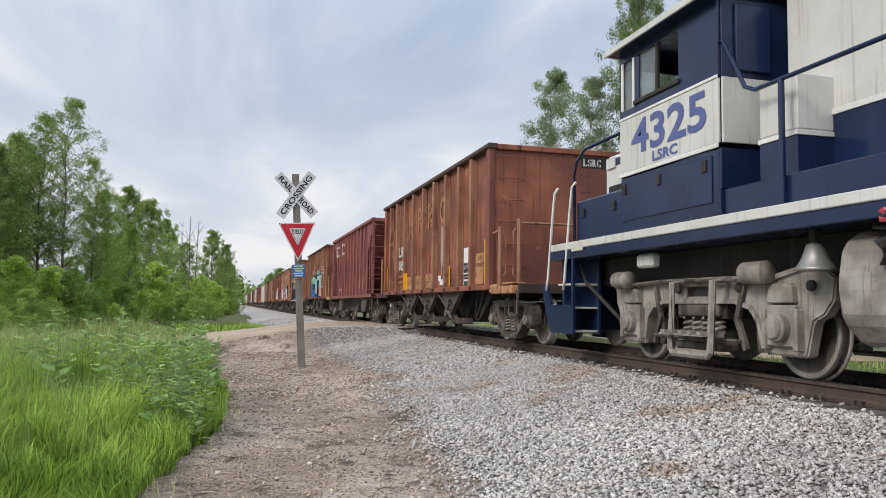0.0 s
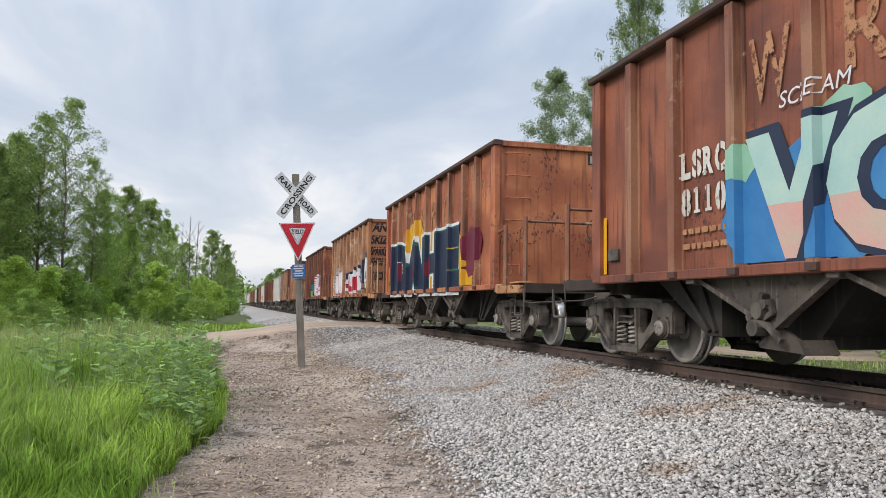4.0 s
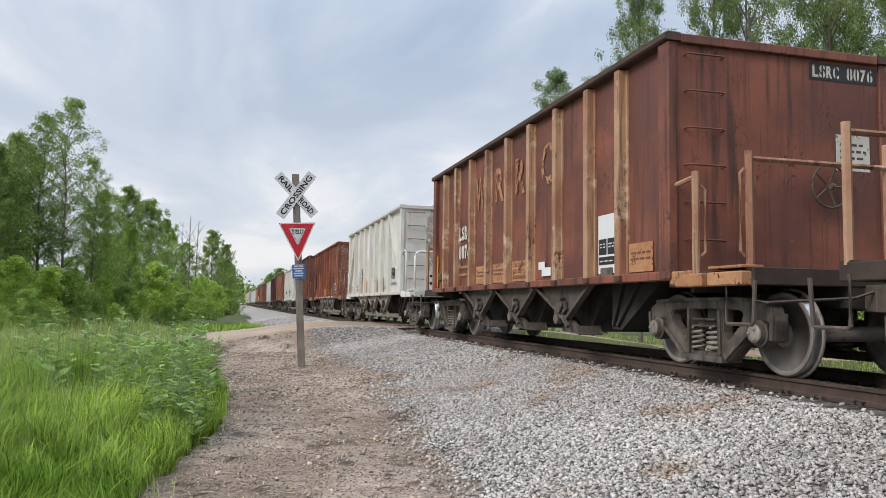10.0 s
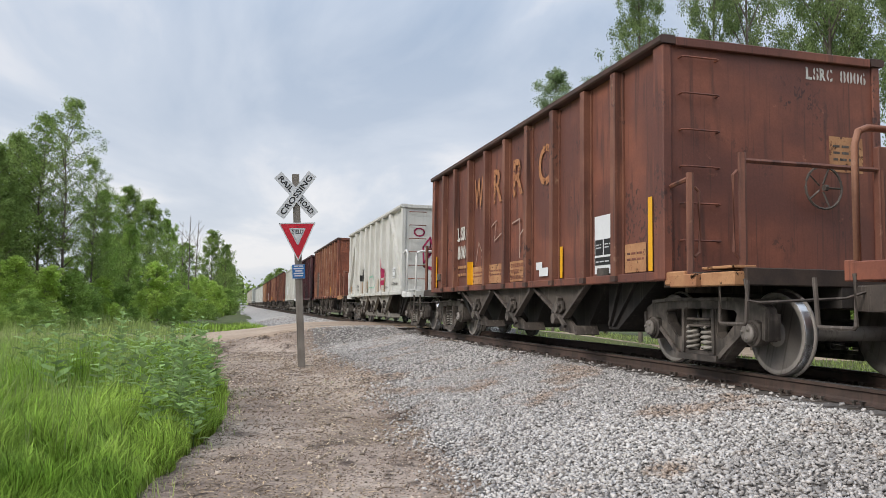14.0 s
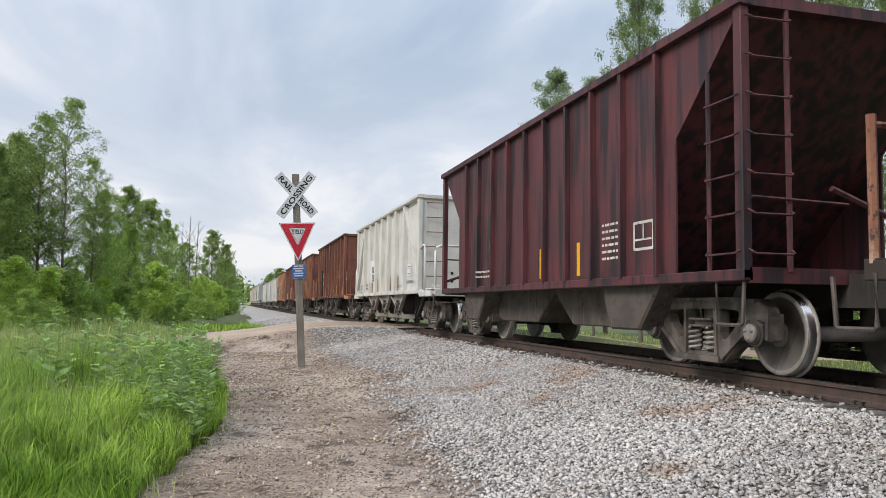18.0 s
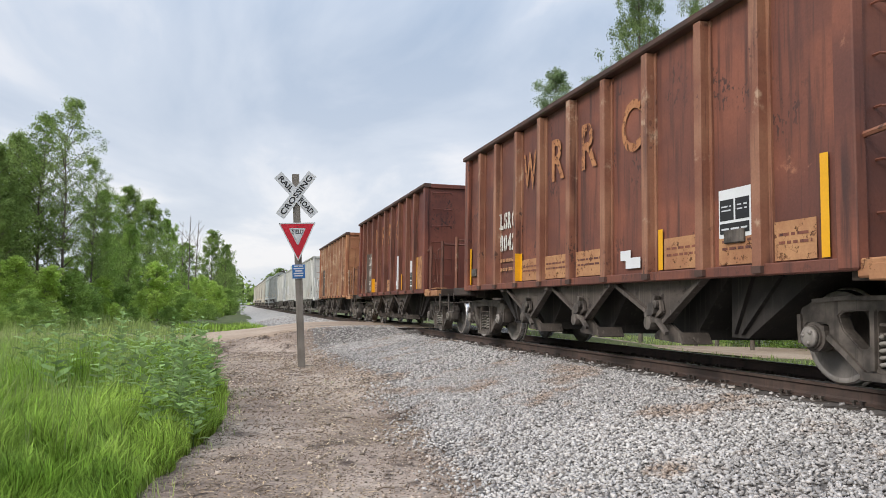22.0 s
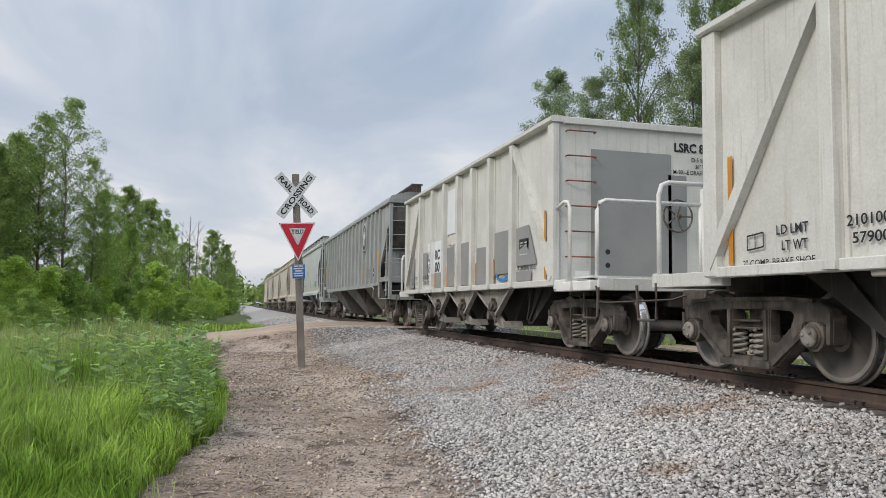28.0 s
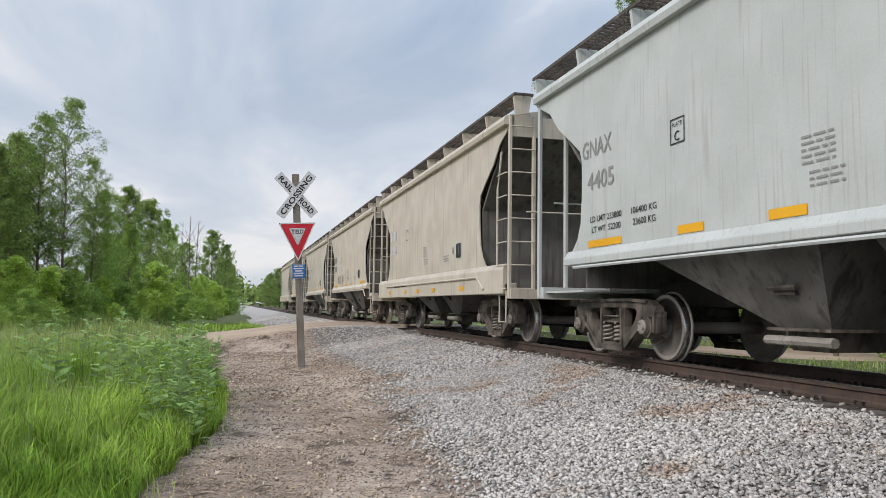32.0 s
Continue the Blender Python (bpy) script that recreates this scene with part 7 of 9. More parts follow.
                prism(bm, [(dy - 0.20, 0.78), (dy + 0.20, 0.78), (dy + 0.17, 0.95), (dy + 0.10, 0.98), (dy - 0.10, 0.98), (dy - 0.17, 0.95)], 0, s * 1.08 - 0.04, s * 1.08 + 0.06)
                part("journal_box", bm, CAST_LIGHT, tr, bevel=0.012)
                bm = bmesh.new()
                lathe(bm, [(-0.20, 0.12), (0.14, 0.12), (0.16, 0.10), (0.24, 0.04)], 16)
                c_ = part("brake_cylinder", bm, CAST_LIGHT, tr, smooth=True)
                c_.matrix_basis = Matrix.Translation((s * 1.18, dy + (0.12 if dy > 0 else 0.30), 1.10)) @ Matrix.Rotation(math.pi / 2, 4, "Z")
                bm = bmesh.new()
                bar2(bm, [(dy * 0.60, 0.98), (dy * 0.52, 0.60), (dy * 0.62, 0.28)], 0.07, s * 1.08 - 0.02, s * 1.08 + 0.02)
                prism(bm, [(dy * 0.70, 0.25), (dy * 0.70, 0.60), (dy * 0.66, 0.62), (dy * 0.60, 0.42), (dy * 0.62, 0.24)], 0, s * 0.86 - 0.07, s * 0.86 + 0.07)
                part("brake_lever", bm, CAST, tr)
            for q in ([(s * 1.10, -0.62, 1.04), (s * 1.30, -0.66, 1.02), (s * 1.34, -0.66, 0.22), (s * 1.34, -0.60, 0.18), (s * 1.34, 0.10, 0.18), (s * 1.34, 0.15, 0.24), (s * 1.30, 0.16, 1.02), (s * 1.10, 0.14, 1.04)],):
                bm = bmesh.new()
                tube(bm, q, 0.042, 6)
                part("step_hanger", bm, CAST_LIGHT, tr)
            bm = bmesh.new()
            box(bm, s * 1.30 - 0.14, s * 1.30 + 0.14, -0.66, 0.26, 0.40, 0.42)
            for k in range(5):
                box(bm, s * 1.30 - 0.15, s * 1.30 + 0.15, -0.64 + k * 0.19, -0.56 + k * 0.19, 0.42, 0.455)
            part("foot_grate", bm, CAST_LIGHT, tr)
            bm = bmesh.new()
            box(bm, s * 0.95 - 0.12, s * 0.95 + 0.12, -0.48, 0.48, 0.22, 0.32)
            box(bm, s * 0.95 - 0.12, s * 0.95 + 0.12, -0.42, 0.42, 0.62, 0.78)
            part("spring_plank", bm, CAST, tr, bevel=0.02)
            for q in (-0.30, -0.10, 0.10, 0.30):
                part("spring", SPRING, None, tr, at=(s * 0.97, q, 0.06)).scale = (1.0, 1.0, 1.1)
            bm = bmesh.new()
            tube(bm, [(s * 1.12, 1.75, 1.02), (s * 1.14, 0.6, 1.06), (s * 1.14, -0.6, 1.04), (s * 1.14, -1.4, 1.0)], 0.022, 6)
            tube(bm, [(s * 1.10, 0.9, 0.36), (s * 1.10, -0.9, 0.36)], 0.025, 6)
            part("brake_rod", bm, CAST, tr)
            bm = bmesh.new()
            for q in (0.35, -0.85, -1.95):
                lathe(bm, [(0, 0.055), (0.035 * s, 0.055), (0.04 * s, 0.03)], 12, (s * 1.08, q, 0.95))
            part("frame_boss", bm, UNDER, tr)
        for dy in (-1.52, 1.52):
            w = part("wheelset", WHEELSET, None, tr, at=(0, dy, WHEEL_R * 1.05))
            w.scale = (0.97, 1.05, 1.05)
    part("coupler", COUPLER, None, ob).matrix_basis = pose(0, -1.1, 0, 0, 0, 180)
    bm = bmesh.new()
    tube(bm, [(-1.2, -0.6, 1.45), (-1.25, -0.9, 1.1), (-1.2, -1.5, 0.75), (-1.15, -1.9, 0.5)], 0.03, 6)
    part("sand_hose", bm, UNDER, ob, smooth=True)

    def side(name, tris, material, x, label=""):
        return flat(name, tris, material, ob, 0, label, lambda p: (x, -p[0], p[1]))
    side("number", place_text("4325", 2.78, 2.72, 0.60, 1.66, 0.014), NUMBER_BLUE, -1.507, "large blue number")
    side("reporting_mark", place_text("LSRC", 3.30, 2.54, 0.17, 0.56, 0.006), NUMBER_BLUE, -1.507)
    side("front_letter", place_text("F", 0.32, 1.63, 0.11), BLACK, -1.521)
    side("notice", quad(0.95, 1.35, 1.56, 1.69), PAINT_WHITE, -1.522)
    return ob


LOCO = locomotive()
LOCO.matrix_basis = pose(TRACK, 11.75, 0)
TRAIN.append((LOCO, 11.75))
CARS = {}
for k, (proto, s, label, swaps) in enumerate((
    (A0, 14.55, "rust-brown open hopper car with faded letters on its side", None),
    (B0, 28.26, "maroon ribbed open hopper car with open slope ends", None),
    (A0, 42.31, "rust-brown hopper car with a blue and pink graffiti piece", None),
    (A0, 57.63, "rusty hopper car covered by large yellow and black graffiti", {RUST: RUST_ORANGE}),
    (A0, 72.33, "tan rusty hopper car with red graffiti and black tags", {RUST: RUST_TAN, RIB_RUST: RIB_PALE}),
    (A0, 87.20, "rust-red hopper car with teal and white-pink graffiti", {RUST: RUST_MIX, RIB_RUST: RIB_DARK}),
    (A0, 102.46, "blotchy orange rusted hopper car with a black tag on its end", {RUST: RUST_MIX, RIB_RUST: RIB_PALE}),
    (A0, 117.26, "brown hopper car with white stencilled number", {RUST: RUST_DARK, RIB_RUST: RIB_PALE}),
    (C0, 132.28, "dingy white hopper car with a soot-stained end", None),
    (C0, 146.95, "dark rusty hopper car with flaking pale corner and diagonal braces", {WHITE_CAR: RUST, PIPE_WHITE: RIB_RUST}),
    (A0, 161.82, "dark brown hopper car with yellow corner stripe", {RUST: RUST_DARK, RIB_RUST: RIB_DARK}),
    (C0, 176.56, "white hopper car with pink spray-paint scrawls", None),
    (A0, 191.50, "rust-brown hopper car with grey number panel", None),
    (B0, 205.27, "very dark maroon ribbed hopper car with open slope ends", {MAROON: MAROON_DARK}),
    (C0, 219.23, "clean white hopper car with black stencilled number", None),
    (A0, 234.05, "dark rust hopper car with large orange letters", {RUST: RUST_DARK, RIB_RUST: RIB_DARK}),
    (A0, 249.05, "rust-brown hopper car with a chalk drawing on its end", {RUST: RUST_DARK}),
    (A0, 263.85, "deep red-brown hopper car with pale patches", {RUST: RUST_RED, RIB_RUST: RIB_DARK}),
    (A0, 278.68, "orange-tan rusty hopper car with faded letters", {RUST: RUST_TAN, RIB_RUST: RIB_PALE}),
    (C0, 293.61, "white hopper car with white pipe railings", None),
    (C0, 308.92, "white hopper car with black line drawings", None),
    (C0, 323.95, "white hopper car with large grey painted-out patches", None),
    (D0, 337.54, "long grey ribbed covered hopper car with a round emblem", None),
    (E0, 358.06, "smooth pale grey covered hopper car with round-cut ends", None),
    (E1, 372.51, "smooth off-white covered hopper car with a deep sill", {PALE_CAR: CREAM_CAR}),
    (E0, 386.99, "dusty cream covered hopper car with rust smears", {PALE_CAR: CREAM_CAR}),
    (E0, 401.50, "pale beige covered hopper car with round-cut ends", {PALE_CAR: CREAM_CAR}),
    (E0, 416.06, "yellowed cream covered hopper car near the train's end", {PALE_CAR: CREAM_CAR}),
    (E1, 430.65, "pale grey covered hopper car with a blue smear", None),
), 1):
    CARS[k] = car(proto, s, label, swaps)


# ---- paint on the cars: u runs along the side from the trailing end to the leading end ----
def clip(poly, axis, lo, hi):
    for sign, lim in ((1, lo), (-1, -hi)):
        out = []
        for i, p in enumerate(poly):
            q = poly[(i + 1) % len(poly)]
            a, b = sign * p[axis] - lim, sign * q[axis] - lim
            if a >= 0:
                out.append(p)
            if (a >= 0) != (b >= 0):
                t = a / (a - b)
                out.append((p[0] + (q[0] - p[0]) * t, p[1] + (q[1] - p[1]) * t))
        poly = out
        if len(poly) < 3:
            return []
    return poly


def band(tris, z0, z1):
    """The part of some triangles between two heights."""
    out = []
    for t in tris:
        p = clip(t, 1, z0, z1)
        for k in range(1, len(p) - 1):
            out.append([p[0], p[k], p[k + 1]])
    return out


def side_paint(root, name, tris, material, L, ribs, layer=0, rib_w=0.125, flat_x=1.5285, rib_x=1.6285, label="", top=9.9):
    """Paint that follows the sheets and the faces of the posts."""
    knots = [(-5.0, flat_x)]
    for r in sorted(L - y for y in ribs):
        knots += [(r - rib_w * 0.62, flat_x), (r - rib_w * 0.53, rib_x), (r + rib_w * 0.53, rib_x), (r + rib_w * 0.62, flat_x)]
    knots.append((L + 5.0, flat_x))
    vs, fs, seen = [], [], {}
    for i, t in enumerate(tris):
        lo, hi = min(p[0] for p in t), max(p[0] for p in t)
        lift = 0.0025 * layer + 0.0018 * i / len(tris)
        for (a, xa), (b, xb) in zip(knots, knots[1:]):
            if hi <= a or lo >= b:
                continue
            poly = clip(t, 0, a, b)
            if len(poly) < 3:
                continue
            face = []
            for p in poly:
                x = xa + (xb - xa) * (p[0] - a) / (b - a)
                key = (round(p[0], 4), round(p[1], 4), round(x, 4))
                if key not in seen:
                    seen[key] = len(vs)
                    vs.append((-(x + lift), L - p[0], p[1]))
                if seen[key] not in face:
                    face.append(seen[key])
            if len(face) > 2:
                fs.append(face)
    me = bpy.data.meshes.new(name)
    me.from_pydata(vs, [], fs)
    me.materials.append(material)
    return part(name, me, None, root, label)


def end_paint(root, name, tris, material, layer=0, label="", y=-0.006):
    return flat(name, tris, material, root, y - 0.0025 * layer, label)


def dash_lines(u0, u1, z, rows, h, seed, gap=1.7):
    """Small illegible writing as rows of bars."""
    r = random.Random(seed)
    out = []
    for k in range(rows):
        a = u0
        while a < u1 - 0.02:
            w = min(u1 - a, r.uniform(0.05, 0.16))
            out += quad(a, a + w, z - k * h * gap, z - k * h * gap + h * 0.62)
            a += w + 0.03
    return out


def spray(name, c, c2=None):
    return mat(name, c, c2 or c, rough=0.45, vary=0.05, bump=0.03, scale=2.0)


S_WHITE = spray("spray_white", (0.70, 0.70, 0.72), (0.60, 0.62, 0.66))
S_BLACK = spray("spray_black", (0.012, 0.013, 0.020), (0.02, 0.02, 0.03))
S_NAVY = spray("spray_navy", (0.012, 0.022, 0.055), (0.02, 0.03, 0.06))
S_BLUE = spray("spray_blue", (0.030, 0.16, 0.40), (0.05, 0.22, 0.46))
S_TEAL = spray("spray_teal", (0.030, 0.17, 0.21), (0.05, 0.22, 0.26))
S_MINT = spray("spray_mint", (0.22, 0.44, 0.32), (0.30, 0.50, 0.40))
S_AQUA = spray("spray_aqua", (0.33, 0.52, 0.50), (0.42, 0.58, 0.52))
S_PINK = spray("spray_pink", (0.60, 0.34, 0.30), (0.52, 0.40, 0.33))
S_ROSE = spray("spray_rose", (0.40, 0.03, 0.10), (0.46, 0.05, 0.13))
S_PALE = spray("spray_pale_pink", (0.70, 0.56, 0.62), (0.72, 0.66, 0.70))
S_RED = spray("spray_red", (0.45, 0.025, 0.05), (0.36, 0.02, 0.04))
S_WINE = spray("spray_wine", (0.12, 0.018, 0.035), (0.16, 0.02, 0.05))
S_YELLOW = spray("spray_yellow", (0.62, 0.36, 0.03), (0.55, 0.28, 0.02))
S_LIME = spray("spray_lime", (0.42, 0.50, 0.03), (0.36, 0.46, 0.02))
S_DARKTEAL = spray("spray_dark_teal", (0.01, 0.09, 0.08), (0.015, 0.11, 0.10))
CHALK = spray("chalk", (0.42, 0.30, 0.25), (0.34, 0.22, 0.17))
OVERSPRAY = mat("white_overspray", (0.66, 0.65, 0.64), (0.58, 0.56, 0.54), rough=0.8, scale=3, worn=0.50, fade=6.0)
GREY_PANEL = mat("grey_brown_number_panel", (0.118, 0.092, 0.080), (0.150, 0.118, 0.098), rough=0.7, scale=3, spots=(0.20, 0.17, 0.145), spots_at=0.62)
FLAKE = mat("flaking_pale_paint", (0.40, 0.345, 0.285), (0.28, 0.215, 0.165), rough=0.8, scale=2.6, worn=0.53, fade=1.4)
PEEL = mat("peeled_traces", (0.30, 0.26, 0.21), (0.22, 0.18, 0.14), rough=0.8, scale=3, worn=0.60)
TORN = mat("torn_white_patch", (0.60, 0.61, 0.60), (0.48, 0.49, 0.48), rough=0.6, scale=4, worn=0.44)
SOOT = mat("soot_stain", (0.30, 0.22, 0.16), (0.42, 0.36, 0.30), rough=0.8, scale=2, worn=0.47)
BRIGHT_PATCH = mat("bright_patch", (0.70, 0.72, 0.73), (0.66, 0.68, 0.70), rough=0.5, vary=0.04)


def moved(tris, du, dz):
    return [[(p[0] + du, p[1] + dz) for p in t] for t in tris]


def blob(u, z, ru, rz, seed, n=16, rough_=0.25):
    """An uneven patch."""
    r = random.Random(seed)
    pts = [(u + ru * math.cos(a) * (1 + rough_ * (r.random() - 0.5) * 2), z + rz * math.sin(a) * (1 + rough_ * (r.random() - 0.5) * 2)) for a in (2 * math.pi * k / n for k in range(n))]
    return [[(u, z), pts[k], pts[(k + 1) % n]] for k in range(n)]


def mist(u, z, ru, rz, n, size, seed):
    """Spray mist: specks that thin out from the middle."""
    r = random.Random(seed)
    out = []
    for _ in range(n):
        a, d = r.uniform(0, 6.283), abs(r.gauss(0, 0.55))
        s = size * r.uniform(0.5, 1.2) * max(0.25, 1 - d * 0.6)
        out += disc(u + ru * d * math.cos(a), z + rz * d * math.sin(a), s, s, 6)
    return [[(p[0], max(1.16, p[1])) for p in t] for t in out]


def stencil(s, u, v, size, width, bold=0.02):
    """Block letters sprayed through a stencil: even spacing, heavy strokes, bridges across round ones, feet on straight ones."""
    out, step = [], width / len(s)
    for j, ch in enumerate(s):
        a, w = u + j * step, step * 0.86
        if ch == "1":
            out += quad(a + w * 0.34, a + w * 0.62, v, v + size * 0.72) + quad(a + w * 0.16, a + w * 0.80, v, v + size * 0.08) + quad(a + w * 0.16, a + w * 0.40, v + size * 0.58, v + size * 0.69)
            continue
        tris = place_text(ch, a, v, size, w, bold)
        if ch in "CSO0689":
            mid = a + w * 0.5
            cut = [c for t in tris for c in (clip(t, 0, -99, mid - 0.012), clip(t, 0, mid + 0.012, 99)) if len(c) >= 3]
            tris = [[c[0], c[i], c[i + 1]] for c in cut for i in range(1, len(c) - 1)]
        if ch in "LR":
            tris = tris + quad(a - w * 0.08, a + w * 0.36, v, v + size * 0.07) + quad(a - w * 0.08, a + w * 0.30, v + size * 0.66, v + size * 0.72)
        out += tris
    return out


def lettered(root, k, L, ribs, number, panel=None, ghost=PAINT_GHOST, wrrc=True, stripes=(3.22, 7.88), near=True, placard=9.36, placard_z=(1.18, 2.0), tan=((3.3, 4.1), (4.4, 5.3), (5.6, 6.45), (9.96, 10.5)), white=7.1, ghost_z=2.76, seed=0, rib_w=0.125):
    """The usual markings of the rusty hoppers."""
    P = lambda name, tris, m, layer=0, label="": side_paint(root, name, tris, m, L, ribs, layer, rib_w, label=label)
    if wrrc:
        for ch, u0 in (("W", 3.36), ("R", 4.62), ("R", 5.74), ("C", 6.97)):
            P("faded_letter", place_text(ch, u0, ghost_z, 0.95, 0.50 if ch != "W" else 0.60, 0.016), ghost, 0)
    if panel:
        P("number_panel", quad(2.09, 3.02, 1.18, 2.62), panel, 0, "painted number panel")
    P("reporting_mark", stencil("LSRC", 2.13, 2.20, 0.40, 0.86), PAINT_WHITE, 1, "white stencilled reporting mark")
    if number:
        P("car_number", stencil(number, 2.13, 1.78, 0.40, 0.86), PAINT_WHITE, 1, "white stencilled number")
    else:
        P("car_number", [t for j in range(4) for t in quad(2.12 + 0.24 * j, 2.30 + 0.24 * j, 1.82, 2.06)], PAINT_WHITE, 1, "white worn number")
    if k == 18:
        P("weight_data", stencil("201900", 2.12, 1.48, 0.20, 0.84, 0.008) + stencil("61100", 2.26, 1.24, 0.20, 0.70, 0.008), PAINT_WHITE, 1, "worn stencilled weights")
    else:
        P("weight_data", dash_lines(2.15, 2.98, 1.55, 2, 0.10, k), PAINT_TAN, 1)
    for u0 in stripes:
        P("reflector_stripe", quad(u0, u0 + 0.10, 1.17, 1.66), YELLOW, 2, "yellow reflective stripe")
    if near:
        P("reflector_stripe", quad(10.56, 10.66, 1.17, 2.09), YELLOW, 2, "yellow reflective stripe")
    if k != 18:
        P("reflector_stripe", quad(0.20, 0.29, 1.17, 1.95), YELLOW, 2, "yellow reflective stripe")
    for a, b in tan:
        shoes = 9.9 < a < 10.05 and k in (1, 3, 7, 19)
        P("faded_notice", quad(a, b, 1.17, 1.82 if shoes else 1.54), PAINT_TAN, 0, "faded orange notice patch")
        if shoes:
            P("notice_writing", place_text("1 1/2 INCH", a + 0.10, 1.68, 0.11, (b - a) * 0.62, 0.002) + place_text("RF COMP.SHOES", a + 0.04, 1.54, 0.11, (b - a) * 0.86, 0.002), RUST_DARK, 1)
        elif 5.4 < a < 5.7 and k in (8, 11, 13, 16, 19):
            P("notice_writing", place_text("CLOSE & LOCK DOORS", a + 0.04, 1.43, 0.10, (b - a) * 0.88, 0.002) + place_text("BOTH SIDES", a + 0.04, 1.32, 0.10, (b - a) * 0.5, 0.002) + place_text("BEFORE MOVING CAR", a + 0.04, 1.21, 0.10, (b - a) * 0.86, 0.002), RUST_DARK, 1)
        else:
            P("notice_writing", dash_lines(a + 0.06, b - 0.05, 1.40, 2, 0.045, k + int(a * 7)), RUST_DARK, 1)
    if placard:
        z0, z1 = placard_z
        P("placard", quad(placard - 0.27, placard + 0.27, z0, z1), BRIGHT_PATCH, 1, "white inspection placard with black fields")
        zm = z0 + (z1 - z0) * 0.26
        P("placard_field", quad(placard - 0.25, placard - 0.02, zm + 0.05, zm + 0.27) + quad(placard + 0.01, placard + 0.23, zm + 0.05, zm + 0.27) + quad(placard - 0.25, placard + 0.23, zm - 0.09, zm + 0.02), BLACK, 2)
        P("placard_writing", dash_lines(placard - 0.22, placard - 0.06, zm + 0.19, 2, 0.025, k) + dash_lines(placard + 0.04, placard + 0.2, zm + 0.19, 2, 0.025, k + 1) + dash_lines(placard - 0.22, placard + 0.2, zm - 0.05, 1, 0.03, k + 2), SIGN_WHITE, 3)
        bm = bmesh.new()
        box(bm, -1.56, -1.50, L - placard - 0.16, L - placard + 0.16, z0 - 0.06, z0 + 0.08)
        part("card_holder", bm, CAST, root, "small metal card holder", bevel=0.01)
    if white:
        P("white_patch", quad(white - 0.22, white + 0.05, 1.33, 1.46) + quad(white - 0.08, white + 0.30, 1.22, 1.36), BRIGHT_PATCH, 1, "white painted-over patch")
    bm = bmesh.new()
    box(bm, -1.55, -1.50, L - 0.62, L - 0.34, 1.34, 1.50)
    part("card_holder", bm, CAST, root, bevel=0.01)


def end_marks(root, k, text, dark=True, white=True):
    if dark:
        end_paint(root, "end_panel", quad(0.42, 1.46, 3.62, 3.84), BLACK, 0, "black panel with white stencilled mark")
    if text:
        end_paint(root, "end_lettering", stencil(text, 0.47, 3.66, 0.21, 0.94, 0.008), PAINT_WHITE, 1)
    if white:
        end_paint(root, "end_notice", quad(0.80, 1.32, 2.48, 2.94), PAINT_TAN if k % 2 else PAINT_WHITE, 0, "faded notice patch")
        end_paint(root, "end_writing", dash_lines(0.86, 1.26, 2.80, 3, 0.05, k), GRIME, 1)


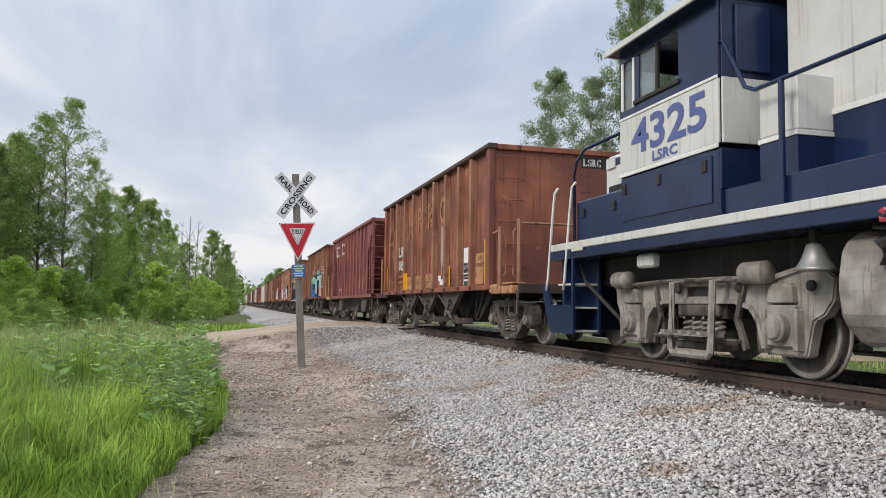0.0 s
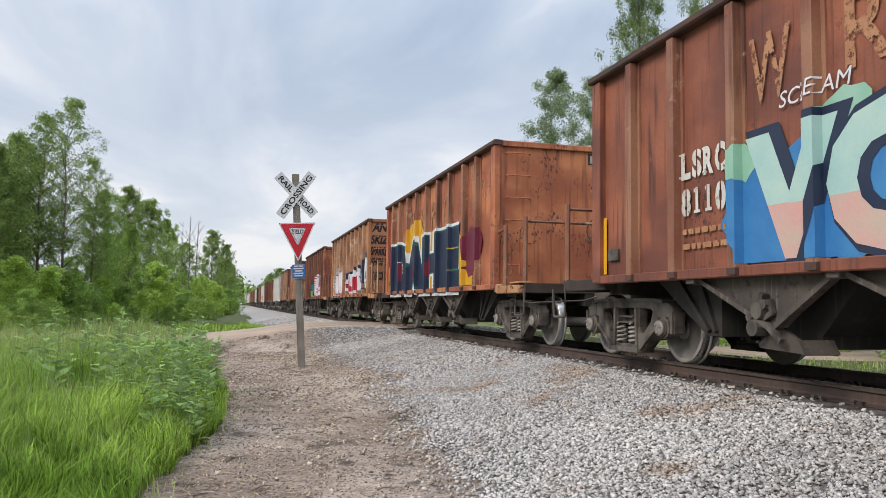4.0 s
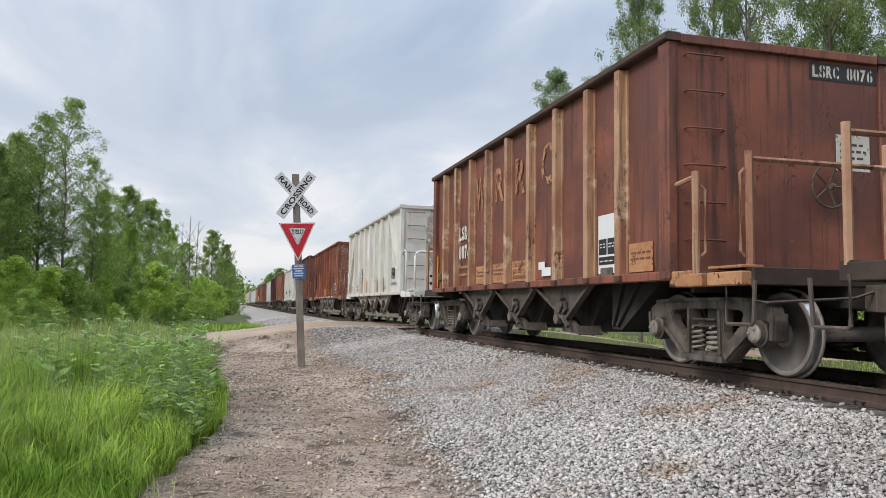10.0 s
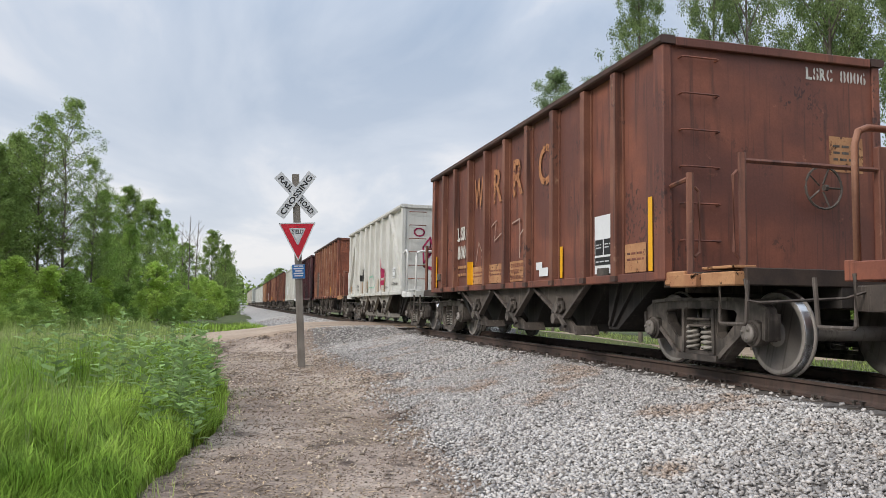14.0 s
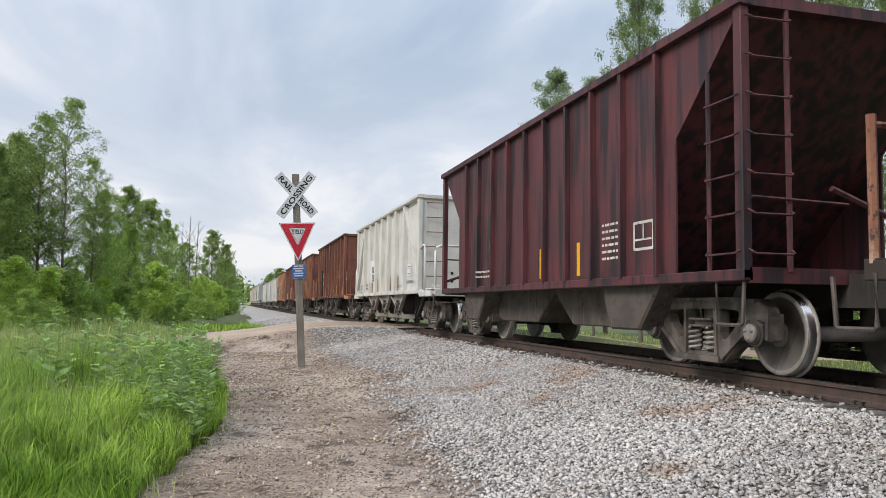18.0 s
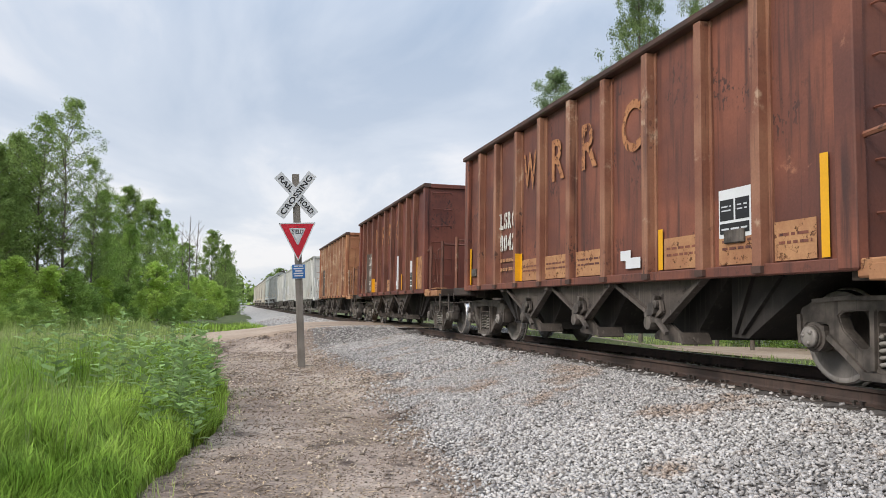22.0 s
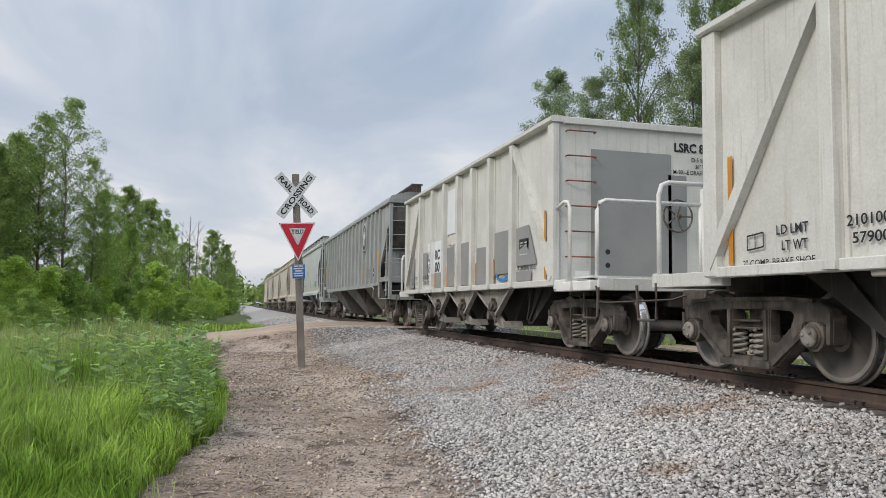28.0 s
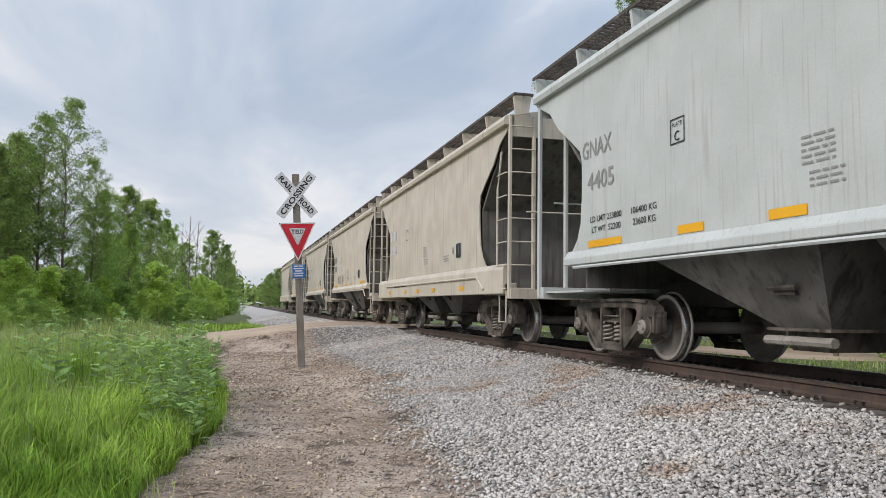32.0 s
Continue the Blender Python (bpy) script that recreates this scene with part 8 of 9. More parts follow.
NUMBERS = {1: "8052", 3: "8110", 4: "", 5: "", 6: "8063", 7: "8014", 8: "8076", 10: "7006", 11: "8006", 13: "8084", 16: "8100", 17: "8042", 18: "8018", 19: "8131"}
for k in (1, 3, 4, 5, 6, 7, 8, 10, 11, 13, 16, 17, 18, 19):
    root = CARS[k]
    c_type = k == 10
    L_, R_ = (LC, RIBS_C) if c_type else (LA, RIBS_A)
    kw = {}
    if k == 3:
        kw = dict(stripes=(7.90,), tan=((9.96, 10.5),), white=None)
    if k in (4,):
        kw = dict(tan=(), white=None, stripes=(), near=False, placard=None)
    if k == 5:
        kw = dict(tan=(), white=None, stripes=(), near=False, placard=9.36, ghost_z=2.8)
    if k == 6:
        kw = dict(tan=(), white=None, stripes=(), placard=9.40, near=False)
    if k == 7:
        kw = dict(tan=((0.45, 0.9), (3.3, 3.95), (5.5, 6.4), (9.95, 10.6)), stripes=(7.86,), near=False, placard=9.36, placard_z=(1.18, 1.98), white=7.12)
    if k == 8:
        kw = dict(tan=((3.4, 3.95), (4.5, 5.2), (5.6, 6.5), (9.95, 10.55)), near=False, stripes=())
    if k == 10:
        kw = dict(panel=GREY_PANEL, tan=((0.30, 1.0), (3.35, 4.0), (5.5, 6.6), (7.85, 8.75)), stripes=(6.68, 9.12), near=False, placard=9.60, placard_z=(1.30, 1.78), white=None, ghost_z=2.75, rib_w=0.15)
    if k == 13:
        kw = dict(panel=GREY_PANEL, near=False, stripes=(7.86,), tan=((0.3, 0.9), (4.45, 5.3), (5.6, 6.5), (9.95, 10.6)), white=7.05)
    if k == 16:
        kw = dict(panel=BLACK, tan=((1.2, 1.9), (3.3, 4.2), (4.5, 5.4), (5.6, 6.5), (9.95, 10.5)), stripes=(7.9,), near=False, white=7.1)
    if k == 17:
        kw = dict(tan=((3.3, 4.1), (4.35, 5.2), (5.55, 6.4), (8.0, 8.75), (9.08, 9.66), (9.95, 10.5)), placard_z=(1.45, 1.96), white=7.15)
    if k == 18:
        kw = dict(panel=GREY_PANEL, tan=((3.3, 3.9), (5.6, 6.4)), near=False, white=7.3)
        side_paint(root, "orange_patch", quad(0.30, 1.00, 1.17, 1.98), PAINT_TAN, LA, RIBS_A, 0, label="orange primer patch")
        side_paint(root, "grey_patch", quad(1.20, 1.94, 1.17, 1.72), GREY_PANEL, LA, RIBS_A, 0, label="grey-brown data patch")
        side_paint(root, "data_writing", dash_lines(1.34, 1.80, 1.56, 3, 0.08, 18), PAINT_TAN, LA, RIBS_A, 1)
        side_paint(root, "orange_patch", quad(9.98, 10.62, 1.17, 2.06), PAINT_TAN, LA, RIBS_A, 0, label="orange primer patch")
        side_paint(root, "reflector_stripe", quad(9.90, 9.98, 1.17, 2.06), YELLOW, LA, RIBS_A, 1)
        side_paint(root, "pale_post_patch", quad(7.66, 7.78, 1.20, 2.22), BRIGHT_PATCH, LA, RIBS_A, 1)
    if k == 19:
        kw = dict(panel=GREY_PANEL, tan=((0.3, 0.95), (4.4, 5.3), (5.6, 6.5), (9.95, 10.6)), stripes=(5.2, 7.9))
        side_paint(root, "grey_patch", quad(1.18, 1.9, 1.2, 1.75), GREY_PANEL, LA, RIBS_A, 0)
    gh = PAINT_TAN if k in (6, 7) else LETTER_ORANGE if k in (1, 11, 13, 16, 17, 18) else PAINT_GHOST
    lettered(root, k, L_, R_, NUMBERS[k], ghost=gh, **kw)
    if k not in (5, 10):
        end_marks(root, k, "LSRC " + NUMBERS[k] if NUMBERS[k] else "LSRC", dark=k not in (7, 11, 13, 17))


def A_paint(k, name, tris, m, layer=0, label=""):
    return side_paint(CARS[k], name, tris, m, LA, RIBS_A, layer, label=label)


# blue, pink and mint piece
T = lambda b: place_text("VOYM", 3.30, 1.28, 1.55, 4.6, b)
A_paint(3, "graffiti_back", blob(3.5, 1.75, 0.6, 0.58, 1) + blob(4.6, 1.85, 0.8, 0.65, 2) + blob(5.9, 1.95, 0.8, 0.66, 3) + blob(7.3, 2.05, 0.9, 0.68, 4) + quad(3.2, 7.8, 1.17, 1.9), S_BLUE, 0, "blue spray-painted background")
A_paint(3, "graffiti_mint", blob(4.6, 2.42, 0.28, 0.2, 5) + blob(6.6, 2.5, 0.3, 0.22, 6) + blob(3.2, 2.2, 0.25, 0.2, 7) + blob(8.3, 1.4, 0.22, 0.26, 8), S_MINT, 1)
A_paint(3, "graffiti_shadow", T(0.16), S_NAVY, 2, "dark outlined graffiti letters")
A_paint(3, "graffiti_fill", band(T(0.085), 1.70, 3.2), S_AQUA, 3)
A_paint(3, "graffiti_fill", band(T(0.085), 1.0, 1.71), S_PINK, 3)
A_paint(3, "graffiti_tag", place_text("SCREAM", 3.8, 2.62, 0.22, 0.9, 0.0, 0.2) + place_text("CAN", 5.6, 2.62, 0.26, 0.6, 0.0, 0.2) + place_text("MADNESS", 6.7, 2.62, 0.22, 1.0, 0.0, 0.2) + place_text("SPRING", 8.1, 2.65, 0.26, 0.95, 0.004, 0.2, 4) + place_text("CLEANING", 8.2, 2.36, 0.26, 0.95, 0.004, 0.2, 4), S_WHITE, 4, "white hand-painted tag")
A_paint(3, "graffiti_tag", place_text("LOWN", 8.25, 1.62, 0.32, 0.75, 0.0, 0.1), S_MINT, 4)

# big yellow and black piece over most of a car
A_paint(4, "graffiti_back", quad(0.0, 9.4, 1.17, 1.9) + blob(1.6, 1.9, 1.5, 0.75, 11) + blob(4.0, 2.3, 1.6, 0.75, 12) + blob(6.4, 2.0, 1.6, 0.8, 13) + blob(8.3, 1.7, 1.2, 0.6, 14), S_YELLOW, 0, "yellow spray-painted cloud")
A_paint(4, "graffiti_wine", blob(0.35, 1.9, 0.42, 0.62, 15) + blob(0.2, 1.35, 0.25, 0.18, 16) + blob(9.4, 1.9, 0.6, 0.6, 17), S_WINE, 1)
T = lambda b: place_text("DAHE", 1.0, 1.22, 1.72, 7.4, b)
A_paint(4, "graffiti_halo", T(0.26), S_WHITE, 2, "white-edged black graffiti letters")
A_paint(4, "graffiti_edge", T(0.19), S_DARKTEAL, 3)
A_paint(4, "graffiti_fill", T(0.15), S_NAVY, 4)
A_paint(4, "graffiti_glow", blob(2.15, 1.75, 0.17, 0.3, 18) + blob(3.75, 1.7, 0.13, 0.26, 19) + blob(5.6, 1.7, 0.14, 0.26, 20) + blob(7.5, 1.7, 0.15, 0.3, 21), S_WINE, 5)

# red piece, white ovals and black tags
A_paint(5, "graffiti_halo", polygon(rounded([(5.18, 1.62), (5.38, 1.20), (9.05, 1.17), (9.28, 1.58), (9.02, 1.74), (9.08, 2.18), (8.90, 2.36), (8.58, 2.28), (7.98, 2.12), (7.75, 2.34), (7.36, 2.46), (7.08, 2.20), (6.62, 2.12), (5.52, 2.22), (5.46, 1.92)])), S_NAVY, 1)
A_paint(5, "graffiti_edge", polygon(rounded([(5.28, 1.60), (5.46, 1.19), (8.98, 1.19), (9.16, 1.54), (8.90, 1.68), (8.96, 2.14), (8.86, 2.26), (8.60, 2.18), (7.94, 2.01), (7.68, 2.24), (7.38, 2.34), (7.14, 2.10), (6.62, 2.01), (5.62, 2.10), (5.56, 1.86)])), S_WHITE, 2)
for pts in ([(5.74, 1.20), (5.44, 1.50), (5.62, 1.72), (5.70, 1.96), (6.52, 1.93), (6.62, 1.62), (6.74, 1.20)], [(6.84, 1.20), (6.74, 1.66), (6.70, 1.90), (7.12, 1.98), (7.40, 2.16), (7.66, 2.02), (7.60, 1.62), (7.66, 1.20)], [(7.76, 1.20), (7.70, 1.64), (7.74, 1.88), (8.34, 2.00), (8.74, 2.06), (8.72, 1.72), (8.88, 1.52), (8.70, 1.20)]):
    A_paint(5, "graffiti_fill", polygon(rounded(pts)), S_RED, 3, "red graffiti letter edged in white and black")
A_paint(5, "graffiti_blue", polygon(rounded([(7.10, 1.98), (7.20, 2.18), (7.44, 2.30), (7.66, 2.14), (7.62, 1.94), (7.40, 1.86)])), S_NAVY, 4)
A_paint(5, "graffiti_outline", stroke([(5.50, 1.62), (5.86, 1.52), (5.98, 1.22)], 0.045) + stroke([(6.62, 1.95), (6.50, 1.58), (6.58, 1.20)], 0.05) + stroke([(6.10, 1.90), (6.16, 1.60), (6.06, 1.34)], 0.035) + stroke([(7.10, 1.92), (7.18, 1.62), (7.06, 1.24)], 0.04) + stroke([(7.34, 1.46), (7.52, 1.60), (7.48, 1.76)], 0.035) + stroke([(8.62, 1.72), (8.12, 1.68), (8.06, 1.46), (8.52, 1.36)], 0.05) + stroke([(7.76, 1.86), (7.68, 1.56), (7.74, 1.20)], 0.06), S_BLACK, 5)
for size in (1.0, 0.92, 0.84):
    A_paint(5, "graffiti_mist", blob(2.55, 1.74, 1.72 * size, 0.74 * size, 5, 40, 0.03), OVERSPRAY, 0 if size == 1.0 else 1 if size > 0.9 else 2, "white overspray")
A_paint(5, "graffiti_speckle", mist(2.5, 1.70, 1.40, 0.58, 420, 0.025, 5), S_WHITE, 3)
for pts in ([(1.45, 1.18), (1.28, 1.52), (1.33, 1.96), (1.58, 2.16), (1.76, 1.92), (1.74, 1.50), (1.62, 1.20)], [(1.78, 1.30), (1.74, 1.98), (1.98, 2.14), (2.30, 2.10), (2.32, 1.28), (2.10, 1.20)], [(2.32, 1.56), (2.36, 1.98), (2.62, 2.20), (3.02, 2.20), (3.10, 1.30), (2.96, 1.20), (2.82, 1.46), (2.56, 1.46)], [(3.08, 1.20), (3.02, 2.20), (3.44, 2.32), (3.74, 2.26), (3.86, 1.96), (3.76, 1.70), (3.52, 1.60), (3.52, 1.22)]):
    A_paint(5, "graffiti_fill", polygon(rounded(pts)), S_WHITE, 4, "white bubble letter outlined in red")
    A_paint(5, "graffiti_outline", stroke(rounded(pts) + rounded(pts)[:1], 0.05), S_ROSE, 5)
A_paint(5, "graffiti_speckle", disc(1.46, 1.32, 0.05, 0.05) + disc(2.42, 1.66, 0.05, 0.05) + disc(3.58, 2.16, 0.04, 0.04) + disc(3.62, 1.84, 0.06, 0.06) + disc(2.06, 1.98, 0.05, 0.05) + stroke([(2.66, 1.74), (2.72, 1.90), (2.78, 1.74), (2.66, 1.74)], 0.02), S_ROSE, 6)
A_paint(5, "oval_edge", disc(10.20, 2.02, 0.42, 0.76), S_NAVY, 1)
A_paint(5, "white_oval", disc(10.22, 1.97, 0.32, 0.62), S_WHITE, 2, "white sprayed oval edged in black")
A_paint(5, "oval_marks", disc(10.06, 1.76, 0.05, 0.07) + disc(10.25, 1.88, 0.08, 0.16) + stroke([(9.88, 1.36), (10.12, 1.52), (10.36, 1.60), (10.58, 1.62)], 0.05), S_NAVY, 3)
A_paint(5, "graffiti_tag", place_text("5K2", 9.98, 1.2, 0.24, 0.5, 0.0, 0.2), S_BLACK, 2)
r5 = CARS[5]
end_paint(r5, "end_panel", quad(0.52, 1.48, 3.60, 3.84), BLACK, 0, "black panel with white stencilled mark")
end_paint(r5, "end_lettering", place_text("LSRC 8", 0.58, 3.65, 0.2, 0.9, 0.008), PAINT_WHITE, 1)
for s_, x_, z_, h_, w_ in (("ANTI", -1.46, 3.52, 0.36, 0.95), ("23", -0.92, 3.34, 0.2, 0.22), ("SKIZ", -1.5, 3.06, 0.34, 0.72), ("XOC", -0.86, 3.12, 0.34, 0.52), ("SPARKS", -1.5, 2.62, 0.34, 0.66), ("SHORT", -1.48, 2.22, 0.32, 0.66), ("TECK", -1.48, 1.68, 0.34, 0.62), ("23", -0.86, 1.66, 0.58, 0.56), ("9", -0.10, 3.10, 0.26, 0.15), ("6", -0.02, 2.90, 0.26, 0.15), ("7", 0.02, 2.68, 0.26, 0.15)):
    end_paint(r5, "graffiti_tag", place_text(s_, x_, z_, h_ * 1.25, w_, 0.018, 0.25), S_BLACK, 1, "black marker tag")
end_paint(r5, "oval_edge", disc(-0.50, 2.78, 0.43, 0.56), S_NAVY, 0)
end_paint(r5, "white_oval", disc(-0.51, 2.78, 0.34, 0.46), S_PALE, 1, "white sprayed oval edged in black")
end_paint(r5, "oval_marks", disc(-0.62, 2.66, 0.04, 0.07) + disc(-0.46, 2.68, 0.08, 0.15) + stroke([(-0.95, 2.40), (-0.6, 2.44), (-0.25, 2.34), (-0.15, 2.25)], 0.055), S_NAVY, 2)

# teal letters with lime dots, pale pink shapes
T = lambda b: place_text("SYOK", 3.28, 1.22, 1.02, 2.80, b, 0.1)
A_paint(6, "graffiti_back", blob(3.6, 1.4, 0.32, 0.26, 41) + blob(4.6, 1.4, 0.55, 0.26, 42) + blob(5.8, 1.4, 0.5, 0.26, 43) + disc(4.1, 2.05, 0.06, 0.06) + disc(4.5, 2.2, 0.06, 0.06) + disc(6.0, 2.0, 0.07, 0.07), S_LIME, 0, "lime green spray dots")
A_paint(6, "graffiti_shadow", T(0.115), S_NAVY, 1)
A_paint(6, "graffiti_fill", T(0.07), S_TEAL, 2, "teal graffiti letters with pale glints")
A_paint(6, "graffiti_speckle", disc(3.85, 1.35, 0.06, 0.06) + disc(4.3, 1.5, 0.05, 0.05) + disc(4.9, 1.7, 0.06, 0.06) + disc(5.3, 1.35, 0.07, 0.07) + disc(5.9, 1.6, 0.06, 0.06), S_LIME, 3)
A_paint(6, "graffiti_glint", stroke([(3.55, 1.75), (3.75, 1.9)], 0.03) + stroke([(4.5, 1.9), (4.6, 1.7)], 0.03) + stroke([(5.2, 1.95), (5.3, 1.8)], 0.03), S_WHITE, 3)
halo = [(6.19, 1.17), (6.18, 2.17), (6.52, 2.38), (7.00, 2.43), (7.41, 2.31), (7.41, 2.50), (7.87, 2.52), (8.43, 2.53), (8.60, 2.36), (8.51, 1.95), (8.38, 1.86), (8.52, 1.70), (8.62, 1.82), (8.99, 1.87), (9.29, 1.76), (9.32, 1.53), (9.16, 1.30), (8.97, 1.17)]
A_paint(6, "graffiti_mist", blob(7.2, 1.85, 1.12, 0.72, 46, 30, 0.05) + blob(8.6, 1.8, 0.85, 0.66, 47, 30, 0.05), OVERSPRAY, 0, "thin white overspray")
A_paint(6, "graffiti_halo", polygon(rounded(halo[1:-1] + [(9.05, 1.17), (6.19, 1.17)], 1)), S_WHITE, 1, "white sprayed figure outlined in pink")
A_paint(6, "graffiti_blush", polygon(rounded([(6.33, 1.84), (6.35, 2.10), (6.66, 2.29), (7.07, 2.34), (7.36, 2.25), (7.39, 1.92), (7.06, 1.80), (6.83, 1.79), (6.68, 1.60), (6.45, 1.42)])), S_PALE, 2)
A_paint(6, "graffiti_blush", blob(7.86, 2.02, 0.09, 0.17, 49), S_PALE, 2)
A_paint(6, "graffiti_blush", polygon(rounded([(8.68, 1.44), (8.62, 1.69), (8.96, 1.76), (9.07, 1.67), (8.86, 1.46)])), S_PALE, 2)
A_paint(6, "graffiti_snout", disc(7.86, 1.54, 0.14, 0.15), S_ROSE, 2, "pink sprayed ring")
A_paint(6, "graffiti_snout", disc(7.86, 1.54, 0.095, 0.10), S_PALE, 3)
A_paint(6, "graffiti_snout", disc(7.86, 1.54, 0.05, 0.055), S_ROSE, 4)
A_paint(6, "graffiti_ear", blob(8.49, 2.26, 0.045, 0.11, 50), S_ROSE, 2)
A_paint(6, "graffiti_heart", polygon([(8.64, 1.68), (8.74, 1.62), (8.70, 1.50)]), S_ROSE, 3)
A_paint(6, "graffiti_outline", [t for w, line in (
    (0.045, [(6.30, 1.19), (6.30, 1.70), (6.33, 2.10), (6.64, 2.31), (7.07, 2.35), (7.39, 2.25)]),
    (0.020, [(6.35, 1.94), (6.78, 2.15), (7.33, 2.26)]), (0.020, [(6.38, 1.73), (6.83, 1.99), (7.37, 2.13)]), (0.020, [(6.37, 1.52), (6.63, 1.71), (6.92, 1.83)]), (0.020, [(6.36, 1.84), (6.80, 2.07), (7.35, 2.20)]),
    (0.020, [(6.45, 2.19), (6.92, 2.03), (7.37, 1.83)]), (0.020, [(6.64, 2.29), (7.06, 2.11), (7.39, 1.94)]), (0.020, [(6.83, 2.34), (7.02, 2.06), (7.03, 1.82)]), (0.020, [(6.33, 2.05), (6.58, 1.81), (6.63, 1.51)]), (0.020, [(6.32, 1.60), (6.48, 1.50), (6.56, 1.30)]),
    (0.024, [(7.05, 1.71), (7.42, 1.77), (7.43, 1.61), (7.17, 1.57), (7.05, 1.71)]), (0.024, [(7.03, 1.45), (7.23, 1.48), (7.38, 1.40)]),
    (0.035, [(6.78, 1.72), (6.84, 1.54), (6.72, 1.32), (6.84, 1.22), (7.02, 1.19), (7.32, 1.27), (7.45, 1.35)]),
    (0.050, [(7.41, 2.44), (7.74, 2.40), (8.02, 2.36), (8.30, 2.42), (8.59, 2.38)]), (0.045, [(8.02, 2.36), (8.13, 2.24), (8.19, 2.10), (8.29, 1.72), (8.39, 1.75), (8.46, 1.62), (8.28, 1.39), (7.96, 1.26), (7.84, 1.18)]),
    (0.040, [(8.02, 2.36), (7.71, 2.29), (7.46, 2.15)]), (0.030, [(8.29, 2.02), (8.44, 1.98), (8.54, 2.16), (8.56, 2.35)]),
    (0.045, [(8.59, 1.67), (8.64, 1.77), (8.99, 1.82), (9.24, 1.70), (9.26, 1.54), (9.09, 1.33), (8.92, 1.22), (8.61, 1.19)]), (0.035, [(8.68, 1.44), (8.62, 1.69), (8.96, 1.76), (9.07, 1.67), (8.86, 1.46), (8.68, 1.44)]),
    (0.030, [(6.30, 1.20), (7.20, 1.19), (7.90, 1.19)])) for t in stroke(line, w)], S_ROSE, 5)

# black marker on an end, chalk on others
end_paint(CARS[7], "graffiti_tag", stroke([(-0.9, 2.9), (-0.3, 3.0), (-0.4, 2.6), (-0.75, 2.62), (-0.9, 2.9)], 0.045) + stroke([(-0.2, 2.5), (0.1, 3.05), (0.3, 2.6), (0.15, 2.55), (0.5, 2.95), (0.65, 2.55)], 0.045) + stroke([(-1.2, 2.35), (-1.05, 2.5), (-1.05, 2.15), (-0.9, 2.3)], 0.035) + stroke([(-0.6, 2.4), (0.9, 2.65)], 0.03), S_BLACK, 0, "black marker scrawl")
end_paint(CARS[17], "chalk_drawing", [t for k in range(5) for t in stroke([(-0.55 + 0.12 * math.cos(a + k * 1.25) * (1 + k * 0.3), 2.3 + 0.16 * k + 0.22 * math.sin(a + k)) for a in (j * 0.5 for j in range(9))], 0.022)], CHALK, 0, "pale chalk scribble")
end_paint(CARS[19], "chalk_letters", place_text("EGGA", -0.95, 2.35, 0.75, 1.9, 0.0), CHALK, 0, "pale chalk letters")
A_paint(11, "chalk_scrawl", stroke([(3.5, 1.6), (3.7, 2.05), (3.9, 1.85), (4.1, 2.1), (4.2, 1.7)], 0.025) + stroke([(4.5, 2.3), (4.8, 2.4), (4.7, 2.0), (5.2, 2.15)], 0.025) + stroke([(5.7, 2.25), (6.1, 2.3), (6.1, 1.6)], 0.03) + stroke([(6.1, 2.0), (6.5, 2.2)], 0.03), CHALK, 1, "pale scratched scrawl")
A_paint(1, "pale_smear", blob(7.2, 2.15, 0.12, 0.6, 61), CHALK, 0)
A_paint(1, "chalk_scrawl", stroke([(5.8, 1.6), (5.85, 2.0), (6.1, 2.05), (6.15, 1.7), (5.9, 1.55), (5.85, 1.8)], 0.03), S_ROSE, 0)
for u0, z0, a, b, sd in ((3.5, 3.35, 0.3, 0.28, 1), (4.9, 3.1, 0.32, 0.42, 2), (6.0, 3.0, 0.34, 0.45, 3), (8.4, 3.0, 0.35, 0.5, 4), (9.5, 3.25, 0.3, 0.3, 5), (2.4, 3.3, 0.3, 0.3, 6), (10.5, 3.3, 0.25, 0.25, 7)):
    A_paint(7, "burnt_blister", mist(u0, z0, a, b, 150, 0.022, sd), RUST_DARK, 0, "dark blistered paint")
A_paint(7, "burnt_blister", blob(8.35, 3.45, 0.13, 0.25, 71) + blob(8.3, 2.75, 0.16, 0.28, 72), RUST_DARK, 0)

# flaking pale corner on the dark braced car
r10 = CARS[10]
side_paint(r10, "flaking_paint", quad(9.14, 10.86, 1.17, 3.66), FLAKE, LC, RIBS_C, 0, 0.15, label="flaking pale paint")
end_paint(r10, "flaking_paint", quad(-1.46, -0.55, 1.2, 3.64), FLAKE, 0, "flaking dark paint")
end_paint(r10, "end_lettering", place_text("LSRC 7006", 0.48, 3.45, 0.19, 0.90, 0.008), PAINT_WHITE, 1)

# white cars: black stencils
def C_paint(k, name, tris, m, layer=0, label=""):
    return side_paint(CARS[k], name, tris, m, LC, RIBS_C, layer, 0.15, label=label)


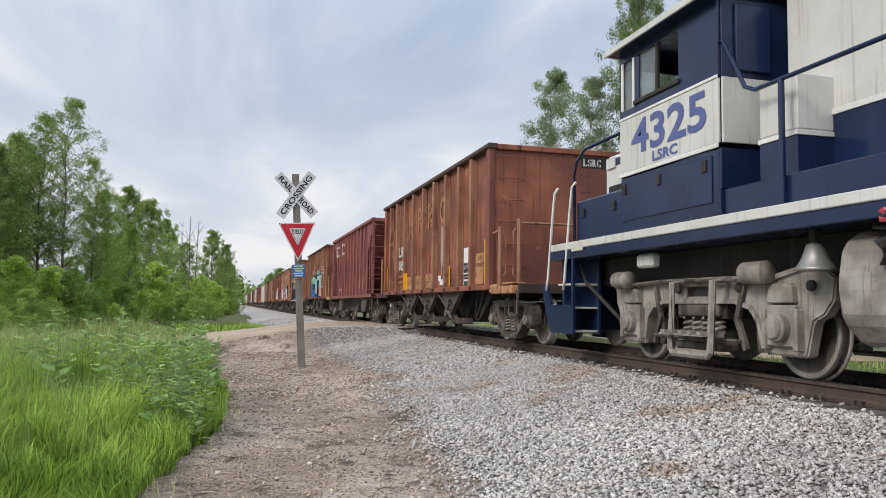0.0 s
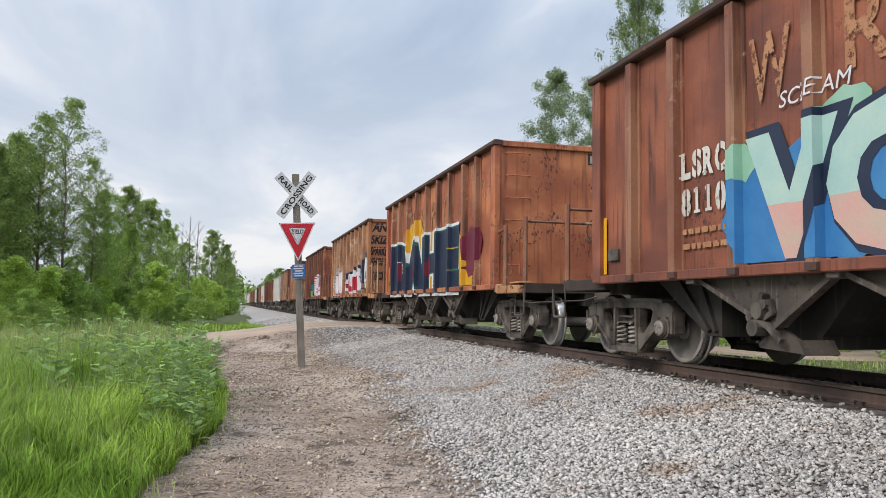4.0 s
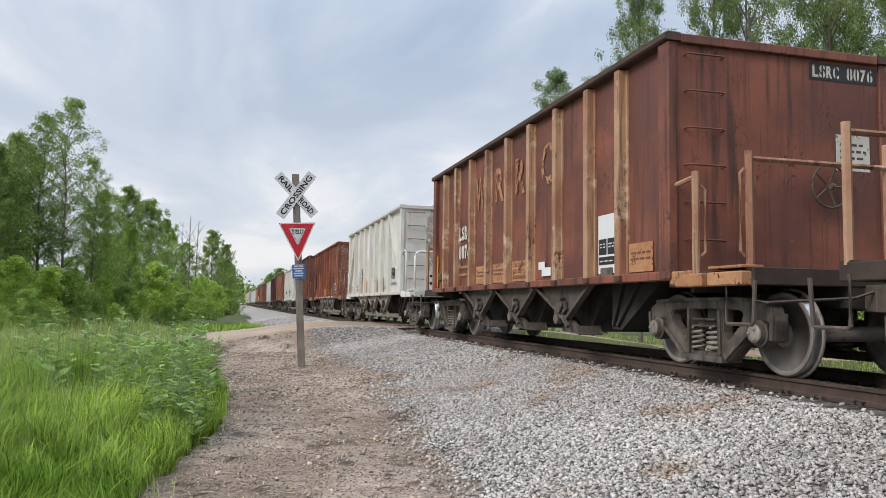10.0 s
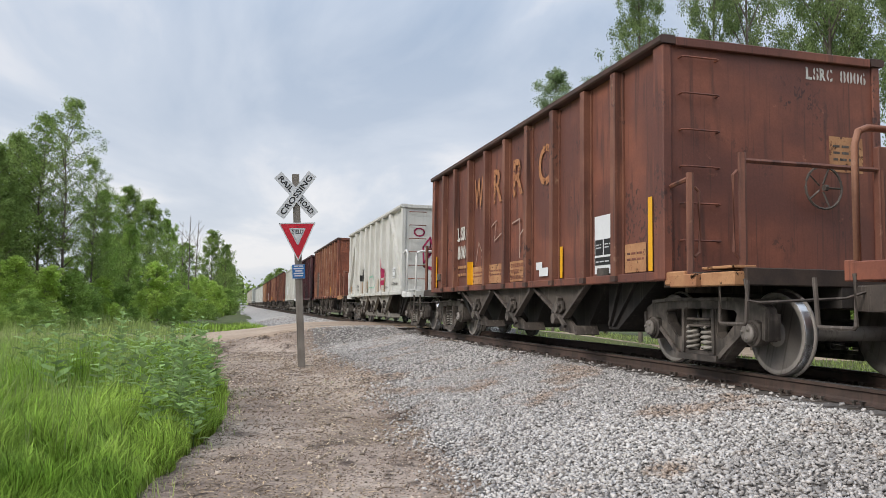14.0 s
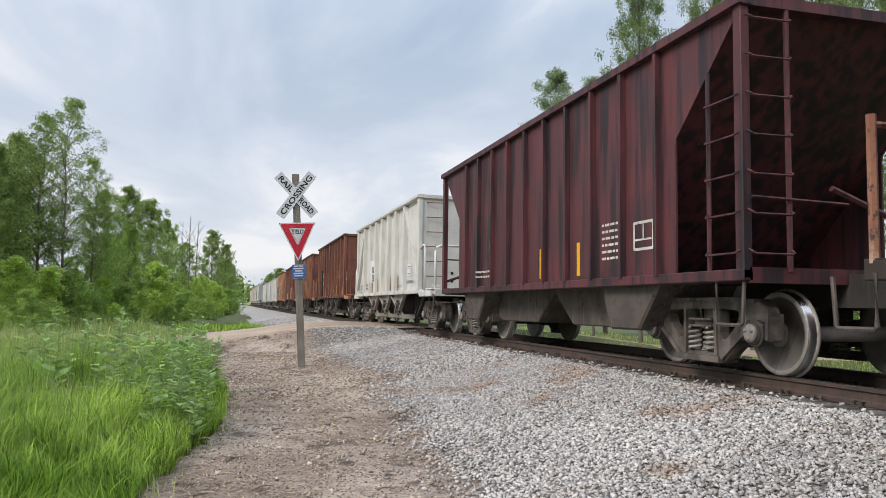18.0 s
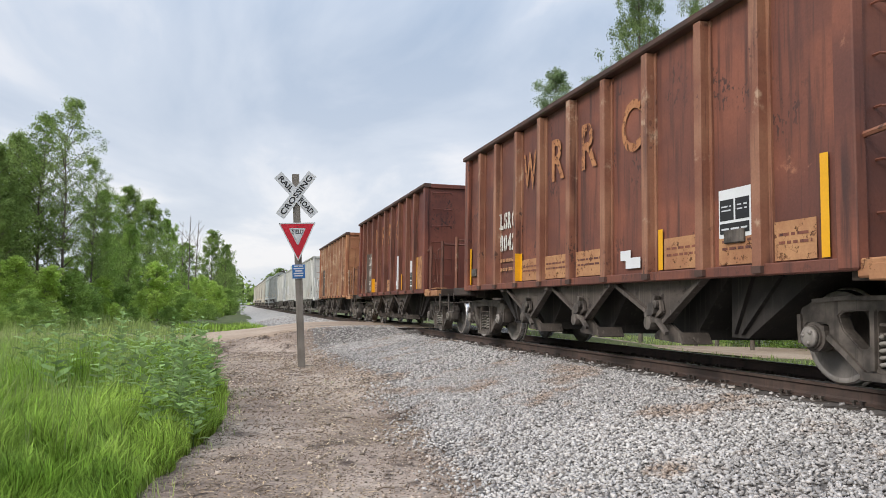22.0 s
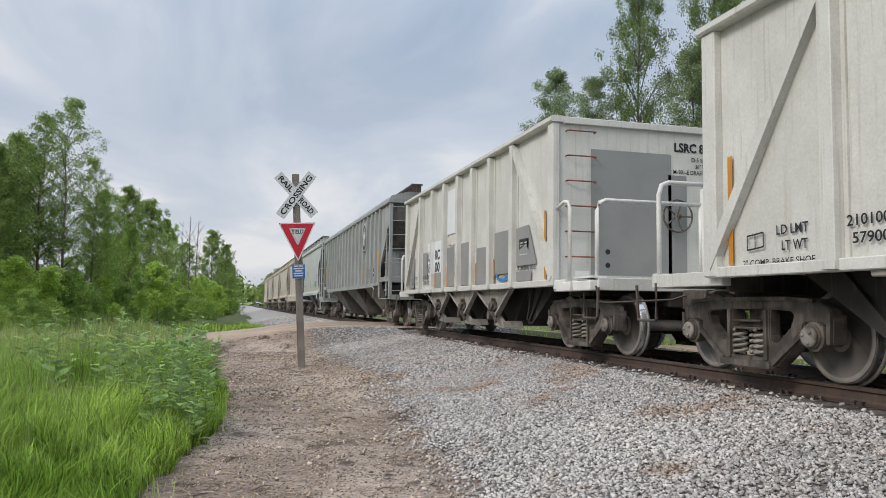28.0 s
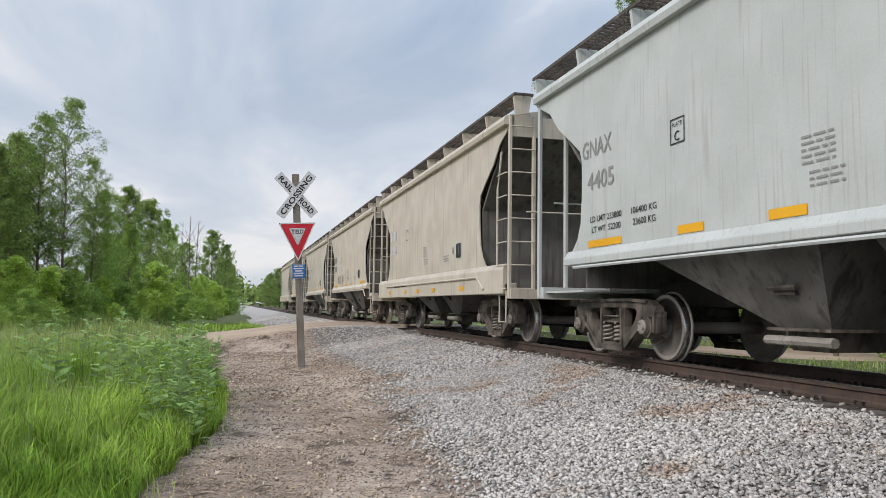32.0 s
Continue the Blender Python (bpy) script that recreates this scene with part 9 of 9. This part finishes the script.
for k, num in ((9, "8219"), (12, None), (15, "8238"), (20, "8197"), (21, "8239"), (22, "8200")):
    root = CARS[k]
    if k in (15, 21, 22):
        C_paint(k, "white_patch", quad(2.48, 2.97, 1.52, 2.34) + quad(3.20, 3.86, 1.52, 2.34), BRIGHT_PATCH, 0, "fresh white patch under the number")
    C_paint(k, "reporting_mark", place_text("LS", 2.56, 1.88, 0.34, 0.40, 0.012) + place_text("RC", 3.27, 1.88, 0.34, 0.46, 0.012), BLACK, 1, "black stencilled reporting mark")
    if num:
        C_paint(k, "car_number", place_text(num[:2], 2.56, 1.57, 0.34, 0.40, 0.012) + place_text(num[2:], 3.27, 1.57, 0.34, 0.46, 0.012), BLACK, 1, "black stencilled number")
    else:
        C_paint(k, "car_number", quad(2.47, 2.62, 1.64, 1.88) + quad(2.70, 2.85, 1.64, 1.88) + quad(3.2, 3.38, 1.64, 1.88) + quad(3.5, 3.68, 1.64, 1.88), BLACK, 1)
    C_paint(k, "weight_data", place_text("210100 LBS", 1.92, 1.42, 0.13, 0.72, 0.002) + place_text("57900 LBS", 1.98, 1.27, 0.13, 0.66, 0.002), BLACK, 1)
    C_paint(k, "weight_labels", place_text("LD LMT", 1.05, 1.42, 0.13, 0.42, 0.002) + place_text("LT WT", 1.12, 1.27, 0.13, 0.34, 0.002) + place_text("2\" COMP. BRAKE SHOE", 0.55, 1.14, 0.085, 1.0, 0.001), BLACK, 1)
    C_paint(k, "clearance_mark", stroke([(0.62, 1.44), (0.86, 1.46), (0.86, 1.32), (0.62, 1.30), (0.62, 1.44)], 0.016) + stroke([(0.74, 1.45), (0.74, 1.31)], 0.014), BLACK, 1)
    for u0, z1 in ((0.32, 2.3), (3.23, 1.60), (4.38, 1.63), (6.66, 1.62), (7.83, 1.64), (10.42, 2.31)):
        C_paint(k, "reflector_stripe", quad(u0, u0 + 0.075, 1.17, z1), DULL_ORANGE, 2, "worn yellow reflector stripe")
    C_paint(k, "capacity_line", place_text("2100 CU FT CAPACITY", 7.88, 1.26, 0.11, 0.88, 0.001) + place_text("2\" COMP.BRAKE SHOES", 9.14, 1.36, 0.12, 0.90, 0.002), BLACK, 1)
    C_paint(k, "placard", quad(9.26, 9.72, 1.58, 1.92), BLACK if k in (9, 20, 22) else BRIGHT_PATCH, 1)
    C_paint(k, "placard_writing", dash_lines(9.31, 9.45, 1.84, 2, 0.03, k) + dash_lines(9.53, 9.67, 1.84, 2, 0.03, k + 5) + dash_lines(9.3, 9.66, 1.63, 1, 0.03, k + 3), SIGN_WHITE if k in (9, 20, 22) else BLACK, 2)
    if num:
        end_paint(root, "end_lettering", place_text("LSRC " + num, 0.62, 3.36, 0.21, 0.86, 0.008), BLACK, 1, "black stencilled mark")
    end_paint(root, "end_data", place_text("D-5 SPRINGS", 0.95, 3.20, 0.10, 0.52, 0.001) + place_text("36\" WHEELS", 1.02, 3.09, 0.10, 0.45, 0.001) + place_text("M-901-E DRAFT GEARS", 0.60, 2.98, 0.10, 0.88, 0.001), BLACK, 1)
    end_paint(root, "drain_hole", disc(-0.62, 1.62, 0.045, 0.045, 12) + disc(-0.62, 1.40, 0.045, 0.045, 12), BLACK, 1)
    end_paint(root, "builder_plate", quad(-1.2, -0.95, 1.22, 1.30), PIPE_WHITE, 1)

end_paint(CARS[9], "soot_streak", blob(-0.55, 2.75, 0.24, 1.0, 91, 24, 0.2), SOOT, 0, "brown soot streak")
C_paint(9, "peeled_patch", quad(4.47, 5.04, 2.40, 3.42) + quad(5.15, 5.36, 1.20, 2.15), BRIGHT_PATCH, 0, "peeling white sticker")
C_paint(9, "peeled_writing", quad(4.50, 5.01, 2.44, 2.56) + quad(4.50, 5.01, 2.86, 3.02) + quad(4.50, 5.01, 3.16, 3.36), PEEL, 1, "flaked traces of old lettering")
# pink scrawls on one white car
lines = []
for a0, a1, b0, b1 in ((-0.8, 2.2, -0.2, 3.2), (-0.5, 2.1, 0.2, 2.9), (-0.9, 2.0, -0.7, 2.8), (-0.3, 2.0, 0.55, 3.4), (-0.4, 1.8, 0.7, 2.5), (-0.9, 1.9, 0.3, 1.6)):
    lines += stroke([(a0, a1), ((a0 + b0) / 2 - 0.12, (a1 + b1) / 2 + 0.1), (b0, b1), ((a0 + b0) / 2 + 0.12, (a1 + b1) / 2 - 0.1), (a0, a1)], 0.055)
end_paint(CARS[12], "graffiti_outline", lines + stroke([(-1.05 + 0.16 * math.cos(a), 2.95 + 0.12 * math.sin(a)) for a in (j * 0.7 for j in range(10))], 0.05), S_ROSE, 1, "pink spray scrawl")
lines = []
for k in range(5):
    lines += stroke([(7.6, 1.2), (7.3 + 0.17 * k, 1.7), (7.45 + 0.1 * k, 2.3 - abs(k - 2) * 0.18), (7.5 + 0.12 * k, 1.6), (7.6, 1.2)], 0.04)
C_paint(12, "graffiti_outline", lines, S_ROSE, 1, "pink spray scrawl")
C_paint(12, "graffiti_green", stroke([(4.6, 1.4), (4.9, 1.8), (5.2, 1.5), (5.6, 1.8), (6.0, 1.45), (6.4, 1.8)], 0.05) + stroke([(4.7, 1.3), (6.6, 1.4)], 0.04), S_MINT, 1)
C_paint(12, "graffiti_orange", mist(7.5, 1.3, 0.35, 0.2, 70, 0.03, 95), S_YELLOW, 0)
end_paint(CARS[21], "graffiti_outline", stroke([(-0.9, 3.1), (0.4, 2.3)], 0.09) + stroke([(-0.5, 3.2), (0.6, 2.5)], 0.08) + stroke([(-1.0, 2.8), (0.2, 2.2)], 0.08) + stroke([(0.5, 3.2), (0.6, 2.3)], 0.07), S_ROSE, 1, "red spray lines")
# black line drawings
C_paint(21, "white_patch", quad(4.42, 5.25, 2.65, 3.5) + quad(7.92, 8.9, 1.6, 2.3), BRIGHT_PATCH, 0, "painted-out white patch")
C_paint(21, "line_drawing", moved(stroke([(4.6, 1.9), (4.65, 2.1), (4.8, 2.2), (4.9, 1.9)], 0.03) + stroke([(4.75, 1.6), (4.8, 1.85), (5.0, 1.8), (5.05, 1.6), (5.0, 1.4), (5.2, 1.3)], 0.04) + stroke([(5.15, 1.75), (5.3, 1.7), (5.2, 1.5), (5.05, 1.62), (5.2, 1.78)], 0.04), -0.16, -0.22), BLACK, 1, "black line scribble")
C_paint(21, "line_drawing", moved(stroke([(5.75, 1.75), (6.15, 1.80), (6.2, 2.2), (6.35, 2.1), (6.4, 1.75), (6.2, 1.7), (6.0, 1.3), (6.2, 1.35)], 0.03) + stroke([(6.25, 2.2), (6.3, 2.45)], 0.025) + stroke([(6.3, 1.6), (6.4, 1.3)], 0.03), -0.27, -0.22), BLACK, 1, "black line scribble")
C_paint(21, "line_drawing", moved(stroke([(7.42 + 0.27 * math.cos(a), 2.38 + 0.27 * math.sin(a)) for a in (j * 0.35 for j in range(20))], 0.035) + stroke([(7.3, 2.45), (7.38, 2.38)], 0.025) + stroke([(7.3, 2.38), (7.38, 2.45)], 0.025) + stroke([(7.28, 2.28), (7.42, 2.2), (7.56, 2.28)], 0.03), -0.42, -0.48), BLACK, 1, "black line circle")
C_paint(21, "line_drawing", moved(stroke([(7.3, 1.75), (7.55, 1.75), (7.55, 1.4), (7.3, 1.4), (7.3, 1.75)], 0.015) + disc(7.42, 1.57, 0.07, 0.12), -0.38, -0.2), GREY_PATCH, 1)
C_paint(21, "line_drawing", moved(stroke([(3.35 + 0.14 * math.cos(a), 1.42 + 0.16 * math.sin(a)) for a in (j * 0.4 for j in range(17))], 0.018) + stroke([(3.27, 1.30), (3.35, 1.54), (3.43, 1.30)], 0.018), 0.13, -0.14), BLACK, 1)
# grey painted-out patches
for q in (quad(0.36, 0.95, 1.17, 2.06), quad(1.95, 2.44, 1.40, 2.12), quad(3.23, 3.98, 1.17, 1.64), quad(4.38, 5.32, 1.17, 2.10), quad(5.56, 6.44, 1.17, 2.12), quad(6.74, 7.60, 1.17, 1.93), quad(7.92, 8.90, 1.33, 2.15), polygon([(9.12, 1.44), (10.10, 1.44), (9.72, 2.15), (9.12, 2.13)]), quad(9.12, 9.85, 1.17, 1.34)):
    C_paint(22, "grey_patch", q, GREY_PATCH, 1, "grey painted-out patch")
C_paint(22, "white_patch", quad(4.38, 5.05, 2.42, 3.48), BRIGHT_PATCH, 0)
C_paint(22, "tan_smear", blob(4.75, 2.25, 0.34, 0.13, 97), PAINT_WHITE, 1)
C_paint(22, "reporting_mark", quad(3.20, 3.86, 1.54, 2.34), BRIGHT_PATCH, 2)
C_paint(22, "reporting_mark", place_text("RC", 3.27, 1.88, 0.34, 0.46, 0.012) + place_text("00", 3.27, 1.57, 0.34, 0.46, 0.012), BLACK, 3)
C_paint(22, "blue_mark", stroke([(7.98, 1.34), (8.12, 1.24), (8.40, 1.21), (8.65, 1.25), (8.80, 1.36)], 0.06), S_BLUE, 2)
C_paint(22, "squiggle", stroke([(5.40, 1.92), (5.47, 1.72), (5.40, 1.52), (5.47, 1.34)], 0.018), GREY_PANEL, 3)
end_paint(CARS[22], "grey_patch", quad(-0.92, 0.56, 1.24, 3.30) + quad(0.5, 0.85, 1.24, 2.95), GREY_PATCH, 0, "large grey painted-out patch")

# maroon slope-end cars
def B_paint(k, name, tris, m, layer=0, label=""):
    return side_paint(CARS[k], name, tris, m, LB, RIBS_B, layer, 0.065, 1.505, 1.588, label)


for k, (a, b) in ((2, ("L R", "81")), (14, ("L R", "86"))):
    B_paint(k, "number_panel", quad(2.50, 2.88, 1.70, 2.62) + quad(3.36, 3.76, 1.70, 2.62), BLACK, 0, "black number panel")
    B_paint(k, "number_stencil", place_text("L", 2.6, 2.30, 0.30, 0.17, 0.01) + place_text("R", 3.46, 2.30, 0.30, 0.19, 0.01) + place_text("8", 2.6, 1.82, 0.30, 0.17, 0.01) + place_text("1", 3.46, 1.82, 0.30, 0.14, 0.01), PAINT_WHITE, 1)
    for u0 in (4.45, 6.10, 7.80) if k == 2 else (1.70, 4.43, 6.12, 7.58):
        B_paint(k, "reflector_stripe", quad(u0, u0 + 0.11, 1.18, 2.34 if u0 < 2 else 1.68), YELLOW, 1, "yellow reflective stripe")
    q = 8.55 if k == 2 else 9.30
    B_paint(k, "placard", moved(stroke([(0, 1.40), (0.46, 1.40), (0.46, 1.74), (0, 1.74), (0, 1.40)], 0.035) + stroke([(0.23, 1.52), (0.23, 1.74)], 0.025) + stroke([(0, 1.52), (0.46, 1.52)], 0.025), q, 0.0 if k == 2 else 0.06), PAINT_WHITE, 1)
    B_paint(k, "stencil_rows", (dash_lines(9.28, 9.80, 1.82, 3, 0.09, k) + place_text("HS-3", 9.34, 1.30, 0.17, 0.44, 0.006) if k == 2 else dash_lines(8.40, 8.94, 1.84, 6, 0.055, k)) + dash_lines(2.6, 3.7, 1.4, 2, 0.06, k + 9), PAINT_WHITE, 1)
if 2 in CARS:
    B_paint(2, "faded_letters", moved([t for j, u0 in enumerate((1.75, 2.35, 2.95, 3.55, 4.1)) for t in quad(u0, u0 + 0.36, 2.75, 2.85) + quad(u0, u0 + 0.3, 2.95, 3.05) + quad(u0 + 0.05, u0 + 0.4, 3.15, 3.25)] + [t for u0 in (3.6, 3.9, 4.2) for t in quad(u0, u0 + 0.1, 2.75, 3.35)], -0.65, 0.30), PAINT_WHITE, 0, "worn white lettering")
    end_paint(CARS[2], "stencil_rows", dash_lines(0.2, 0.9, 2.4, 3, 0.07, 4), PAINT_WHITE, 0, y=0.10)

# grey covered hopper


def D_paint(name, tris, m, layer=0, label=""):
    return side_paint(CARS[23], name, tris, m, LD, RIBS_D, layer, 0.13, 1.505, 1.588, label)


bm = bmesh.new()
box(bm, -1.60, -1.58, LD - 14.72, LD - 13.70, 2.80, 3.92)
part("emblem_board", bm, GREY_CAR, CARS[23], "square board with a round emblem")
EMB = lambda name, tris, m, lift: flat(name, tris, m, CARS[23], 0, "", lambda p: (-1.602 - lift, LD - p[0], p[1]))
EMB("emblem_ring", disc(14.22, 3.33, 0.47, 0.52, 40), SIGN_WHITE, 0.002)
EMB("emblem_ring", disc(14.22, 3.33, 0.44, 0.49, 40), BLACK, 0.004)
EMB("emblem_ring", disc(14.22, 3.33, 0.31, 0.35, 40), SIGN_WHITE, 0.006)
EMB("emblem_centre", disc(14.22, 3.33, 0.29, 0.33, 40), GREY_PATCH, 0.008)
EMB("emblem_shape", polygon([(14.04, 3.08), (14.16, 3.06), (14.24, 3.25), (14.38, 3.30), (14.44, 3.5), (14.30, 3.44), (14.24, 3.56), (14.10, 3.58), (14.04, 3.40), (14.10, 3.28)]), SIGN_WHITE, 0.010)
for u0, z1 in ((17.215, 2.62), (13.735, 2.09), (10.855, 2.0), (7.805, 1.95), (4.905, 1.95), (1.535, 2.62)):
    D_paint("reflector_stripe", quad(u0, u0 + 0.11, 1.54, z1), YELLOW, 1, "yellow reflective stripe")
D_paint("placard", quad(15.74, 16.19, 1.72, 2.12), SIGN_WHITE, 1)
D_paint("placard_field", quad(15.77, 15.94, 1.92, 2.09) + quad(15.98, 16.16, 1.92, 2.09) + quad(15.77, 16.16, 1.75, 1.86), BLACK, 2)
D_paint("stencil_rows", place_text("EXW 10-8 H 4-3", 14.90, 1.98, 0.10, 0.48, 0.003) + place_text("EW 9-7 H 14-3", 14.92, 1.86, 0.10, 0.46, 0.003) + place_text("CU FT 4750", 14.93, 1.74, 0.10, 0.40, 0.003) + dash_lines(9.4, 9.9, 1.9, 2, 0.05, 4), BLACK, 1)
D_paint("number_patch", quad(1.75, 2.15, 1.95, 3.0) + quad(2.46, 2.98, 2.1, 3.0) + quad(3.24, 3.76, 2.1, 3.1), TORN, 0, "pale patch under the number")
D_paint("reporting_mark", place_text("LS", 2.50, 2.68, 0.36, 0.44, 0.012) + place_text("RC", 3.28, 2.68, 0.36, 0.44, 0.012), BLACK, 1, "black stencilled reporting mark")
D_paint("car_number", place_text("90", 2.50, 2.26, 0.36, 0.44, 0.012) + place_text("00", 3.28, 2.26, 0.36, 0.44, 0.012), BLACK, 1, "black stencilled number")
D_paint("weight_data", place_text("202200", 3.28, 1.95, 0.14, 0.50, 0.004) + place_text("60800", 3.32, 1.76, 0.14, 0.44, 0.004) + place_text("LD LMT", 2.48, 1.9, 0.13, 0.46, 0.003) + place_text("LT WT", 2.50, 1.74, 0.13, 0.40, 0.003), S_NAVY, 1)


# smooth covered hoppers
def E_paint(k, name, tris, m, layer=0, label="", sill=False):
    def to(p):
        x = 1.52 + 0.025 * math.sin(math.pi * (p[1] - 1.2) / 3.4) + 0.006 + 0.002 * layer
        return (-(1.604 + 0.002 * layer if sill else x), LE - 0.30 - p[0], p[1])
    return flat(name, tris, m, CARS[k], 0, label, to)


for k in range(24, 30):
    deep = k in (25, 29)
    mark = "GNAX" if k == 24 else ""
    if mark:
        E_paint(k, "reporting_mark", place_text("GNAX", 1.46, 2.88, 0.36, 0.90, 0.004), GREY_PATCH, 1, "grey stencilled mark")
        E_paint(k, "car_number", place_text("4405", 1.62, 2.40, 0.36, 0.80, 0.004), GREY_PATCH, 1, "grey stencilled number")
    else:
        E_paint(k, "reporting_mark", [t for j in range(4) for t in quad(1.6 + 0.22 * j, 1.75 + 0.22 * j, 2.75, 3.05)] + [t for j in range(4) for t in quad(1.65 + 0.22 * j, 1.8 + 0.22 * j, 2.32, 2.6)], SIGN_WHITE if k == 25 else GREY_PATCH, 1)
    E_paint(k, "plate_mark", stroke([(3.84, 2.64), (4.12, 2.64), (4.12, 2.93), (3.84, 2.93), (3.84, 2.64)], 0.016), BLACK, 1)
    if k == 24:
        E_paint(k, "plate_letter", place_text("C", 3.92, 2.67, 0.16, None, 0.002) + place_text("PLATE", 3.87, 2.84, 0.07, 0.21, 0.0), BLACK, 1)
        E_paint(k, "weight_data", place_text("LD LMT 233800", 1.70, 1.93, 0.12, 0.92, 0.001) + place_text("LT WT  52200", 1.74, 1.78, 0.12, 0.85, 0.001) + place_text("106400 KG", 2.88, 1.93, 0.12, 0.62, 0.001) + place_text("23600 KG", 2.92, 1.78, 0.12, 0.55, 0.001), BLACK, 1)
        E_paint(k, "dimension_data", place_text("EX W 10-8 H 4-8", 10.05, 2.45, 0.13, 0.75, 0.001) + place_text("E W 8-4 H 15-1", 10.05, 2.28, 0.13, 0.75, 0.001) + place_text("CU FT 3280", 10.1, 2.11, 0.13, 0.55, 0.001) + place_text("CU M 93", 10.15, 1.95, 0.13, 0.42, 0.001), BLACK, 1)
    E_paint(k, "notice", dash_lines(5.99, 6.40, 2.26, 5, 0.035, k) + dash_lines(6.08, 6.50, 1.93, 3, 0.035, k + 2) + dash_lines(8.1, 8.6, 1.9, 3, 0.035, k + 3), GREY_PATCH, 1)
    E_paint(k, "placard", quad(9.2, 9.6, 1.80, 2.15), BLACK, 1)
    E_paint(k, "placard_writing", stroke([(9.2, 1.8), (9.6, 1.8), (9.6, 2.15), (9.2, 2.15), (9.2, 1.8)], 0.015) + stroke([(9.4, 1.9), (9.4, 2.15)], 0.012), SIGN_WHITE, 2)
    E_paint(k, "round_mark", disc(8.95, 2.0, 0.07, 0.09, 16), GREY_PATCH, 1)
    c_ = YELLOW
    for a, b in ((1.62, 2.60), (3.95, 4.46), (5.52, 6.04), (7.2, 7.6), (9.7, 10.75)):
        z0 = 1.05 if deep else 1.57
        E_paint(k, "reflector_strip", quad(a, b if not deep else a + 0.3, z0, z0 + 0.10), c_, 1, "orange reflective strip", sill=deep)
    if deep:
        E_paint(k, "sill_writing", dash_lines(2.5, 4.2, 1.25, 1, 0.06, k) + dash_lines(6.4, 8.3, 1.28, 1, 0.05, k + 1), BLACK, 1, sill=True)
E_paint(29, "blue_smear", blob(1.6, 2.0, 0.5, 0.5, 5) + blob(2.6, 1.8, 0.5, 0.3, 6), S_AQUA, 1, "pale blue sprayed smear")
E_paint(26, "dark_tag", stroke([(3.0, 1.7), (3.2, 2.1), (3.4, 1.7)], 0.06) + stroke([(3.7, 1.7), (3.75, 2.1)], 0.06) + stroke([(4.4, 1.7), (4.6, 2.1), (4.8, 1.75)], 0.06), S_WINE, 1)


def motions():
    """The whole train rolls along the track; each wheelset turns while it is within some 60 m."""
    for root, start in TRAIN:
        walk(root, [(t, pose(TRACK, start - travelled(t), 0)) for t in range(0, 33, 2)])
        for tr in root.children:
            if not tr.name.startswith(("truck", "locomotive_truck")):
                continue
            for w in tr.children:
                if not w.name.startswith("wheelset"):
                    continue
                y0 = start + tr.location.y
                here = [k / 30 for k in range(0, 961) if -6 < y0 - travelled(k / 30) < 60]
                times = sorted({0.0, *here, 32.0})
                x, y, z = w.location
                a0 = travelled(here[0]) if here else 0
                rows = []
                for t in times:
                    d = max(0.0, travelled(min(t, here[-1])) - a0) if here else 0.0
                    rows.append((t, pose(x, y, z, math.degrees(d / WHEEL_R))))
                walk(w, rows)


motions()
